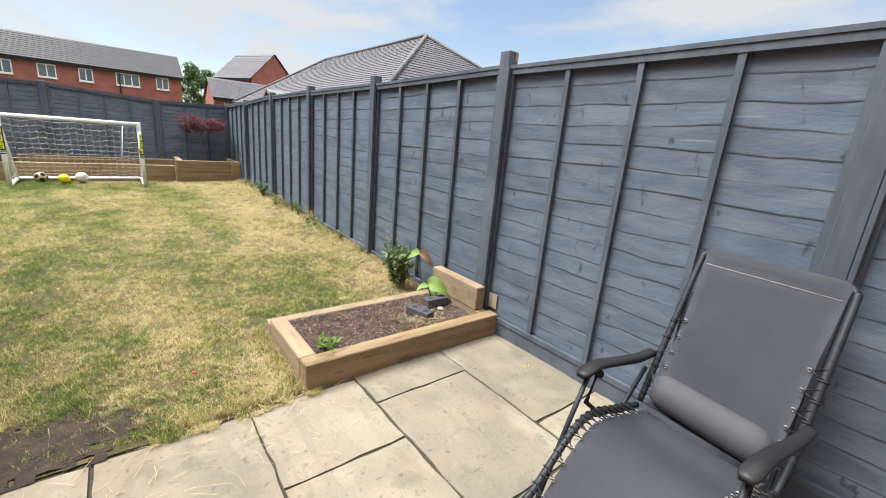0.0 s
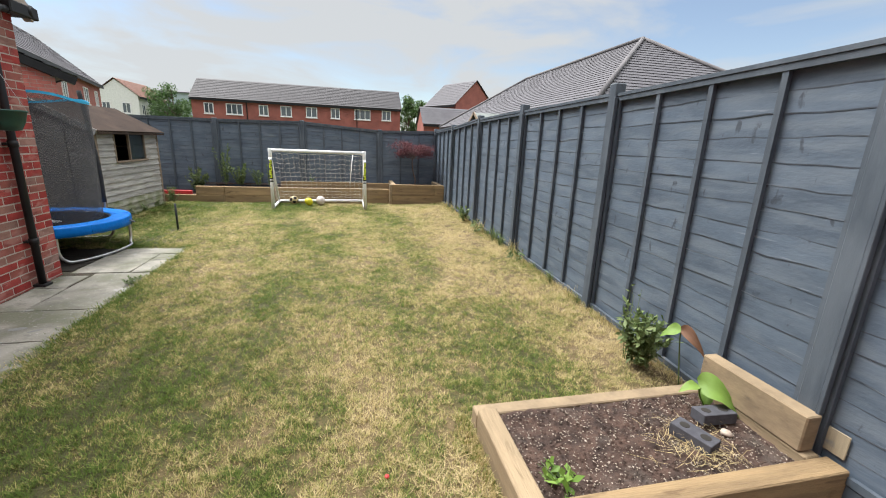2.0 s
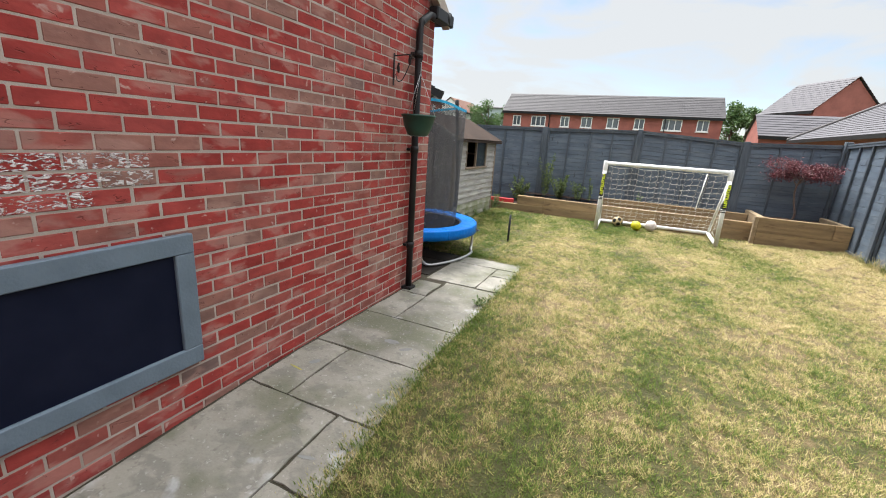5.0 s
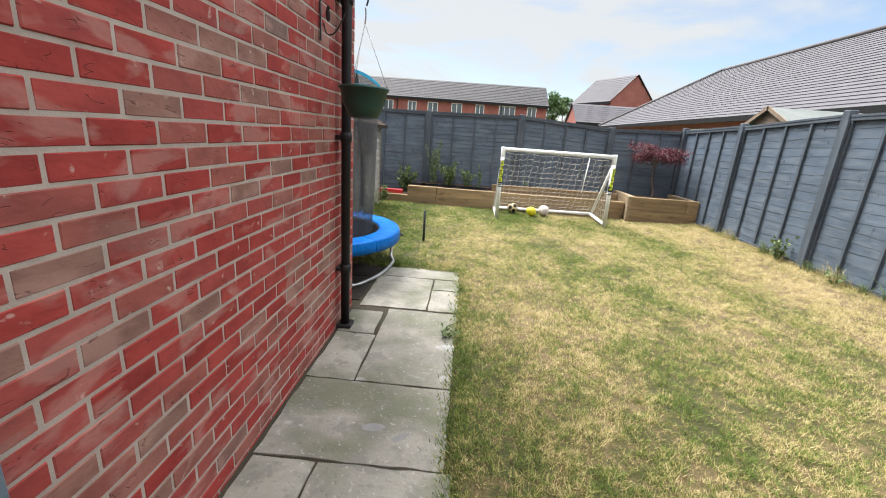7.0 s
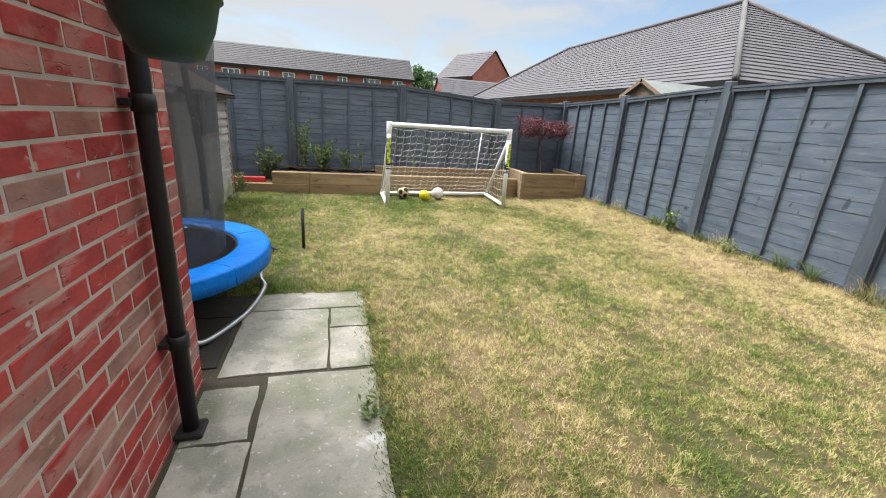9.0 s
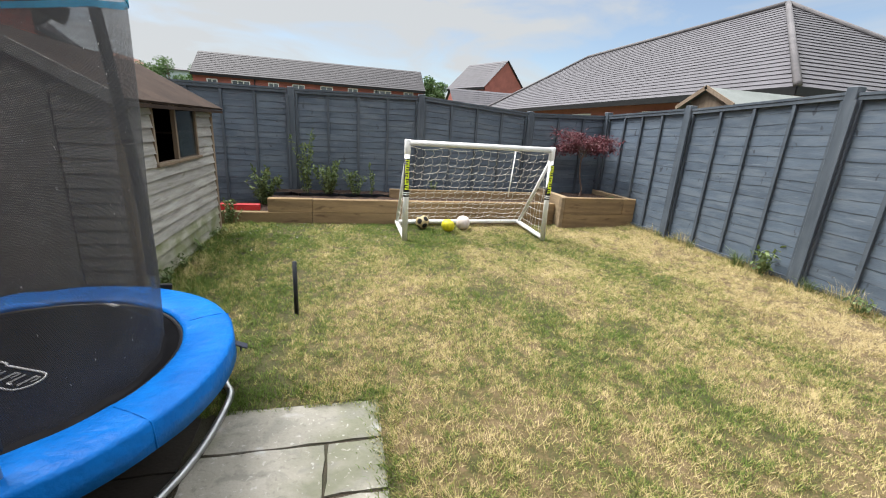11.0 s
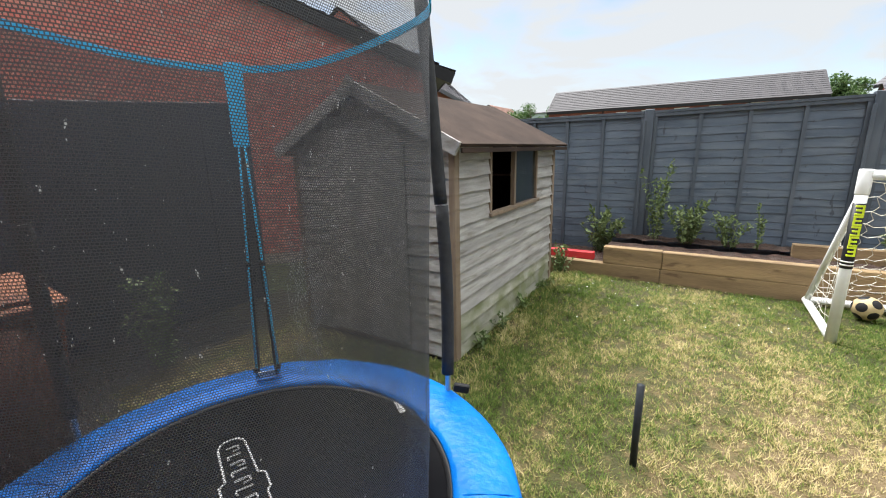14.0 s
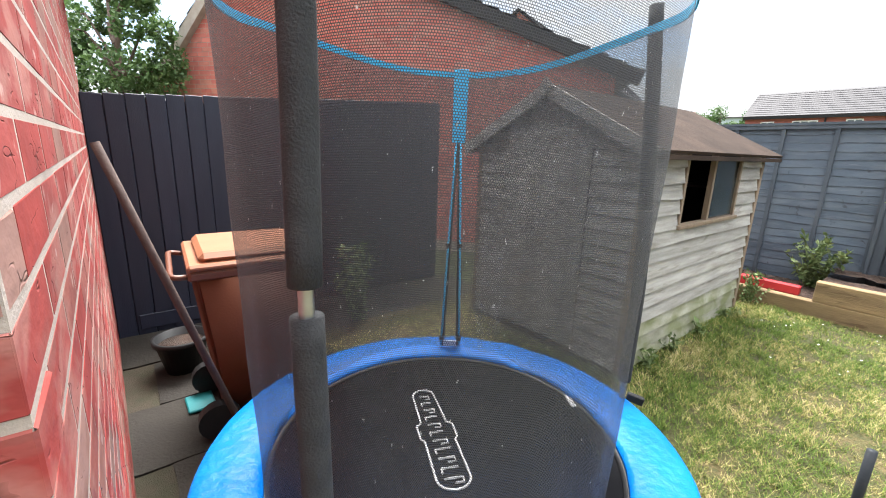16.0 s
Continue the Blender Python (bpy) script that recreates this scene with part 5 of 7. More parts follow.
tube("post", [(GX0, GY, rz_at(GX0) - 0.01), (GX0, GY, GZ)], 0.034, M_WHITE, goal, 16)
tube("post", [(GX1 + 0.02, GY, rz_at(GX1) - 0.01), (GX1, GY, GZ)], 0.034, M_WHITE, goal, 16)
tube("crossbar", [(GX0, GY, GZ), (GX1, GY, GZ)], 0.034, M_WHITE, goal, 16)
for x in (GX0, GX1):
    lathe("corner_joint", [(0.037, -0.13), (0.039, -0.125), (0.039, 0.03), (0.034, 0.039)], M_WHITE, goal, (x, GY, GZ), 16)
    z = rz_at(x) + 0.033
    tube("base_bar", [(x, GY, z), (x, GB, z + 0.03)], 0.030, M_WHITE, goal, 12)
    tube("stanchion", [(x, GY + 0.02, GZ - 0.14), (x, GB - 0.06, z + 0.06)], 0.024, M_WHITE, goal, 12)
    # black band with a yellow mark of plain bars
    zb0, zb1 = 0.62, 1.08
    lathe("band", [(0.0355, zb0), (0.0358, zb0 + 0.002), (0.0358, zb1)], M_BLACK, goal, (x + (0.01 if x > 0 else 0), GY, 0), 20, label="black band")
    for i in range(5):
        zc = zb0 + 0.125 + i * 0.072
        for dz, w in ((0.028, 0.024), (0.0, 0.018), (-0.028, 0.024)):
            bm = bmesh.new()
            add_box(bm, (-w, -0.0385, zc + dz - 0.0065), (w, -0.0345 + 0.004, zc + dz + 0.0065), 0.001)
            bmesh.ops.translate(bm, vec=(x + (0.01 if x > 0 else 0), GY, 0), verts=bm.verts)
            part("yellow_bar", bm, M_YELLOW, goal)
        bm = bmesh.new()
        add_box(bm, (-0.024 if i % 2 else 0.012, -0.0383, zc - 0.027), (-0.013 if i % 2 else 0.023, -0.031, zc + 0.027), 0.001)
        bmesh.ops.translate(bm, vec=(x + (0.01 if x > 0 else 0), GY, 0), verts=bm.verts)
        part("yellow_bar", bm, M_YELLOW, goal)
    for dz in (0.02, 0.045):
        lathe("white_ring", [(0.0362, zb0 + dz), (0.0362, zb0 + dz + 0.010)], M_WHITE, goal, (x + (0.01 if x > 0 else 0), GY, 0), 20)
tube("back_bar", [(GX0, GB, rz_at(GX0) + 0.063), (GX1, GB, rz_at(GX1) + 0.063)], 0.030, M_WHITE, goal, 12)
tube("thin_rod", [(0.13, 10.83, 1.20), (0.06, 10.78, 0.55)], 0.009, M_WHITE, goal, 8)


def net_point(u, v):
    """u across, v from the crossbar to the back bar; it sags and bellies."""
    x = GX0 + (GX1 - GX0) * u
    y = GY + 0.03 + (GB - GY - 0.05) * (v ** 1.15)
    z = GZ - 0.04 + (rz_at(x) + 0.08 - GZ + 0.04) * v
    sag = math.sin(math.pi * min(1, v * 1.0)) * 0.06
    scall = 0.035 * abs(math.sin(u * math.pi * 4)) * (1 - v) ** 2
    wob = 0.018 * noise.noise(Vector((u * 9, v * 7, 3)))
    return Vector((x + 0.02 * noise.noise(Vector((u * 6, v * 8, 1))) * math.sin(math.pi * v), y + wob + 0.5 * sag, z - sag - scall + wob))


bm = bmesh.new()
NU, NV = 18, 12
for i in range(NU + 1):
    add_tube(bm, [net_point((i + (0.5 if j % 2 else 0.0) * 0.55) / NU if 0 < i < NU else i / NU, j / (2 * NV)) for j in range(2 * NV + 1)], 0.0026, 3)
for j in range(NV + 1):
    add_tube(bm, [net_point(i / (2 * NU), (j + 0.10 * (1 if i % 2 else -1) * (0 < j < NV)) / NV) for i in range(2 * NU + 1)], 0.0026, 3)
part("back_net", bm, M_CORD, goal, "white cord net")
for x in (GX0, GX1):
    bm = bmesh.new()
    for i in range(1, 8):
        f = i / 8
        y = GY + 0.03 + (GB - GY - 0.06) * f
        top = GZ - 0.06 - (GZ - 0.16) * (f ** 0.87)
        add_tube(bm, [(x + 0.012 * math.sin(k * 1.3 + i), y + 0.01 * math.sin(k * 2.1), rz_at(x) + 0.05 + (top - rz_at(x) - 0.05) * k / 8) for k in range(9)], 0.0025, 3)
    for j in range(1, 10):
        f = j / 10
        z = rz_at(x) + 0.05 + (GZ - 0.15) * f
        reach = (GB - GY - 0.06) * (1 - f) ** 1.05
        add_tube(bm, [(x + 0.012 * math.sin(k * 1.7 + j), GY + 0.02 + reach * k / 6, z - 0.02 * math.sin(math.pi * k / 6)) for k in range(7)], 0.0025, 3)
    part("side_net", bm, M_CORD, goal, "white cord net")


def ball(at, r, material, label, squash=1.0, patches=None):
    bm = bmesh.new()
    bmesh.ops.create_icosphere(bm, subdivisions=4, radius=r)
    base = bmesh.new()
    bmesh.ops.create_icosphere(base, subdivisions=1, radius=1)
    cs = [v.co.normalized() for v in base.verts]
    base.free()
    cs = cs[:12]
    for v in bm.verts:
        d = v.co.normalized()
        ds = sorted((d.angle(c) for c in cs))
        if ds[1] - ds[0] < 0.06:
            v.co *= 0.975
        v.co.z *= squash
    ob = thing("football", label, "ball", "footballs", at=at)
    part("shell", bm, material, ob, smooth=True)
    if patches:
        for c in cs:
            bm = bmesh.new()
            q = c.to_track_quat("Z", "Y").to_matrix().to_4x4()
            rings = []
            for rad in (0.0, 0.15, 0.28, 0.40):
                rings.append([bm.verts.new((q @ Vector((math.sin(rad) * math.cos(a), math.sin(rad) * math.sin(a), math.cos(rad)))) * (r * 1.012)) for a in (2 * math.pi * k / 15 for k in range(15))] if rad else [bm.verts.new((q @ Vector((0, 0, 1))) * r * 1.006)])
            for k in range(15):
                k2 = (k + 1) % 15
                bm.faces.new((rings[0][0], rings[1][k], rings[1][k2]))
                for ra, rb in zip(rings[1:], rings[2:]):
                    bm.faces.new((ra[k], rb[k], rb[k2], ra[k2]))
            part("patch", bm, patches, ob, "black patch")
    ob.rotation_euler = (0.4, 0.7, 1.1)
    return ob


BZ = lawn_z(-0.9, 10.75) + 0.012
ball((-1.19, 10.82, BZ + 0.098), 0.098, M_BALLC, "worn cream football with black patches on the lawn", patches=M_BLACK)
ball((-0.85, 10.66, BZ + 0.085), 0.098, M_BALLY, "slightly deflated yellow football on the lawn", squash=0.88)
ball((-0.60, 10.77, BZ + 0.102), 0.102, M_BALLW, "dirty white football on the lawn")

stake = thing("stake", "dark grey plastic stake standing in the lawn", "stake", at=(-2.63, 8.20, lawn_z(-2.63, 8.2)))
tube("rod", [(0.0, 0, -0.05), (0, 0, 0.42)], 0.016, M_TUBE, stake, 10)

# ---- trampoline ----
TC = Vector((-3.62, 6.975, 0))
TR = 0.86
tramp = thing("trampoline", "small round trampoline with blue pad and black safety net", "trampoline", at=(TC.x, TC.y, 0))
TZ = 0.44


def ring(name, prof, material, parent, seg=72, wob=0.0, label="", smooth=True):
    """A ring round the trampoline's axis from (radius, height) pairs."""
    bm = bmesh.new()
    rr = []
    for j in range(seg):
        a = 2 * math.pi * j / seg
        w = wob * noise.noise(Vector((math.cos(a) * 5, math.sin(a) * 5, 2)))
        rr.append([bm.verts.new(((r + w * 0.4) * math.cos(a), (r + w * 0.4) * math.sin(a), z + w * (i % 2))) for i, (r, z) in enumerate(prof)])
    for j in range(seg):
        a, b = rr[j], rr[(j + 1) % seg]
        for i in range(len(prof)):
            i2 = (i + 1) % len(prof)
            bm.faces.new((a[i], b[i], b[i2], a[i2]))
    bmesh.ops.recalc_face_normals(bm, faces=bm.faces)
    return part(name, bm, material, parent, label, smooth=smooth)


ring("rim", [(0.80 + 0.02 * math.cos(a), TZ - 0.045 + 0.02 * math.sin(a)) for a in (k * math.pi / 4 for k in range(8))], M_STEEL, tramp)
ring("pad", [(0.626, TZ - 0.014), (0.631, TZ + 0.000), (0.650, TZ + 0.009), (0.74, TZ + 0.014), (0.80, TZ + 0.012), (0.826, TZ + 0.009), (0.838, TZ + 0.003), (0.843, TZ - 0.006), (0.846, TZ - 0.05), (0.848, TZ - 0.105), (0.844, TZ - 0.105), (0.838, TZ - 0.02), (0.70, TZ - 0.016)], M_PAD, tramp, 120, 0.012, "glossy blue vinyl pad")
for k in range(6):
    a = radians(-46 + 60 * k + 14)
    bm = bmesh.new()
    pts = [(0.66, TZ + 0.008), (0.72, TZ + 0.015), (0.80, TZ + 0.014), (0.842, TZ + 0.003), (0.850, TZ - 0.10)]
    add_tube(bm, [(r * math.cos(a), r * math.sin(a), z) for r, z in pts], 0.0035, 6)
    part("pad_seam", bm, M_PAD, tramp, smooth=True)
lathe("jumping_mat", [(0.001, TZ - 0.034), (0.3, TZ - 0.032), (0.60, TZ - 0.022), (0.642, TZ - 0.016), (0.642, TZ - 0.021), (0.3, TZ - 0.038)], M_MATT, tramp, (0, 0, 0), 64, "black woven jumping mat")
ring("mat_edge", [(0.612, TZ - 0.014), (0.645, TZ - 0.008), (0.645, TZ - 0.016), (0.612, TZ - 0.021)], M_BLACK, tramp)

# printed mark: a rounded outline with plain bars where the letters stand
mk0, mk1 = Vector((-0.32, 0.115)), Vector((0.17, -0.095))
mc, mu = (mk0 + mk1) / 2, (mk1 - mk0).normalized()
mv = Vector((-mu.y, mu.x))
ml = (mk1 - mk0).length / 2 + 0.02


def mpt(u, w, z=TZ - 0.0265):
    q = mc + mu * u + mv * w
    return Vector((q.x, q.y, z))


outline = []
hw = 0.052
for k in range(9):
    a = math.pi / 2 + math.pi * k / 8
    outline.append(mpt(-ml + 0.045 + math.cos(a) * 0.045, math.sin(a) * hw * 0.9))
outline += [mpt(-0.06, -hw * 0.95), mpt(-0.045, -hw * 1.35), mpt(0.03, -hw * 1.35), mpt(0.045, -hw * 1.1)]
for k in range(9):
    a = -math.pi / 2 + math.pi * k / 8
    outline.append(mpt(ml - 0.05 + math.cos(a) * 0.05, math.sin(a) * hw * 1.15))
outline += [mpt(0.055, hw * 1.15), mpt(0.04, hw * 1.4), mpt(-0.035, hw * 1.4), mpt(-0.05, hw)]
tube("printed_outline", outline, 0.0045, M_PRINT, tramp, 5, closed=True, label="white printed outline")
for i in range(11):
    u = -ml + 0.05 + i * (2 * ml - 0.1) / 10
    big = 0.020 + 0.012 * (i / 10)
    bm = bmesh.new()
    add_tube(bm, [mpt(u, -big), mpt(u, big)], 0.0045, 4)
    if i % 2 == 0:
        add_tube(bm, [mpt(u, big), mpt(u + 0.022, big), mpt(u + 0.022, 0)], 0.004, 4)
    else:
        add_tube(bm, [mpt(u, -big), mpt(u + 0.022, -big)], 0.004, 4)
    part("printed_bar", bm, M_PRINT, tramp, "white printed bar")
bm = bmesh.new()
add_box(bm, (-0.045, -0.012, 0), (0.045, 0.012, 0.0015))
part("mat_label", bm, M_PRINT, tramp, "pale sewn label").matrix_local = pose(0.12, 0.60, TZ - 0.012, 0, 0, -35)

bm = bmesh.new()
add_box(bm, (-0.03, -0.022, -0.006), (0.045, 0.022, 0.004), 0.003, pose(0.858 * math.cos(0.20), 0.858 * math.sin(0.20), TZ - 0.055, 0, 28, 11.5))
add_box(bm, (0.005, -0.018, -0.035), (0.014, 0.018, 0.0), 0.003, pose(0.858 * math.cos(0.20), 0.858 * math.sin(0.20), TZ - 0.055, 0, 0, 11.5))
part("pad_flap", bm, M_NAVY, tramp, "dark blue tie flap")

POLES = []
for ang, rad, lean in ((-57.0, 0.757, (-0.01, 0.0)), (72.0, 0.82, (-0.10, 0.03)), (-168.0, 0.85, (0.0, 0.02))):
    a = radians(ang)
    b = Vector((rad * math.cos(a), rad * math.sin(a), 0))
    top = Vector((b.x + lean[0], b.y + lean[1], 2.03))
    POLES.append((a, b, top))
    low = smooth_path([b + Vector((0, 0, TZ - 0.1)), b * 1.01 + Vector((0, 0, 0.9)), b * 1.015 + Vector((lean[0] * 0.25, lean[1] * 0.25, 1.225 if ang == -57.0 else 1.268))])
    upp = smooth_path([b * 1.015 + Vector((lean[0] * 0.3, lean[1] * 0.3, 1.275)), b * 1.0 + Vector((lean[0] * 0.6, lean[1] * 0.6, 1.7)), top])
    whole = smooth_path([b + Vector((0, 0, 0.2)), b * 1.01 + Vector((0, 0, 0.9)), b * 1.015 + Vector((lean[0] * 0.27, lean[1] * 0.27, 1.31)), b + Vector((lean[0] * 0.6, lean[1] * 0.6, 1.7)), top])
    pole = tube("net_pole", whole, 0.0125, M_STEEL, tramp, 12, label="steel net pole")
    tube("foam_sleeve", low[2:], 0.0265, M_FOAM, pole, 16, label="black foam sleeve")
    tube("foam_sleeve", upp, 0.0265, M_FOAM, pole, 16, label="black foam sleeve")
    bm = bmesh.new()
    add_box(bm, (-0.022, -0.005, -0.01), (0.05, 0.02, 0.028), 0.004)
    c = b * (0.85 / rad)
    bmesh.ops.transform(bm, matrix=pose(c.x * 1.04, c.y * 1.04, TZ - 0.02, 0, 12, ang - 40), verts=bm.verts)
    part("pad_tie", bm, M_BLACK, tramp, "dark blue tie")
    # bent leg of tube between neighbours
for k in range(3):
    a0, a1 = radians(-55 + 120 * k), radians(29 + 120 * k)
    r0 = 0.81
    P = lambda a, r, z: Vector((r * math.cos(a), r * math.sin(a), z))
    am = (a0 + a1) / 2
    pts = [P(a0, r0, TZ - 0.05), P(a0, r0 * 1.0, 0.16), P(a0 + 0.06, r0 * 0.98, 0.06), P(a0 + 0.2, r0 * 0.96, 0.027), P(am, r0 * 0.90, 0.022), P(a1 - 0.2, r0 * 0.98, 0.027), P(a1 - 0.06, r0 * 0.98, 0.06), P(a1, r0, 0.16), P(a1, r0, TZ - 0.05)]
    tube("leg", smooth_path(pts, 5), 0.0175, M_STEEL, tramp, 12, label="bent galvanised leg tube")


NOX, NOY = -0.025, -0.03                # the net hangs a little off centre


def net_radius(a, w):
    """Radius of the net at angle a and share w of its height: drawn out to the poles at the top."""
    pull = 0.5 + 0.5 * math.cos(3 * (a - radians(-46)))
    d = (math.degrees(a) - 140.0 + 180.0) % 360.0 - 180.0
    slack = math.exp(-0.5 * (d / 36.0) ** 2)        # the entrance side hangs further out
    return 0.585 + 0.13 * slack + (0.040 + 0.06 * pull ** 2 + 0.08 * slack) * w ** 0.9 + 0.006 * math.sin(a * 17) * (1 - w)


def net_top(a):
    return 1.835 + 0.06 * (0.5 + 0.5 * math.cos(3 * (a - radians(-46)))) ** 1.5


def build_net():
    seg, rows = 120, 24
    me = bpy.data.meshes.new("safety_net")
    V, F, uv = [], [], []
    for j in range(seg + 1):
        a = 2 * math.pi * j / seg
        for i in range(rows + 1):
            w = i / rows
            r = net_radius(a, w) + 0.008 * noise.noise(Vector((math.cos(a) * 4, math.sin(a) * 4, w * 5)))
            z = TZ - 0.005 + (net_top(a) - TZ) * w
            V.append((r * math.cos(a) + NOX, r * math.sin(a) + NOY, z))
    for j in range(seg):
        for i in range(rows):
            k = j * (rows + 1) + i
            F.append((k, k + rows + 1, k + rows + 2, k + 1))
    me.from_pydata(V, [], F)
    lay = me.uv_layers.new(name="UVMap")
    for lp in me.loops:
        j, i = divmod(lp.vertex_index, rows + 1)
        lay.data[lp.index].uv = (j / seg * 4.8, i / rows * 1.45)
    for p in me.polygons:
        p.use_smooth = True
    me.materials.append(M_NET)
    ob = new("safety_net", me)
    ob.parent = tramp
    return tagged(ob, "fine black see-through safety mesh")


build_net()
# blue band round the net's upper edge
bm = bmesh.new()
seg = 120
rr = []
for j in range(seg):
    a = 2 * math.pi * j / seg
    z = net_top(a)
    rr.append([bm.verts.new(((net_radius(a, 1) + o) * math.cos(a) + NOX, (net_radius(a, 1) + o) * math.sin(a) + NOY, z + dz)) for o, dz in ((0.003, -0.008), (0.003, 0.020), (-0.001, 0.020), (-0.001, -0.008))])
for j in range(seg):
    a, b = rr[j], rr[(j + 1) % seg]
    for i in range(4):
        bm.faces.new((a[i], b[i], b[(i + 1) % 4], a[(i + 1) % 4]))
part("top_band", bm, M_BAND, tramp, "blue webbing band")
# entrance strap and zip
ae = radians(137)


def on_net(a, z, off=0.0):
    w = (z - TZ) / (net_top(a) - TZ)
    r = net_radius(a, w) + off
    return Vector((r * math.cos(a) + NOX, r * math.sin(a) + NOY, z))


bm = bmesh.new()
q = [on_net(ae - 0.045, 1.86, -0.006), on_net(ae + 0.045, 1.86, -0.006), on_net(ae + 0.04, 1.52, -0.006), on_net(ae - 0.04, 1.52, -0.006)]
up, dn = [bm.verts.new(p) for p in q], [bm.verts.new(p * 1.004) for p in q]
bm.faces.new(up)
bm.faces.new(dn[::-1])
for i in range(4):
    bm.faces.new((up[i], dn[i], dn[(i + 1) % 4], up[(i + 1) % 4]))
part("entrance_flap", bm, M_BAND, tramp, "blue webbing flap")
for s in (-1, 1):
    tube("entrance_edge", [on_net(ae + s * (0.012 + 0.055 * t), 1.52 - t * 1.06, -0.008) for t in (0, 0.25, 0.5, 0.75, 1.0)], 0.0065, M_BAND, tramp, 6, label="blue entrance binding")
    tube("entrance_zip", [on_net(ae + s * (0.004 + 0.048 * t), 1.52 - t * 1.06, -0.010) for t in (0, 0.5, 1.0)], 0.006, M_BLACK, tramp, 6)
    for z in (1.0, 0.50):
        c = on_net(ae + s * (0.012 + 0.055 * (1.52 - z) / 1.06), z, -0.012)
        bm = bmesh.new()
        add_box(bm, (-0.014, -0.008, -0.012), (0.014, 0.008, 0.012), 0.003, pose(*c, 0, 0, math.degrees(ae) + 90))
        part("buckle", bm, M_BLACK, tramp)
V, F = [], []
for _ in range(380):                                # pale specks of dirt caught in the mesh
    a, z = rng.uniform(0, 6.28), rng.uniform(0.5, 1.75)
    p = on_net(a, z, -0.003)
    t = Vector((-math.sin(a), math.cos(a), 0))
    w, h = rng.uniform(0.0008, 0.0022), rng.uniform(0.001, 0.009)
    k = len(V)
    q = t * w + Vector((0, 0, rng.uniform(-0.5, 0.5) * h))
    V += [tuple(p - q), tuple(p + q), tuple(p + q + Vector((0, 0, h))), tuple(p - q + Vector((0, 0, h)))]
    F += [(k, k + 1, k + 2, k + 3)]
tagged(raw_mesh("dirt_specks", V, F, M_PRINT, tramp), "pale specks of dirt", kind="stuff")
bm = bmesh.new()
for i in range(44):
    a = radians(122 + rng.uniform(-6, 4))
    z0 = rng.uniform(0.70, 1.22)
    add_tube(bm, [on_net(a + rng.uniform(-0.04, 0.04), z0 - 0.05 * k + rng.uniform(-0.01, 0.01), 0.006) for k in range(6)], 0.0013, 3)
part("cobweb", bm, M_PRINT, tramp, "wisps of pale cobweb")
bm = bmesh.new()
add_box(bm, (-0.035, -0.002, -0.028), (0.035, 0.002, 0.028), 0.001, pose(*on_net(ae, 0.482, -0.035), -35, 0, math.degrees(ae) + 90))
part("paper_tag", bm, M_WHITE, tramp, "white paper tag")
# ---- shed ----
shed = thing("playhouse", "weathered grey wooden playhouse shed with felt roof", "shed")
SX0, SX1, SY0, SY1, SZ0, SZ1 = -5.27, -3.83, 8.65, 10.82, 0.06, 1.53
APX, APZ = -4.55, 1.90
nb = 14
bh = (SZ1 - SZ0) / nb


def clap(name, x0, y0, x1, y1, z, out, h, parent, wood=None):
    """One feather-edged board from (x0, y0) to (x1, y1), leaning out by its thick lower edge."""
    bm = bmesh.new()
    o = Vector(out)
    rows = []
    seed = rng.uniform(0, 50)
    for i in range(9):
        t = i / 8
        p = Vector((x0 + (x1 - x0) * t, y0 + (y1 - y0) * t, 0))
        wv = 0.011 * noise.noise(Vector((t * 5, seed, 0)))
        rows.append([bm.verts.new(p + o * d + Vector((0, 0, zz))) for d, zz in ((0.025, z + wv - 0.008), (0.004, z + h + 0.004), (-0.004, z + h + 0.004), (0.006, z + wv - 0.008))])
    for a, b in zip(rows, rows[1:]):
        for j in range(4):
            bm.faces.new((a[j], b[j], b[(j + 1) % 4], a[(j + 1) % 4]))
    bm.faces.new(rows[0])
    bm.faces.new(rows[-1][::-1])
    bmesh.ops.recalc_face_normals(bm, faces=bm.faces)
    return part(name, bm, wood or M_SHEDWOOD, parent)


WYA, WYB, WZA = 9.17, 10.26, 1.02
for k in range(nb):
    z = SZ0 + k * bh
    if z + bh < WZA + 0.03:
        clap("board", SX1, SY0, SX1, SY1, z, (1, 0, 0), bh, shed, M_SHEDMOSS if k < 3 else None)
    else:
        clap("board", SX1, SY0, SX1, WYA, z, (1, 0, 0), bh, shed)
        clap("board", SX1, WYB, SX1, SY1, z, (1, 0, 0), bh, shed)
    clap("board", SX0, SY0, SX0, SY1, z, (-1, 0, 0), bh, shed)
    clap("board", SX0, SY1, SX1, SY1, z, (0, 1, 0), bh, shed)
    clap("board", -4.19, SY0, SX1, SY0, z, (0, -1, 0), bh, shed)
    clap("board", SX0, SY0, -4.95, SY0, z, (0, -1, 0), bh, shed)
k = 0
while SZ1 + k * bh < APZ - 0.03:
    z = SZ1 + k * bh
    half = (APX - SX0) * max(0.04, (APZ - z - bh * 0.6) / (APZ - SZ1))
    for y, o in ((SY0, -1), (SY1, 1)):
        clap("board", APX - half, y, APX + half, y, z, (0, o, 0), bh, shed)
    k += 1
# near-black sheets stand in for the dimness behind the window
box("inner_lining", (SX0 + 0.02, SY0 + 0.02, SZ0), (SX0 + 0.03, SY1 - 0.02, SZ1), M_INSIDE_SHADE, shed, 0)
box("inner_lining", (SX0 + 0.03, SY1 - 0.03, SZ0), (SX1 - 0.02, SY1 - 0.02, SZ1), M_INSIDE_SHADE, shed, 0)
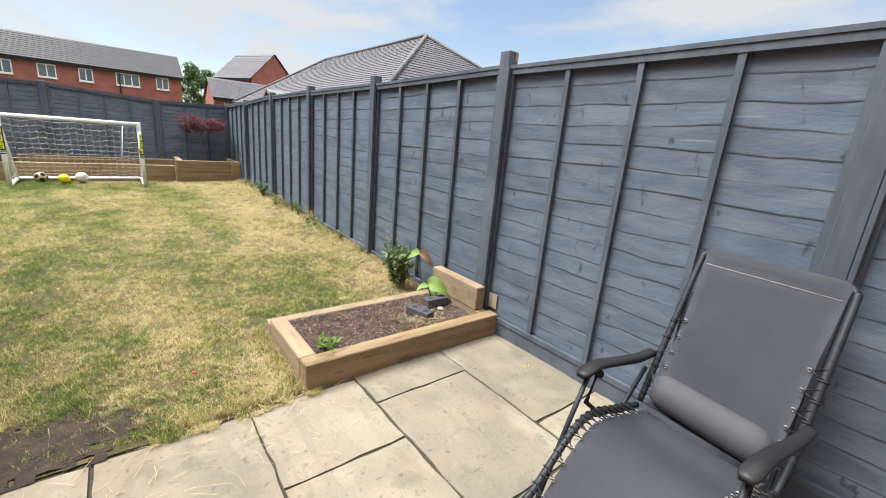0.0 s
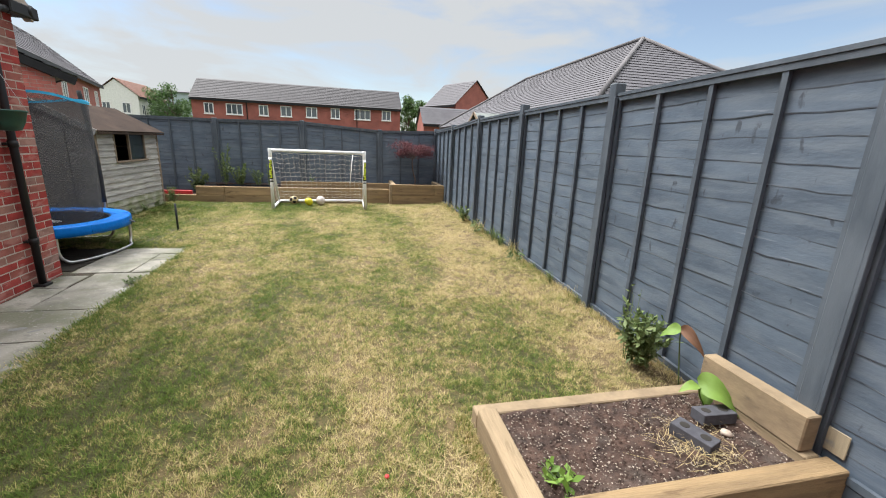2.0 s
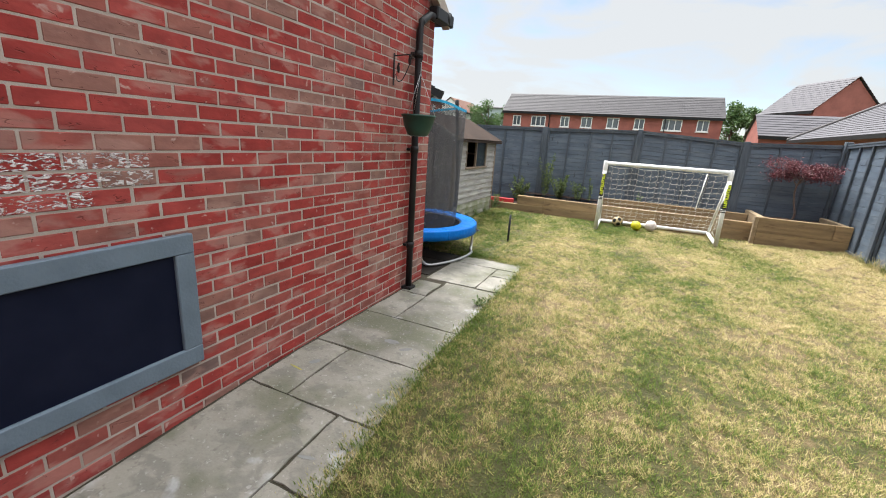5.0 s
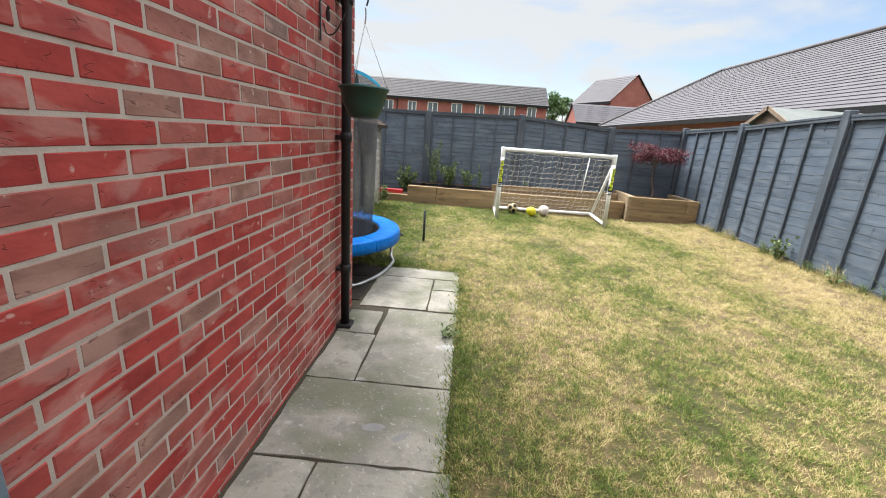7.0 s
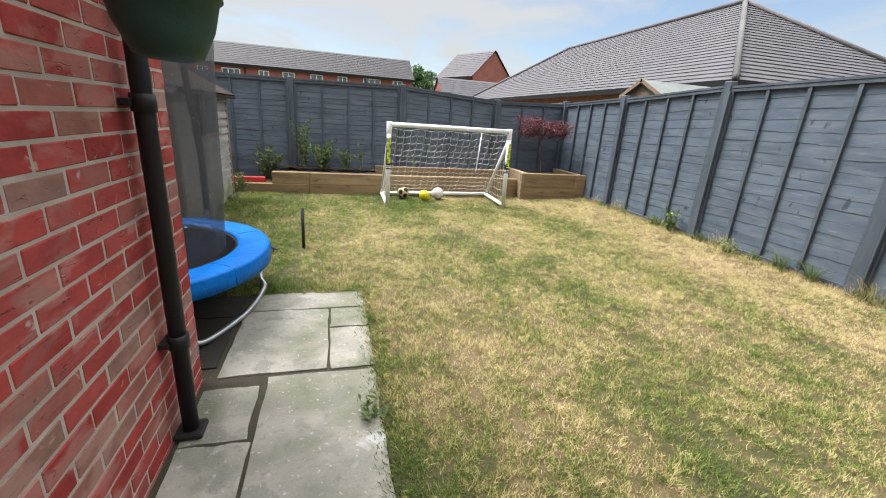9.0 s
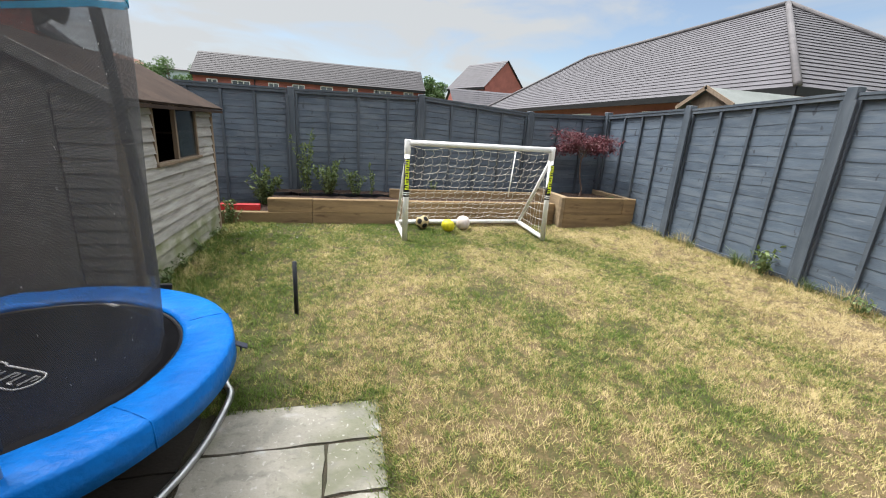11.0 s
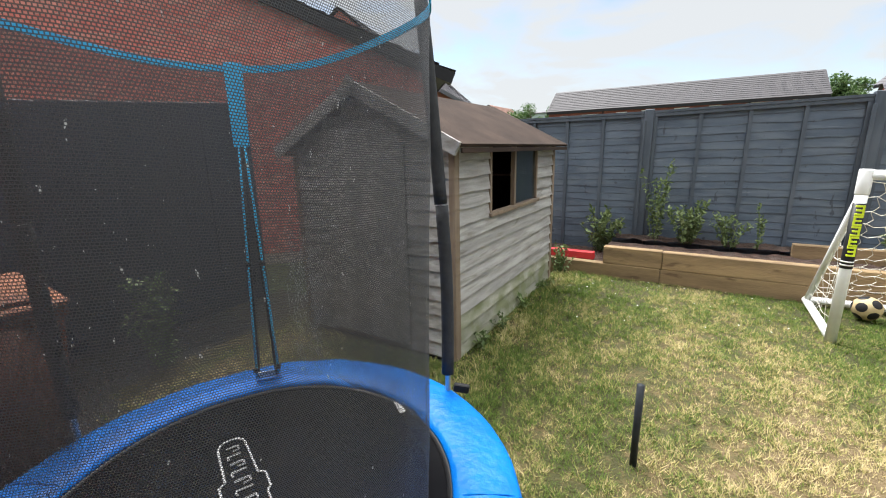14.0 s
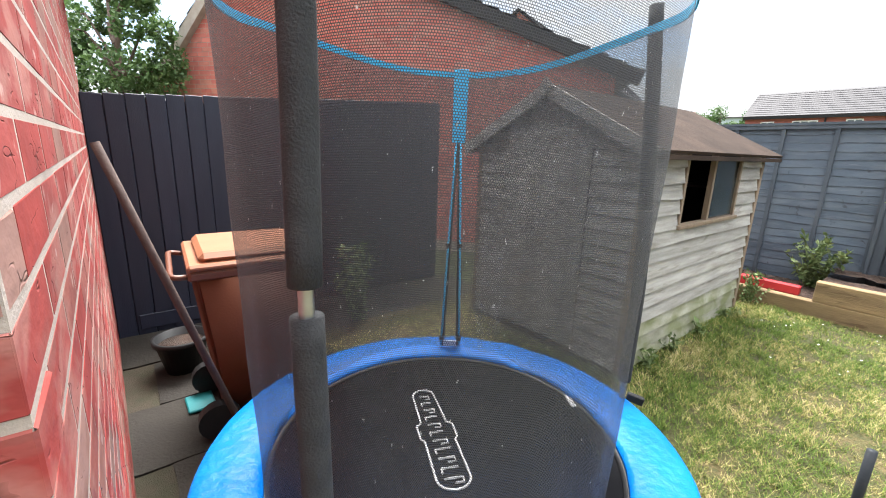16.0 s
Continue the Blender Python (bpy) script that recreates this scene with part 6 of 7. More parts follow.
box("shed_floor", (SX0 + 0.01, SY0 + 0.01, 0.02), (SX1 - 0.01, SY1 - 0.01, SZ0 + 0.01), M_SHEDTRIM, shed, 0.002)
for x, y in ((SX1 - 0.02, SY0 - 0.005), (SX0 - 0.02, SY0 - 0.005), (SX1 - 0.02, SY1 - 0.035)):
    box("corner_post", (x, y - 0.02, SZ0 - 0.02), (x + 0.045, y + 0.045, SZ1 - 0.01), M_SHEDTRIM, shed, 0.004)
for s, ex in ((1, SX1 + 0.12), (-1, SX0 - 0.12)):
    ez = APZ + 0.055 - (APZ - SZ1) / (APX - SX0) * abs(ex - APX)
    slab_between("roof", (APX, SY0 - 0.10, APZ + 0.055), (APX, SY1 + 0.12, APZ + 0.055), (ex, SY1 + 0.12, ez), (ex, SY0 - 0.10, ez), 0.022, M_FELT, shed, "brown-grey felt roof")
    slab_between("bargeboard", (APX, SY0 - 0.125, APZ + 0.062), (APX, SY0 - 0.103, APZ + 0.062), (ex, SY0 - 0.103, ez + 0.006), (ex, SY0 - 0.125, ez + 0.006), 0.085, M_SHEDWOOD, shed)
    box("eaves_board", (ex - 0.012 if s > 0 else ex, SY0 - 0.09, ez - 0.055), (ex if s > 0 else ex + 0.012, SY1 + 0.11, ez - 0.024), M_FELT, shed, 0.002)
bm = bmesh.new()
add_box(bm, (-0.045, -0.01, -0.10), (0.045, 0.01, 0.06), 0.012, pose(APX, SY0 - 0.137, APZ + 0.02, 0, 45, 0))
part("finial", bm, M_SHEDWOOD, shed)
door = box("door", (-4.94, SY0 - 0.035, SZ0 + 0.02), (-4.20, SY0 - 0.012, 1.66), M_SHEDWOOD, shed, 0.004, "closed ledged wooden door")
for i in range(6):
    box("door_board", (-4.936 + i * 0.1225, SY0 - 0.043, SZ0 + 0.03), (-4.936 + i * 0.1225 + 0.118, SY0 - 0.0355, 1.65), M_SHEDWOOD, door, 0.002)
box("latch", (-4.90, SY0 - 0.058, 0.92), (-4.82, SY0 - 0.044, 0.94), M_STEEL, door, 0.003, "grey metal latch")
win = box("window_sill", (SX1 - 0.02, WYA - 0.02, WZA - 0.03), (SX1 + 0.045, WYB + 0.02, WZA), M_SHEDTRIM, shed, 0.004)
for y0 in (WYA, 9.66, WYB - 0.035):
    box("window_post", (SX1 - 0.015, y0, WZA + 0.001), (SX1 + 0.024, y0 + 0.035, SZ1 - 0.005), M_SHEDTRIM, shed, 0.003, "bare brown window post")
pane_mat = bpy.data.materials.new("dusty_perspex")
pane_mat.use_nodes = True
pb = pane_mat.node_tree.nodes["Principled BSDF"]
pb.inputs["Base Color"].default_value = (0.10, 0.14, 0.165, 1)
pb.inputs["Roughness"].default_value = 0.15
pb.inputs["Transmission Weight"].default_value = 0.75
p = box("window_pane", (SX1 - 0.002, 9.697, WZA + 0.003), (SX1 + 0.003, WYB - 0.036, SZ1 - 0.008), pane_mat, shed, 0, "cloudy plastic pane")
p.visible_shadow = False
box("shelf", (SX0 + 0.2, SY1 - 0.5, 1.22), (SX1 - 0.1, SY1 - 0.04, 1.24), M_SHEDTRIM, shed, 0.002, "brown inside shelf")
box("window_head", (SX1 - 0.02, SY0, SZ1 - 0.004), (SX1 + 0.02, SY1, SZ1 + 0.03), M_SHEDTRIM, shed, 0.003)

# ---- side passage ----
gate = thing("navy_fence", "dark navy painted vertical board fence", "fence")
i = 0
y = 5.99
while y < 8.98:
    wd = 0.122
    box("board", (-6.42, y, -0.04), (-6.40 + (0.004 if i % 2 else 0.0), y + wd - 0.004, 1.79 + 0.068 * (y - 6.1)), M_NAVY, gate, 0.004)
    y += wd
    i += 1
box("backing_board", (-6.44, 5.9, -0.10), (-6.421, 8.98, 1.77), M_NAVY, gate, 0)
box("bottom_rail", (-6.40, 6.13, 0.03), (-6.385, 8.98, 0.15), M_NAVY, gate, 0.004)


def wheelie_bin(at, rz):
    ob = thing("wheelie_bin", "brown plastic wheelie bin, lid painted paler for shine", "bin", at=at)
    ob.rotation_euler = (0, 0, radians(rz))
    bm = bmesh.new()
    lo = [(-0.20, -0.22, 0.05), (0.20, -0.22, 0.05), (0.20, 0.20, 0.05), (-0.20, 0.20, 0.05)]
    hi = [(-0.275, -0.29, 0.93), (0.275, -0.29, 0.93), (0.275, 0.29, 0.93), (-0.275, 0.29, 0.93)]
    a, b = [bm.verts.new(q) for q in lo], [bm.verts.new(q) for q in hi]
    bm.faces.new(a[::-1])
    bm.faces.new(b)
    for j in range(4):
        bm.faces.new((a[j], a[(j + 1) % 4], b[(j + 1) % 4], b[j]))
    bmesh.ops.bevel(bm, geom=[e for e in bm.edges], offset=0.03, segments=3, affect="EDGES")
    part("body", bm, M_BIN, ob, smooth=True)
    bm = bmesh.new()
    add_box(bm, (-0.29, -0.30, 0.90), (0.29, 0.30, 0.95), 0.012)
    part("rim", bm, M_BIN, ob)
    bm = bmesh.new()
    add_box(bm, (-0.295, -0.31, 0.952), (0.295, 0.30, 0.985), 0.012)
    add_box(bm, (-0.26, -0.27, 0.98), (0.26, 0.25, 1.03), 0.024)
    part("lid", bm, M_BINLID_LIT, ob, "brown lid, painted paler for its shine")
    tube("handle", smooth_path([(-0.25, 0.30, 0.92), (-0.25, 0.36, 0.93), (-0.1, 0.365, 0.935), (0.1, 0.365, 0.935), (0.25, 0.36, 0.93), (0.25, 0.30, 0.92)]), 0.014, M_BIN, ob, 8)
    for s in (-1, 1):
        bm = bmesh.new()
        add_tube(bm, [(s * 0.21, 0.23, 0.1), (s * 0.27, 0.23, 0.1)], 0.10, 20)
        part("wheel", bm, M_BLACK, ob, "black rubber wheel", smooth=False)
    return ob


wheelie_bin((-4.97, 6.64, 0.0), 176).scale = (1, 1, 0.95)
rod = thing("metal_pole", "dull brown metal pole leaning on the brick wall", "pole")
tube("shaft", [(-4.50, 6.495, 0.012), (-4.50, 6.078, 1.47)], 0.016, M_RUST, rod, 10)
pot = thing("plant_pot", "black plastic plant pot on the paving", "pot", at=(-5.62, 6.33, 0))
lathe("pot", [(0.105, 0.0), (0.15, 0.20), (0.165, 0.20), (0.168, 0.232), (0.148, 0.232), (0.138, 0.18)], M_BLACK, pot)
lathe("soil", [(0.001, 0.19), (0.137, 0.185), (0.137, 0.17)], M_SOIL, pot)
tagged(box("dustpan", (-5.2, 6.28, 0.003), (-5.02, 6.42, 0.02), M_TEAL, None, 0.006, m=None), "flat teal plastic sheet on the paving", "plastic sheet")

# ---- reclining chair on the patio ----
chair = thing("reclining_chair", "dark grey folding recliner with laced textile seat", "chair", at=(1.75, 0.45, PATIO_Z))
CB = Vector((1.75, 0.45, PATIO_Z))
LAT = Vector((-0.05, -0.57, 0.0))


def cw(x, y, z):
    return Vector((x, y, z)) - CB


def side_pt(p, s, inset=0.0):
    return cw(*p) + LAT * (s + (inset if s == 0 else -inset))


BACKP = [(1.88, 0.72, 0.36), (1.97, 0.725, 0.52), (2.12, 0.73, 0.80), (2.25, 0.735, 1.03)]
SEATP = [(1.86, 0.72, 0.345), (1.70, 0.75, 0.365), (1.53, 0.765, 0.395), (1.38, 0.76, 0.36), (1.15, 0.745, 0.20), (0.92, 0.735, 0.05)]
TOPP = (2.277, 0.735, 1.072)
back_loop = [side_pt(p, 0) for p in BACKP] + [side_pt((2.264, 0.735, 1.052), 0, 0.012), side_pt(TOPP, 0, 0.06), side_pt(TOPP, 0, 0.16), side_pt(TOPP, 1, 0.16), side_pt(TOPP, 1, 0.06), side_pt((2.264, 0.735, 1.052), 1, 0.012)] + [side_pt(p, 1) for p in BACKP[::-1]]
tube("back_frame", smooth_path(back_loop, 5), 0.0150, M_TUBE, chair, 10, label="dark tubular back frame")
seat_loop = [side_pt(p, 0) for p in SEATP] + [side_pt(p, 1) for p in SEATP[::-1]]
tube("seat_frame", smooth_path(seat_loop, 5), 0.0145, M_TUBE, chair, 10, label="dark tubular seat frame")


def sling(name, path, insets, material, sag, label):
    """Cloth between the two side tubes along path; insets: share of the width left free at each point of it."""
    bm = bmesh.new()
    k = 6
    pp = smooth_path([side_pt(p, 0) for p in path], k)
    nv = 14
    rows = []
    for i, p in enumerate(pp):
        f = i / (len(pp) - 1)
        u = f * (len(insets) - 1)
        a = min(int(u), len(insets) - 2)
        inset = insets[a] + (insets[a + 1] - insets[a]) * (u - a)
        row = []
        for j in range(nv + 1):
            t = inset + (1 - 2 * inset) * j / nv
            s = sag * math.sin(math.pi * j / nv) * math.sin(math.pi * min(1, f * 0.9 + 0.08))
            pucker = 0.0018 * math.sin(f * 70) * (abs(2 * j / nv - 1) ** 6)
            row.append(bm.verts.new(p + LAT * t + Vector((s * 0.5 - pucker, 0, pucker - s))))
        rows.append(row)
    for a, b in zip(rows, rows[1:]):
        for j in range(nv):
            bm.faces.new((a[j], a[j + 1], b[j + 1], b[j]))
    bmesh.ops.solidify(bm, geom=bm.faces[:], thickness=0.003)
    bmesh.ops.recalc_face_normals(bm, faces=bm.faces)
    return part(name, bm, material, chair, label, smooth=True)


sling("back_sling", BACKP[:-1] + [(2.237, 0.735, 1.028)], [0.075, 0.07, 0.06, 0.035], M_FABRIC, 0.012, "dark grey textile back")
sling("seat_sling", SEATP, [0.075] * 6, M_FABRIC, 0.03, "dark grey textile seat")
sling("head_sleeve", [(2.230, 0.735, 1.016), (2.241, 0.735, 1.039), (2.254, 0.735, 1.067), (2.275, 0.735, 1.093), (2.304, 0.735, 1.067)], [0.045, 0.035, 0.03, 0.07, 0.08], M_FABRIC, 0.0, "dark grey sewn sleeve over the top bar")
for q, z in ((2.233, 1.020),):
    tube("stitching", [side_pt((q - 0.002, 0.735, z), 0, 0.06), side_pt((q - 0.002, 0.735, z), 1, 0.06)], 0.0009, M_PRINT, chair, 4, label="pale stitched seam")
for path, first in ((BACKP, 2), (SEATP, 3)):
    pp = smooth_path([side_pt(p, 0) for p in path], 8)
    pp = pp[first:-6] if path is SEATP else pp[first:17]
    for s in (0, 1):
        for k, p in enumerate(pp[:-1]):
            nxt = pp[k + 1]
            e0 = p + LAT * s
            e2 = nxt + LAT * s
            e1 = (p + nxt) / 2 + LAT * (0.085 if s == 0 else 0.915)
            out = Vector((-0.004, 0, 0.006))
            if k % 2 == 0:
                tube("lace", [e0 + out * 2, e1 + out, e2 + out * 2], 0.0036, M_BLACK, chair, 6)
                ax = (nxt - p).normalized()
                u, v = ax.cross(Vector((0, 1, 0))).normalized(), ax.cross(ax.cross(Vector((0, 1, 0)))).normalized()
                tube("lace_loop", [e0 + (u * math.cos(q) + v * math.sin(q)) * 0.0175 for q in (2 * math.pi * j / 10 for j in range(10))], 0.0034, M_BLACK, chair, 5, closed=True)
                c = e1 + out * 1.2
                tube("eyelet", [c + Vector((0.0, 0.007 * math.cos(2 * math.pi * q / 8), 0.007 * math.sin(2 * math.pi * q / 8))) for q in range(8)], 0.0020, M_STEEL, chair, 5, closed=True, label="silver eyelet")
for s in (0, 1):
    arm = [(1.47, 0.80, 0.575), (1.56, 0.79, 0.602), (1.70, 0.775, 0.588), (1.86, 0.755, 0.570), (1.985, 0.74, 0.575)]
    bm = bmesh.new()
    prev = None
    pp = smooth_path([cw(*p) + LAT * (s * 1.06 - (0.03 if s == 0 else 0)) for p in arm], 5)
    for i, p in enumerate(pp):
        f = i / (len(pp) - 1)
        wd = 0.034 * (1 - 0.35 * f) * (0.6 if i == 0 else 0.9 if i == 1 else 1.0)
        th = 0.010 + 0.005 * f
        row = [bm.verts.new(p + Vector((0, a * wd, b * th))) for a, b in ((-1, 0.1), (-0.86, 0.85), (0, 1.0), (0.86, 0.85), (1, 0.1), (0.85, -1), (-0.85, -1))]
        if prev:
            for j in range(7):
                bm.faces.new((prev[j], prev[(j + 1) % 7], row[(j + 1) % 7], row[j]))
        else:
            bm.faces.new(row)
        prev = row
    bm.faces.new(prev[::-1])
    bmesh.ops.recalc_face_normals(bm, faces=bm.faces)
    part("armrest", bm, M_BLACK, chair, "black plastic armrest", smooth=True)
    o = LAT * s * 1.04 + Vector((0, 0.02 if s == 0 else -0.0, 0))
    tube("arm_support", [cw(1.53, 0.79, 0.575) + o, cw(1.42, 0.78, 0.38) + o, cw(1.22, 0.77, PATIO_Z + 0.02) + o], 0.011, M_TUBE, chair, 8)
    tube("leg", [cw(1.60, 0.785, 0.575) + o, cw(1.52, 0.775, 0.44) + o, cw(2.12, 0.74, PATIO_Z + 0.015) + o], 0.011, M_TUBE, chair, 8)
    tube("leg", [cw(1.96, 0.74, 0.50) + o, cw(1.80, 0.75, 0.30) + o, cw(1.30, 0.77, PATIO_Z + 0.015) + o], 0.011, M_TUBE, chair, 8)
    lathe("knob", [(0.02, -0.012), (0.024, 0.0), (0.02, 0.012)], M_BLACK, chair, cw(1.60, 0.785, 0.55) + o, 12)
for x in (2.12, 1.24):
    tube("foot_bar", [cw(x, 0.77, PATIO_Z + 0.013), cw(x, 0.77, PATIO_Z + 0.013) + LAT * 1.06], 0.012, M_TUBE, chair, 8)
pil = thing("head_pillow", "grey textile roll pillow strapped across the chair", "pillow")
bm = bmesh.new()
p0, p1 = Vector((1.885, 0.675, 0.462)), Vector((1.845, 0.215, 0.445))
rows = []
for i in range(15):
    f = i / 14
    c = p0.lerp(p1, f)
    e = 0.62 if i in (0, 14) else (0.93 if i in (1, 13) else 1.0)
    rows.append([bm.verts.new(c + Vector((math.cos(a) * 0.050 * e * (1 + 0.25 * math.sin(a)), 0, math.sin(a) * 0.068 * e + math.cos(a) * 0.03))) for a in (2 * math.pi * k / 14 for k in range(14))])
for a, b in zip(rows, rows[1:]):
    for j in range(14):
        bm.faces.new((a[j], a[(j + 1) % 14], b[(j + 1) % 14], b[j]))
bm.faces.new(rows[0])
bm.faces.new(rows[-1])
bmesh.ops.recalc_face_normals(bm, faces=bm.faces)
part("roll", bm, M_PILLOW, pil, smooth=True)
for pa, pb in ((p0, Vector((1.955, 0.735, 0.52))), (p1, Vector((1.93, 0.135, 0.50)))):
    bm = bmesh.new()
    d = Vector((0, 0, 0.014))
    q = [bm.verts.new(v) for v in (pa - d, pb - d, pb + d, pa + d, pa - d + Vector((0.003, 0, 0)), pb - d + Vector((0.003, 0, 0)), pb + d + Vector((0.003, 0, 0)), pa + d + Vector((0.003, 0, 0)))]
    for f in ((0, 1, 2, 3), (7, 6, 5, 4), (0, 4, 5, 1), (3, 2, 6, 7), (1, 5, 6, 2), (0, 3, 7, 4)):
        bm.faces.new([q[j] for j in f])
    part("strap", bm, M_PILLOW, pil)


# ---- plants ----
def leaf_verts(V, F, c, d, n, L, W, fold=0.25):
    """A leaf of four triangles from c along d, with normal n."""
    s = d.cross(n).normalized()
    k = len(V)
    V += [tuple(c), tuple(c + d * L * 0.5 + s * W + n * fold * W), tuple(c + d * L), tuple(c + d * L * 0.5 - s * W + n * fold * W), tuple(c + d * L * 0.55)]
    F += [(k, k + 1, k + 4), (k + 1, k + 2, k + 4), (k + 4, k + 2, k + 3), (k, k + 4, k + 3)]


def rdir(up=0.0):
    while True:
        v = Vector((rng.uniform(-1, 1), rng.uniform(-1, 1), rng.uniform(-1, 1) + up))
        if 0.1 < v.length:
            return v.normalized()


def weed(x, y, z, h, spread, stems, leaf, label, material=M_LEAF, name="weed", lpm=42):
    root = thing(name, label, "plant", "weeds", at=(x, y, z))
    V, F = [], []
    bm = bmesh.new()
    for _ in range(stems):
        hh = h * rng.uniform(0.55, 1.0)
        a = rng.uniform(0, 6.28)
        out = Vector((math.cos(a), math.sin(a), 0)) * spread * rng.uniform(0.2, 1)
        pts = smooth_path([Vector((0, 0, 0)) + out * 0.25, out * 0.6 + Vector((0, 0, hh * 0.55)), out + Vector((rng.uniform(-.03, .03), rng.uniform(-.03, .03), hh))], 5)
        add_tube(bm, pts, 0.004, 4, 0.0015)
        for i in range(int(lpm * hh * 2)):
            p = pts[min(len(pts) - 1, int(rng.uniform(0.12, 1) * len(pts)))]
            d = rdir(0.3)
            leaf_verts(V, F, p, d, rdir(1.2), leaf * rng.uniform(0.4, 1.1), leaf * 0.19)
    part("stem", bm, M_LEAF, root)
    raw_mesh("leaves", V, F, material, root)
    return root


weed(2.20, 3.42, 0.0, 0.40, 0.20, 24, 0.080, "green leafy weed clump at the fence foot")
weed(2.15, 3.50, 0.0, 0.66, 0.07, 4, 0.04, "tall thin flowering weed stem", lpm=12)
weed(2.22, 8.55, 0.12, 0.30, 0.20, 10, 0.10, "long grassy weed clump at the fence foot", lpm=18)


def grass_clump(x, y, z, n, h, spread):
    """Long thin arching blades from one foot."""
    V, F = [], []
    for _ in range(n):
        a, L = rng.uniform(0, 6.28), h * rng.uniform(0.45, 1.0)
        d = Vector((math.cos(a), math.sin(a) * 1.6, 0)) * spread
        base = Vector((x, y, z)) + d * rng.uniform(0, 0.5)
        bend = Vector((min(0.0, math.cos(a)) * 0.8, math.sin(a), 0)) * L * rng.uniform(0.2, 0.9)
        s_ = Vector((-math.sin(a), math.cos(a), 0)) * rng.uniform(0.0015, 0.0032)
        k = len(V)
        for t in (0.0, 0.35, 0.7):
            c = base + bend * t * t + Vector((0, 0, L * (t - 0.25 * t * t)))
            V += [tuple(c - s_ * (1 - 0.5 * t)), tuple(c + s_ * (1 - 0.5 * t))]
        V.append(tuple(base + bend + Vector((0, 0, L * 0.75))))
        F += [(k, k + 1, k + 3), (k, k + 3, k + 2), (k + 2, k + 3, k + 5), (k + 2, k + 5, k + 4), (k + 4, k + 5, k + 6)]
    return tagged(raw_mesh("grass_clump", V, F, M_LEAF), "tuft of long uncut grass at the fence foot", "grass", "fence grass tufts")


for gy_, gn, gh in ((4.55, 40, 0.14), (5.15, 60, 0.20), (5.6, 40, 0.15), (6.3, 70, 0.22), (6.75, 110, 0.30), (7.05, 120, 0.34), (7.35, 60, 0.2), (8.1, 80, 0.22), (8.9, 90, 0.28), (9.6, 60, 0.18), (10.2, 50, 0.16)):
    gx_ = fence_x(gy_) - 0.07
    grass_clump(gx_, gy_, lawn_z(gx_, gy_) - 0.005, gn, gh, 0.10)
weed(2.2, 7.6, 0.10, 0.16, 0.14, 8, 0.08, "small grassy weed at the fence foot", lpm=18)
weed(2.25, 6.0, 0.05, 0.16, 0.2, 9, 0.08, "small grassy weed at the fence foot", lpm=18)
weed(1.04, 2.40, 0.05, 0.06, 0.13, 9, 0.085, "low green weed in the raised bed", material=M_LEAFB, lpm=50)
weed(-2.83, 11.75, 0.38, 0.98, 0.22, 10, 0.070, "tall leafy weed by the far fence", lpm=30)
weed(-2.50, 11.75, 0.38, 0.50, 0.30, 20, 0.075, "bushy green weed by the far fence")
weed(-3.45, 11.75, 0.20, 0.55, 0.25, 16, 0.09, "bushy green weed by the far fence")
weed(-2.1, 11.75, 0.38, 0.44, 0.24, 12, 0.065, "leafy weed by the far fence")
weed(-1.85, 11.72, 0.38, 0.5, 0.08, 4, 0.06, "thin leafy weed by the far fence")
weed(-3.75, 11.05, 0.06, 0.34, 0.2, 12, 0.06, "straggly green weed beside the shed")
weed(-0.85, 11.75, 0.40, 0.26, 0.08, 4, 0.06, "small weed behind the upper sleeper")
weed(-5.6, 7.6, 0.0, 0.75, 0.16, 8, 0.09, "tall weed in the side passage")
for yy in (8.9, 9.3, 9.8, 10.4):
    weed(-3.74, yy, 0.05, 0.13, 0.12, 7, 0.07, "tufty weed along the shed wall", lpm=30)
weed(2.1, 11.2, 0.45, 0.09, 0.05, 4, 0.04, "tiny seedling in the corner bed")
weed(-2.16, 5.65, 0.0, 0.07, 0.12, 10, 0.05, "low weed creeping over the path edge", lpm=60)


def broad_leaf(V, F, stalk, d, up, L, W, droop, seg=8):
    """A wide wavy leaf from stalk along d, folded on its midrib, its tip hanging down."""
    d = d.normalized()
    side = d.cross(up).normalized()
    k = len(V)
    for i in range(seg + 1):
        t = i / seg
        w = W * math.sin(math.pi * min(1.0, 0.06 + 0.94 * t) ** 0.75) ** 0.8
        mid = stalk + d * (L * t) + Vector((0, 0, -droop * L * t * t))
        for j in range(-2, 3):
            q = j / 2
            wave = 0.14 * W * math.sin(9 * t + 2.2 * j) * abs(q)
            V.append(tuple(mid + side * (w * q) + up * (0.32 * w * abs(q) + wave)))
    for i in range(seg):
        for j in range(4):
            p = k + i * 5 + j
            F.append((p, p + 1, p + 6, p + 5))


big = thing("broadleaf_plant", "broad bright green leaves in the raised bed", "plant", at=(2.20, 2.80, 0.05))
V, F = [], []
crown_c = Vector((-0.05, 0.03, 0.13))
broad_leaf(V, F, crown_c, Vector((0.55, -0.45, 0.35)), Vector((-0.55, -0.35, 0.75)).normalized(), 0.27, 0.095, 1.0)
broad_leaf(V, F, crown_c, Vector((-0.8, 0.1, 0.2)), Vector((0.1, -0.3, 0.95)).normalized(), 0.13, 0.035, 0.5)
broad_leaf(V, F, Vector((0, 0, 0.02)), Vector((0.3, 0.5, 0.8)), Vector((-0.6, -0.4, 0.7)).normalized(), 0.15, 0.04, 0.4)
raw_mesh("leaves", V, F, M_LEAFB, big, smooth=True)
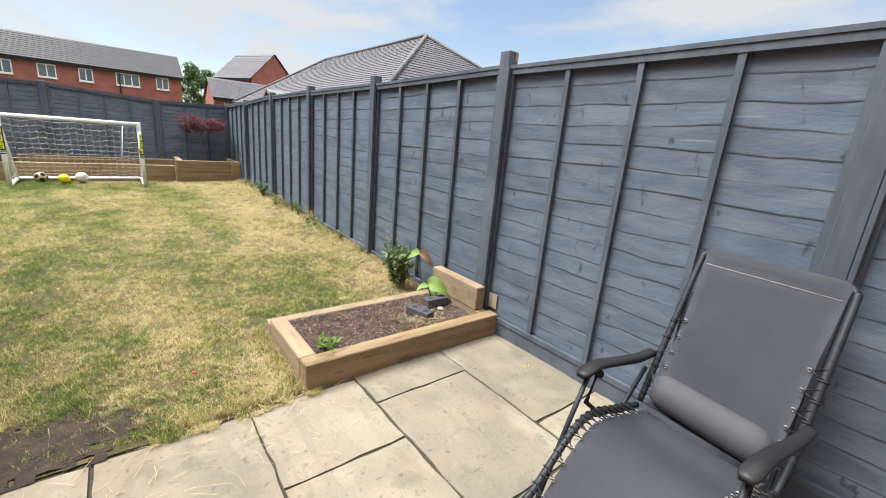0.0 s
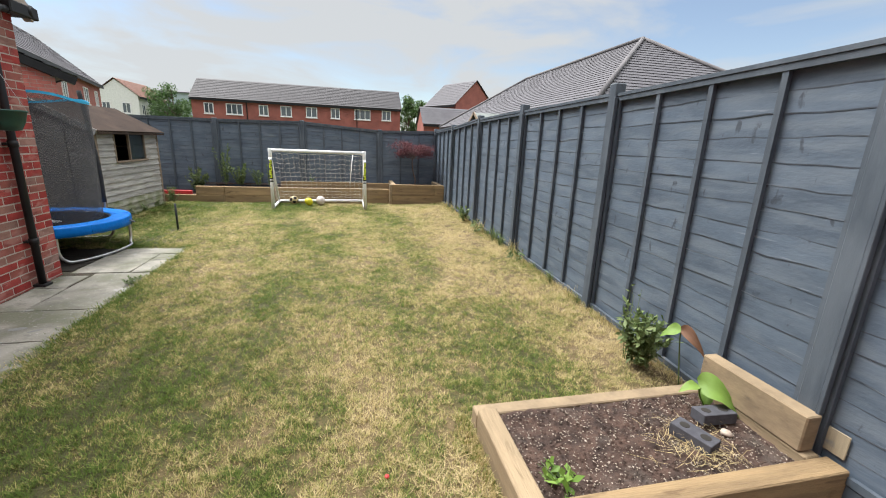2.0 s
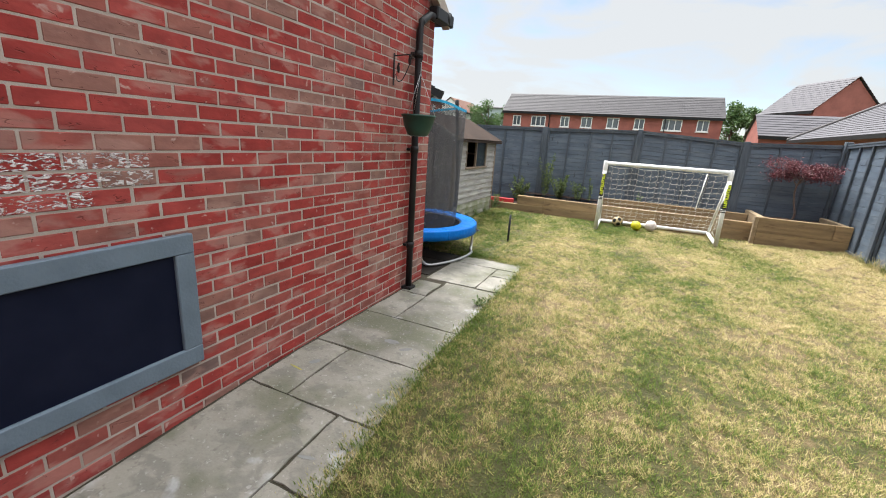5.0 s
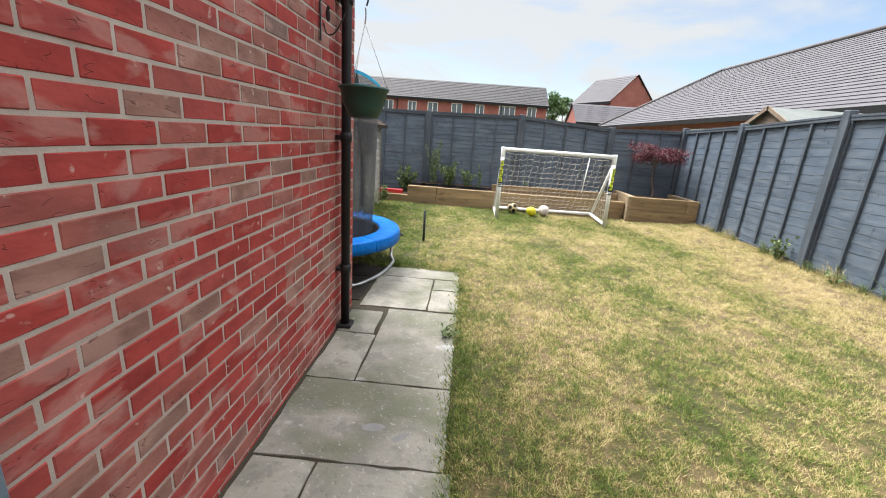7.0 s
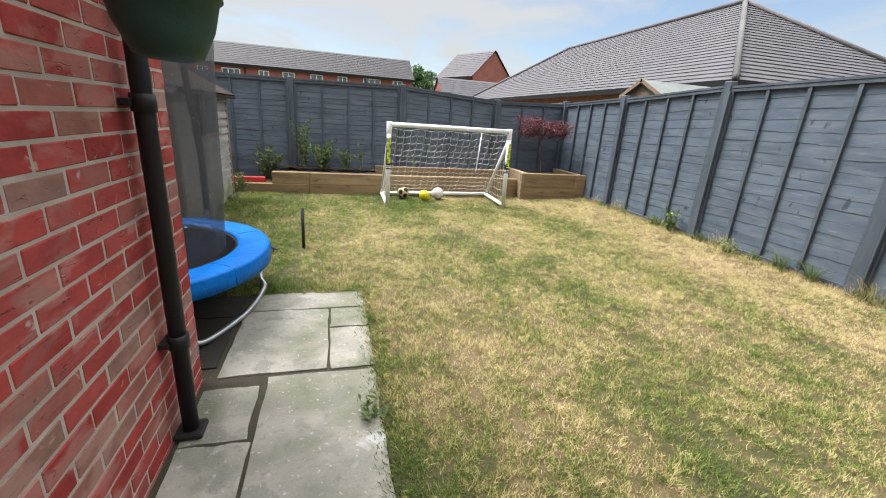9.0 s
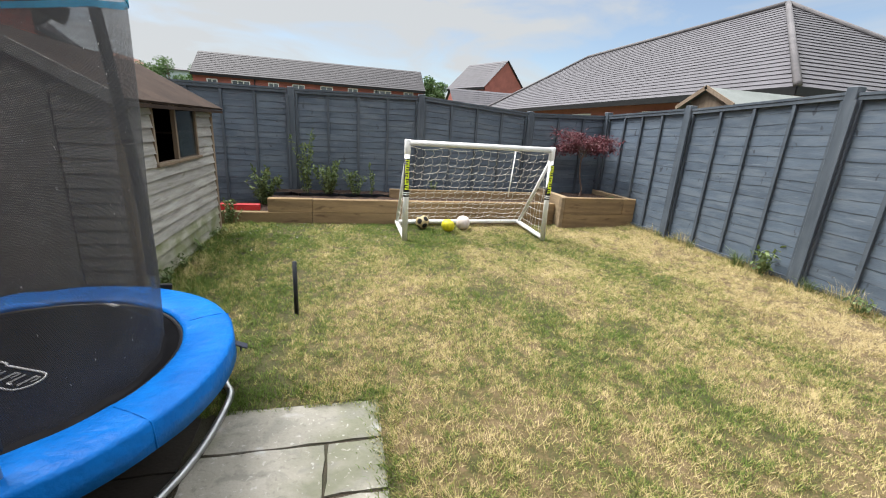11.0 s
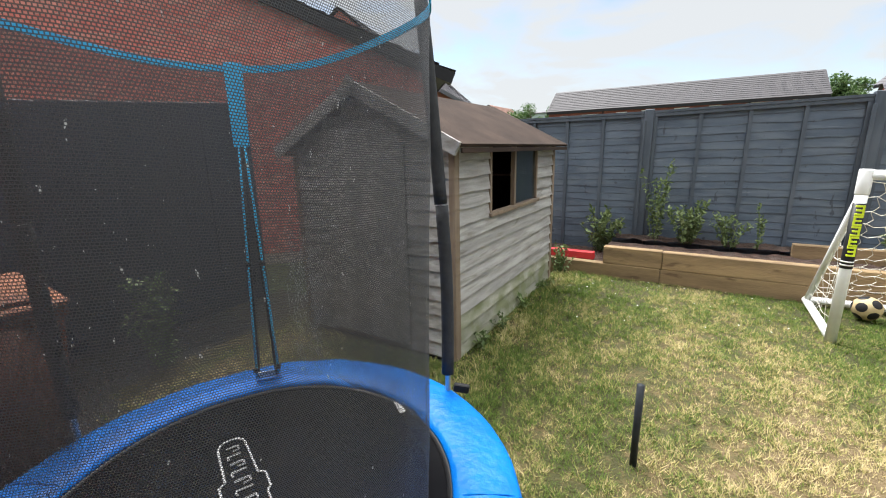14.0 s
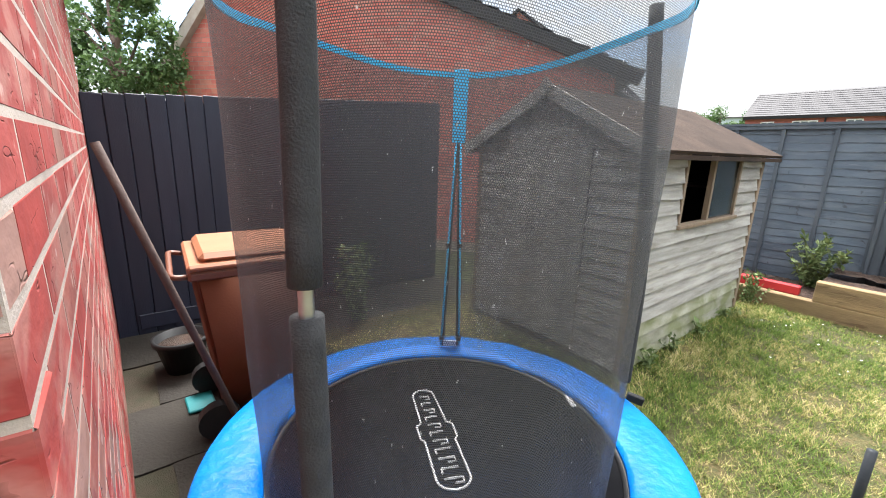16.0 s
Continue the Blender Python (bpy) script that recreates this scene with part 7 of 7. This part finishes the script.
tube("stem", smooth_path([(0, 0, -0.01), (-0.04, 0.02, 0.07), tuple(crown_c)]), 0.005, M_LEAFB, big, 6)
dock = thing("dying_leaf", "tall stem with browning broad leaves by the fence", "plant", at=(2.28, 3.10, 0.05))
tube("stem", smooth_path([(0, 0, -0.05), (-0.02, 0.04, 0.25), (-0.05, 0.02, 0.36)]), 0.005, M_LEAF, dock, 5)
V, F = [], []
broad_leaf(V, F, Vector((-0.05, 0.02, 0.36)), Vector((0.45, -0.5, 0.1)), Vector((-0.75, -0.4, 0.4)).normalized(), 0.17, 0.05, 1.1)
raw_mesh("brown_leaf", V, F, M_DRYLEAF, dock, smooth=True)
V, F = [], []
broad_leaf(V, F, Vector((-0.05, 0.02, 0.36)), Vector((-0.5, 0.4, 0.05)), Vector((-0.4, -0.5, 0.75)).normalized(), 0.12, 0.045, 0.7)
raw_mesh("green_leaf", V, F, M_LEAFB, dock, smooth=True)

V, F = [], []
for _ in range(45):
    x, y = rng.uniform(-3.7, -1.6), 11.1 - abs(rng.gauss(0, 0.6))
    if x < -3.55 and y < 10.8:
        continue
    z, r = lawn_z(x, y) + rng.uniform(0.015, 0.035), rng.uniform(0.004, 0.008)
    k = len(V)
    V += [(x, y, z + 0.003)] + [(x + r * math.cos(t), y + r * math.sin(t), z + 0.004 * rng.random()) for t in (2 * math.pi * j / 7 for j in range(7))]
    F += [(k, k + 1 + j, k + 1 + (j + 1) % 7) for j in range(7)]
tagged(raw_mesh("daisies", V, F, M_WHITE), "scattered small white daisies in the grass", "flower", kind="stuff")

# Japanese maple in the corner bed
maple = thing("maple_tree", "small red-leaved maple with a thin crooked trunk", "tree", at=(1.66, 11.5, 0.44))
bm = bmesh.new()
trunk = smooth_path([(0, 0, 0), (0.03, 0, 0.15), (-0.02, 0.02, 0.35), (-0.06, 0, 0.60), (-0.02, 0, 0.78)], 5)
add_tube(bm, trunk, 0.018, 8, 0.012)
V, F = [], []
for i in range(26):
    a = rng.uniform(0, 6.28)
    L = rng.uniform(0.25, 0.62)
    b0 = trunk[-1 - rng.randrange(0, 5)]
    e = b0 + Vector((math.cos(a) * L, math.sin(a) * L * 0.75, rng.uniform(0.10, 0.38) - 0.12 * L))
    mid = b0.lerp(e, 0.5) + Vector((0, 0, 0.12))
    pts = smooth_path([b0, mid, e], 5)
    add_tube(bm, pts, 0.006, 5, 0.002)
    if i % 6 == 0:
        add_tube(bm, [e, e + Vector((rng.uniform(-.05, .12), rng.uniform(-.1, .1), 0.16))], 0.003, 4, 0.001)
    for p in pts[4:]:
        for _ in range(13):
            c = p + Vector((rng.gauss(0, 0.06), rng.gauss(0, 0.06), rng.gauss(-0.01, 0.04)))
            for _ in range(3):
                d = rdir(-0.4)
                leaf_verts(V, F, c, d, rdir(1.0), rng.uniform(0.03, 0.06), 0.006)
part("trunk", bm, M_BARK, maple, "grey-brown crooked trunk", smooth=True)
raw_mesh("crown", V, F, M_MAPLE, maple)
tagged(box("toy_tray", (-4.3, 11.24, 0.20), (-3.42, 11.32, 0.29), M_RED, None, 0.008), "red plastic strip lying in the low bed", "tray")


# ---- houses beyond ----
def tiled_plane(V, F, a, b, c, d, row=0.30, step=0.035, under=0.10):
    """Courses of roof tiles on the quad a-b (eave) to d-c (ridge): each course a sloping strip with a real lower lip."""
    a, b, c, d = (Vector(q) for q in (a, b, c, d))
    n = max(2, int(((d - a).length + (c - b).length) / 2 / row))
    nrm = (b - a).cross(d - a).normalized()
    if nrm.z < 0:
        nrm = -nrm
    k = len(V)
    for i in range(n):
        f0 = i / n
        fu = f0 + under / n * (i > 0)
        ft = f0 - 0.08 / n * (i > 0)
        V += [tuple(q) for q in (a.lerp(d, fu), b.lerp(c, fu), a.lerp(d, ft) + nrm * step, b.lerp(c, ft) + nrm * step)]
    V += [tuple(d), tuple(c)]
    for i in range(n):
        j = k + 4 * i
        F += [(j, j + 1, j + 3, j + 2), (j + 2, j + 3, j + 5, j + 4)]


def house_window(parent, m, x, z0, w, h, lights=2):
    """A white framed window on the plane y = 0 of m, proud of the wall."""
    fr = bmesh.new()
    t = 0.07
    loops = [[fr.verts.new(q) for q in ((x + o, y, z0 + o), (x + w - o, y, z0 + o), (x + w - o, y, z0 + h - o), (x + o, y, z0 + h - o))] for o, y in ((0, 0.02), (0, -0.06), (t, -0.06), (t, 0.02))]
    for la, lb in zip(loops, loops[1:] + loops[:1]):
        for i in range(4):
            fr.faces.new((la[i], la[(i + 1) % 4], lb[(i + 1) % 4], lb[i]))
    bmesh.ops.recalc_face_normals(fr, faces=fr.faces)
    bmesh.ops.transform(fr, matrix=m, verts=fr.verts)
    wn_ = part("window", fr, M_UPVC, parent, "white framed window")
    for i in range(1, lights):
        u = x + (w - t) * i / lights
        box("mullion", (u, -0.055, z0 + t), (u + t, 0.018, z0 + h - t), M_UPVC, wn_, 0, m=m)
    for i in range(lights):
        u0, u1 = x + (w - t) * i / lights + t, x + (w - t) * (i + 1) / lights
        box("pane", (u0, -0.02, z0 + t), (u1, -0.01, z0 + h - t), M_PANE, wn_, 0, m=m)
    box("sill", (x - 0.05, -0.10, z0 - 0.08), (x + w + 0.05, 0.02, z0 - 0.005), M_UPVC, wn_, 0, m=m)


def gable_house(name, label, m, L, D, eave, ridge, wall, tile, windows=(), over=0.25, side_windows=(), row=0.30, category="house", ridge_f=0.5):
    """A house L long (its front on y = 0 of m, from x = 0 to L), D deep, with its ridge along x."""
    root = thing(name, label, category)
    bm = bmesh.new()
    rf = D * ridge_f
    v = [bm.verts.new(q) for q in ((0, 0, -0.2), (L, 0, -0.2), (L, D, -0.2), (0, D, -0.2), (0, 0, eave), (L, 0, eave), (L, D, eave), (0, D, eave), (0, rf, ridge - 0.08), (L, rf, ridge - 0.08))]
    for f in ((0, 1, 5, 4), (2, 3, 7, 6), (1, 2, 6, 9, 5), (3, 0, 4, 8, 7), (4, 5, 9, 8), (6, 7, 8, 9)):
        bm.faces.new([v[j] for j in f])
    bmesh.ops.recalc_face_normals(bm, faces=bm.faces)
    bmesh.ops.transform(bm, matrix=m, verts=bm.verts)
    part("wall", bm, wall, root)
    V, F = [], []
    sl = (ridge - eave) / rf
    sl2 = (ridge - eave) / (D - rf)
    tiled_plane(V, F, m @ Vector((-0.15, -over, eave - sl * over + 0.06)), m @ Vector((L + 0.15, -over, eave - sl * over + 0.06)), m @ Vector((L + 0.15, rf, ridge + 0.06)), m @ Vector((-0.15, rf, ridge + 0.06)), row)
    tiled_plane(V, F, m @ Vector((-0.15, D + over, eave - sl2 * over + 0.06)), m @ Vector((L + 0.15, D + over, eave - sl2 * over + 0.06)), m @ Vector((L + 0.15, rf, ridge + 0.06)), m @ Vector((-0.15, rf, ridge + 0.06)), row)
    raw_mesh("roof", V, F, tile, root)
    tagged(root.children[-1], "dark tiled roof")
    box("fascia", (-0.1, -over - 0.03, eave - sl * over - 0.16), (L + 0.1, -over + 0.02, eave - sl * over + 0.05), M_BLACK, root, 0, "dark gutter and fascia", m=m)
    for x, z0, w, h, k in windows:
        house_window(root, m, x, z0, w, h, k)
    for y, z0, w, h, k in side_windows:
        house_window(root, m @ pose(L, 0, 0, 0, 0, 90), y, z0, w, h, k)
    return root


TX = -14.9
WIN = [(-13.82, 0.85, 2), (-11.85, 1.5, 3), (-8.84, 0.88, 2), (-6.8, 1.05, 2), (-4.36, 1.1, 2), (-1.9, 0.9, 2), (0.5, 1.65, 3), (3.35, 0.95, 2)]
terrace = gable_house("terraced_houses", "long red brick terrace with dark tiled roof", pose(TX, 47, 0, 0, 0, 0.6), 20.2, 5.6, 4.95, 6.86, M_HBRICK, M_TILE_FAR,
                      [(x - TX, 3.42 + 0.012 * (x - TX), w, 1.0, k) for x, w, k in WIN] + [(x - TX, 0.9, w, 1.2, k) for x, w, k in WIN[::2]])
for x in (4.9, 15.6):
    box("downpipe", (x, -0.12, 0.0), (x + 0.08, -0.02, 4.9), M_BLACK, terrace, 0, m=pose(TX, 47, 0, 0, 0, 0.6))
gable_house("brick_house", "red brick house with steep tiled gable roof", pose(8.64, 50.4, 0, 0, 0, -65), 5.5, 5.5, 5.7, 8.2, M_HBRICK, M_TILE, (), side_windows=[(2.0, 4.0, 0.8, 1.0, 1)])
gable_house("garage", "low brick outbuilding with dark tiled roof", pose(6.6, 39.4, 0, 0, 0, 0), 6.0, 4.0, 3.3, 4.75, M_HBRICK, M_TILE)

# bungalow with a hipped roof
bung = thing("bungalow", "red brick bungalow with a large hipped tiled roof", "house")
BX0, BX1, BY0, BY1, BE, BR = 7.0, 17.0, 12.5, 34.3, 2.74, 6.05
bm = bmesh.new()
add_box(bm, (BX0 + 0.45, BY0 + 0.45, -0.2), (BX1 - 0.45, BY1 - 0.45, BE + 0.15))
part("wall", bm, M_HBRICK, bung)
V, F = [], []
A, B, Cc, D = (BX0, BY0, BE), (BX1, BY0, BE), (BX1, BY1, BE), (BX0, BY1, BE)
R0, R1 = (12.0, 17.5, BR), (12.0, 29.3, BR)
tiled_plane(V, F, D, A, R0, R1, 0.30, 0.024, 0.06)
tiled_plane(V, F, B, Cc, R1, R0, 0.30, 0.024, 0.06)
tiled_plane(V, F, A, B, R0, R0, 0.30, 0.024, 0.06)
tiled_plane(V, F, Cc, D, R1, R1, 0.30, 0.024, 0.06)
raw_mesh("roof", V, F, M_TILE, bung)
for a, b in ((A, R0), (B, R0), (Cc, R1), (D, R1), (R0, R1)):
    tube("ridge_tiles", [Vector(a) + Vector((0, 0, 0.05)), Vector(b) + Vector((0, 0, 0.05))], 0.085, M_RIDGE, bung, 8)
box("fascia", (BX0 - 0.02, BY0, BE - 0.16), (BX0 + 0.05, BY1, BE + 0.01), M_BLACK, bung, 0, "dark gutter and fascia")
box("fascia", (BX0, BY0 - 0.02, BE - 0.16), (BX1, BY0 + 0.05, BE + 0.01), M_BLACK, bung, 0)
box("soffit", (BX0 + 0.05, BY0 + 0.05, BE - 0.06), (BX1 - 0.05, BY1 - 0.05, BE - 0.02), M_BLACK, bung, 0)
for y in (17.0, 21.5, 26):
    house_window(bung, pose(BX0 + 0.45, y, 0, 0, 0, -90), -0.7, 1.35, 1.4, 1.05, 2)

# neighbour's small shed behind the long fence
nshed = thing("neighbour_shed", "wooden shed gable with pale grey-green felt roof", "shed")
bm = bmesh.new()
v = [bm.verts.new(q) for q in ((2.95, 10.12, -0.2), (2.95, 10.98, -0.2), (2.95, 10.98, 2.02), (2.95, 10.55, 2.24), (2.95, 10.12, 2.02), (4.9, 10.12, -0.2), (4.9, 10.98, -0.2), (4.9, 10.98, 2.02), (4.9, 10.55, 2.24), (4.9, 10.12, 2.02))]
for f in ((0, 1, 2, 3, 4), (9, 8, 7, 6, 5), (0, 4, 9, 5), (1, 6, 7, 2), (4, 3, 8, 9), (3, 2, 7, 8), (0, 5, 6, 1)):
    bm.faces.new([v[j] for j in f])
bmesh.ops.recalc_face_normals(bm, faces=bm.faces)
part("wall", bm, M_SHEDTRIM, nshed)
slab_between("roof", (2.88, 10.55, 2.265), (5.0, 10.55, 2.265), (5.0, 10.02, 2.005), (2.88, 10.02, 2.005), 0.03, M_FELTG, nshed)
slab_between("roof", (2.88, 10.55, 2.265), (5.0, 10.55, 2.265), (5.0, 11.08, 2.005), (2.88, 11.08, 2.005), 0.03, M_FELTG, nshed)
for e in (10.02, 11.08):
    slab_between("bargeboard", (2.86, 10.55, 2.29), (2.879, 10.55, 2.29), (2.879, e, 2.02), (2.86, e, 2.02), 0.06, M_SHEDTRIM, nshed)

# neighbour's house beyond the side passage
nh = thing("neighbour_house", "red brick house end with raked tile roof", "house")
P0, P1 = Vector((-12.0, 7.0, 0)), Vector((-6.0, 11.85, 0))
du = (P1 - P0).normalized()
dn = Vector((-du.y, du.x, 0))
LN = (P1 - P0).length
prof = [(0, 2.62), (2.1, 4.95), (LN, 2.66)]
bm = bmesh.new()
outl = [(0, -0.2), (LN, -0.2), (LN, 2.66), (2.1, 4.95), (0, 2.62)]
f0 = [bm.verts.new(P0 + du * u + Vector((0, 0, z))) for u, z in outl]
f1 = [bm.verts.new(P0 + du * u + Vector((0, 0, z)) + dn * 6) for u, z in outl]
bm.faces.new(f0)
bm.faces.new(f1[::-1])
for j in range(5):
    bm.faces.new((f0[j], f1[j], f1[(j + 1) % 5], f0[(j + 1) % 5]))
bmesh.ops.recalc_face_normals(bm, faces=bm.faces)
nwall = part("wall", bm, M_MORTAR, nh)
items = []
nm4 = Matrix.Translation(P0) @ Matrix.Rotation(math.atan2(du.y, du.x), 4, "Z")
V, F = [], []
for k in range(0, 66):
    z = 0.0375 + 0.075 * k
    u = -0.1125 if k % 2 else 0.0
    while u < LN:
        u0, u1 = max(0.0, u), min(LN, u + 0.215)
        um = (u0 + u1) / 2
        lim = (2.62 + 2.33 * um / 2.1 if um < 2.1 else 4.95 - 2.29 * (um - 2.1) / (LN - 2.1)) - 0.06
        if z + 0.033 < lim and u1 - u0 > 0.05:
            kk = len(V)
            V += [tuple(nm4 @ Vector(q)) for q in ((u0, -0.006, z - 0.0325), (u1, -0.006, z - 0.0325), (u1, -0.006, z + 0.0325), (u0, -0.006, z + 0.0325), (u0, 0.01, z - 0.0325), (u1, 0.01, z - 0.0325), (u1, 0.01, z + 0.0325), (u0, 0.01, z + 0.0325))]
            F += [tuple(kk + q for q in f) for f in ((0, 1, 2, 3), (0, 4, 5, 1), (3, 2, 6, 7), (0, 3, 7, 4), (1, 5, 6, 2))]
        u += 0.225
tagged(raw_mesh("brickwork", V, F, M_BRICK_N, nwall), kind="stuff")
V, F = [], []
for (ua, zaa), (ub, zbb) in ((prof[0], prof[1]), (prof[2], prof[1])):
    s = -0.35 if ua == 0 else 0.35
    k = (zbb - zaa) / abs(ub - ua)
    tiled_plane(V, F, P0 + du * (ua + s) - dn * 0.12 + Vector((0, 0, zaa - abs(s) * k + 0.08)), P0 + du * (ua + s) + dn * 6.1 + Vector((0, 0, zaa - abs(s) * k + 0.08)), P0 + du * ub + dn * 6.1 + Vector((0, 0, zbb + 0.08)), P0 + du * ub - dn * 0.12 + Vector((0, 0, zbb + 0.08)), 0.28, 0.03)
    a = P0 + du * (ua + s) + Vector((0, 0, zaa - abs(s) * k + 0.07))
    b = P0 + du * ub + Vector((0, 0, zbb + 0.07))
    slab_between("bargeboard", a - dn * 0.13, a + dn * 0.0, b + dn * 0.0, b - dn * 0.13, 0.16, M_BLACK if ua else M_MORTAR, nh, "dark bargeboard")
raw_mesh("roof", V, F, M_TILE, nh)

# houses to the far left
gable_house("brick_house", "red brick house with brown tiled roof", pose(-14.0, 23.0, 0, 0, 0, 107), 18.8, 7.0, 5.0, 8.0, M_HBRICK, M_TILE, [(2.5, 3.2, 1.0, 1.1, 2), (8.0, 3.2, 1.0, 1.1, 2), (13.2, 3.2, 1.2, 1.1, 2), (16.6, 3.2, 0.9, 1.1, 2)])
gable_house("white_house", "white rendered house gable with red-brown roof", pose(-24.9, 60, 0, 0, 0, 90), 8, 4.6, 5.6, 7.4, M_RENDER, M_TILE_RED, [(0.6, 3.4, 0.9, 1.2, 2)])
wh = bpy.data.objects["white_house"]
house_window(wh, pose(-29.5, 60, 0), 0.7, 3.5, 0.9, 1.2, 2)
house_window(wh, pose(-29.5, 60, 0), 2.8, 3.5, 0.9, 1.2, 2)
shed_far = thing("warehouse", "long pale grey-blue clad warehouse far off", "warehouse")
box("wall", (-75, 150, -0.2), (-30, 175, 13.4), M_CLAD, shed_far, 0)
slab_between("roof", (-76, 149.5, 13.5), (-29, 149.5, 13.5), (-29, 163, 15.0), (-76, 163, 15.0), 0.3, M_TILE, shed_far)
box("rear_house_wall", (-7.0, -2.6, -0.2), (6.0, -2.3, 5.2), M_HBRICK, None, 0)
tagged(bpy.data.objects["rear_house_wall"], "plain red brick rear wall of the house", "wall", kind="structure")
bpy.data.objects["rear_house_wall"].name = "wall_south"


# ---- trees ----
def tree(at, h, w, n, leaf, label, trunk_h=0.35):
    root = thing("tree", label, "tree", "background trees", at=at)
    bm = bmesh.new()
    add_tube(bm, [(0, 0, -0.2), (0.05, 0.02, h * 0.35), (-0.03, 0.05, h * 0.75)], 0.05 * w + 0.05, 7, 0.03)
    V, F = [], []
    cl = []
    for i in range(26):
        a = rng.uniform(0, 6.28)
        zz = rng.uniform(trunk_h, 0.97)
        rad = w * 0.5 * math.sin(math.pi * min(1, (zz - trunk_h * 0.6) / (1.08 - trunk_h * 0.6))) * rng.uniform(0.35, 1.0)
        c = Vector((math.cos(a) * rad, math.sin(a) * rad, zz * h))
        add_tube(bm, [(0, 0, max(0.1, zz * h - rad * 0.9)), c * 0.6 + Vector((0, 0, zz * h * 0.4)), c], 0.03 * w * 0.4 + 0.01, 4, 0.008)
        cl.append((c, w * rng.uniform(0.10, 0.22)))
    for _ in range(n):
        c, r = rng.choice(cl)
        p = c + rdir() * r * rng.uniform(0.3, 1.0) ** 0.5
        leaf_verts(V, F, p, rdir(-0.2), rdir(0.8), leaf * rng.uniform(0.6, 1.2), leaf * 0.32)
    part("trunk", bm, M_BARK, root)
    raw_mesh("crown", V, F, M_TREELEAF, root)
    return root


tree((-21.5, 61, 0), 7.0, 5.0, 5000, 0.24, "round green tree behind the houses")
tree((-18.0, 58, 0), 6.4, 3.8, 4000, 0.24, "round green tree behind the houses")
tree((-24.6, 64, 0), 6.6, 4.5, 4000, 0.24, "round green tree behind the houses")
tree((6.9, 52.5, 0), 6.6, 3.2, 4500, 0.22, "green tree beside the terrace")
tree((8.6, 55, 0), 6.5, 3.0, 3500, 0.22, "green tree beside the terrace")
tree((-11.8, 6.35, 0), 4.6, 1.9, 9000, 0.09, "leafy green tree behind the navy fence")
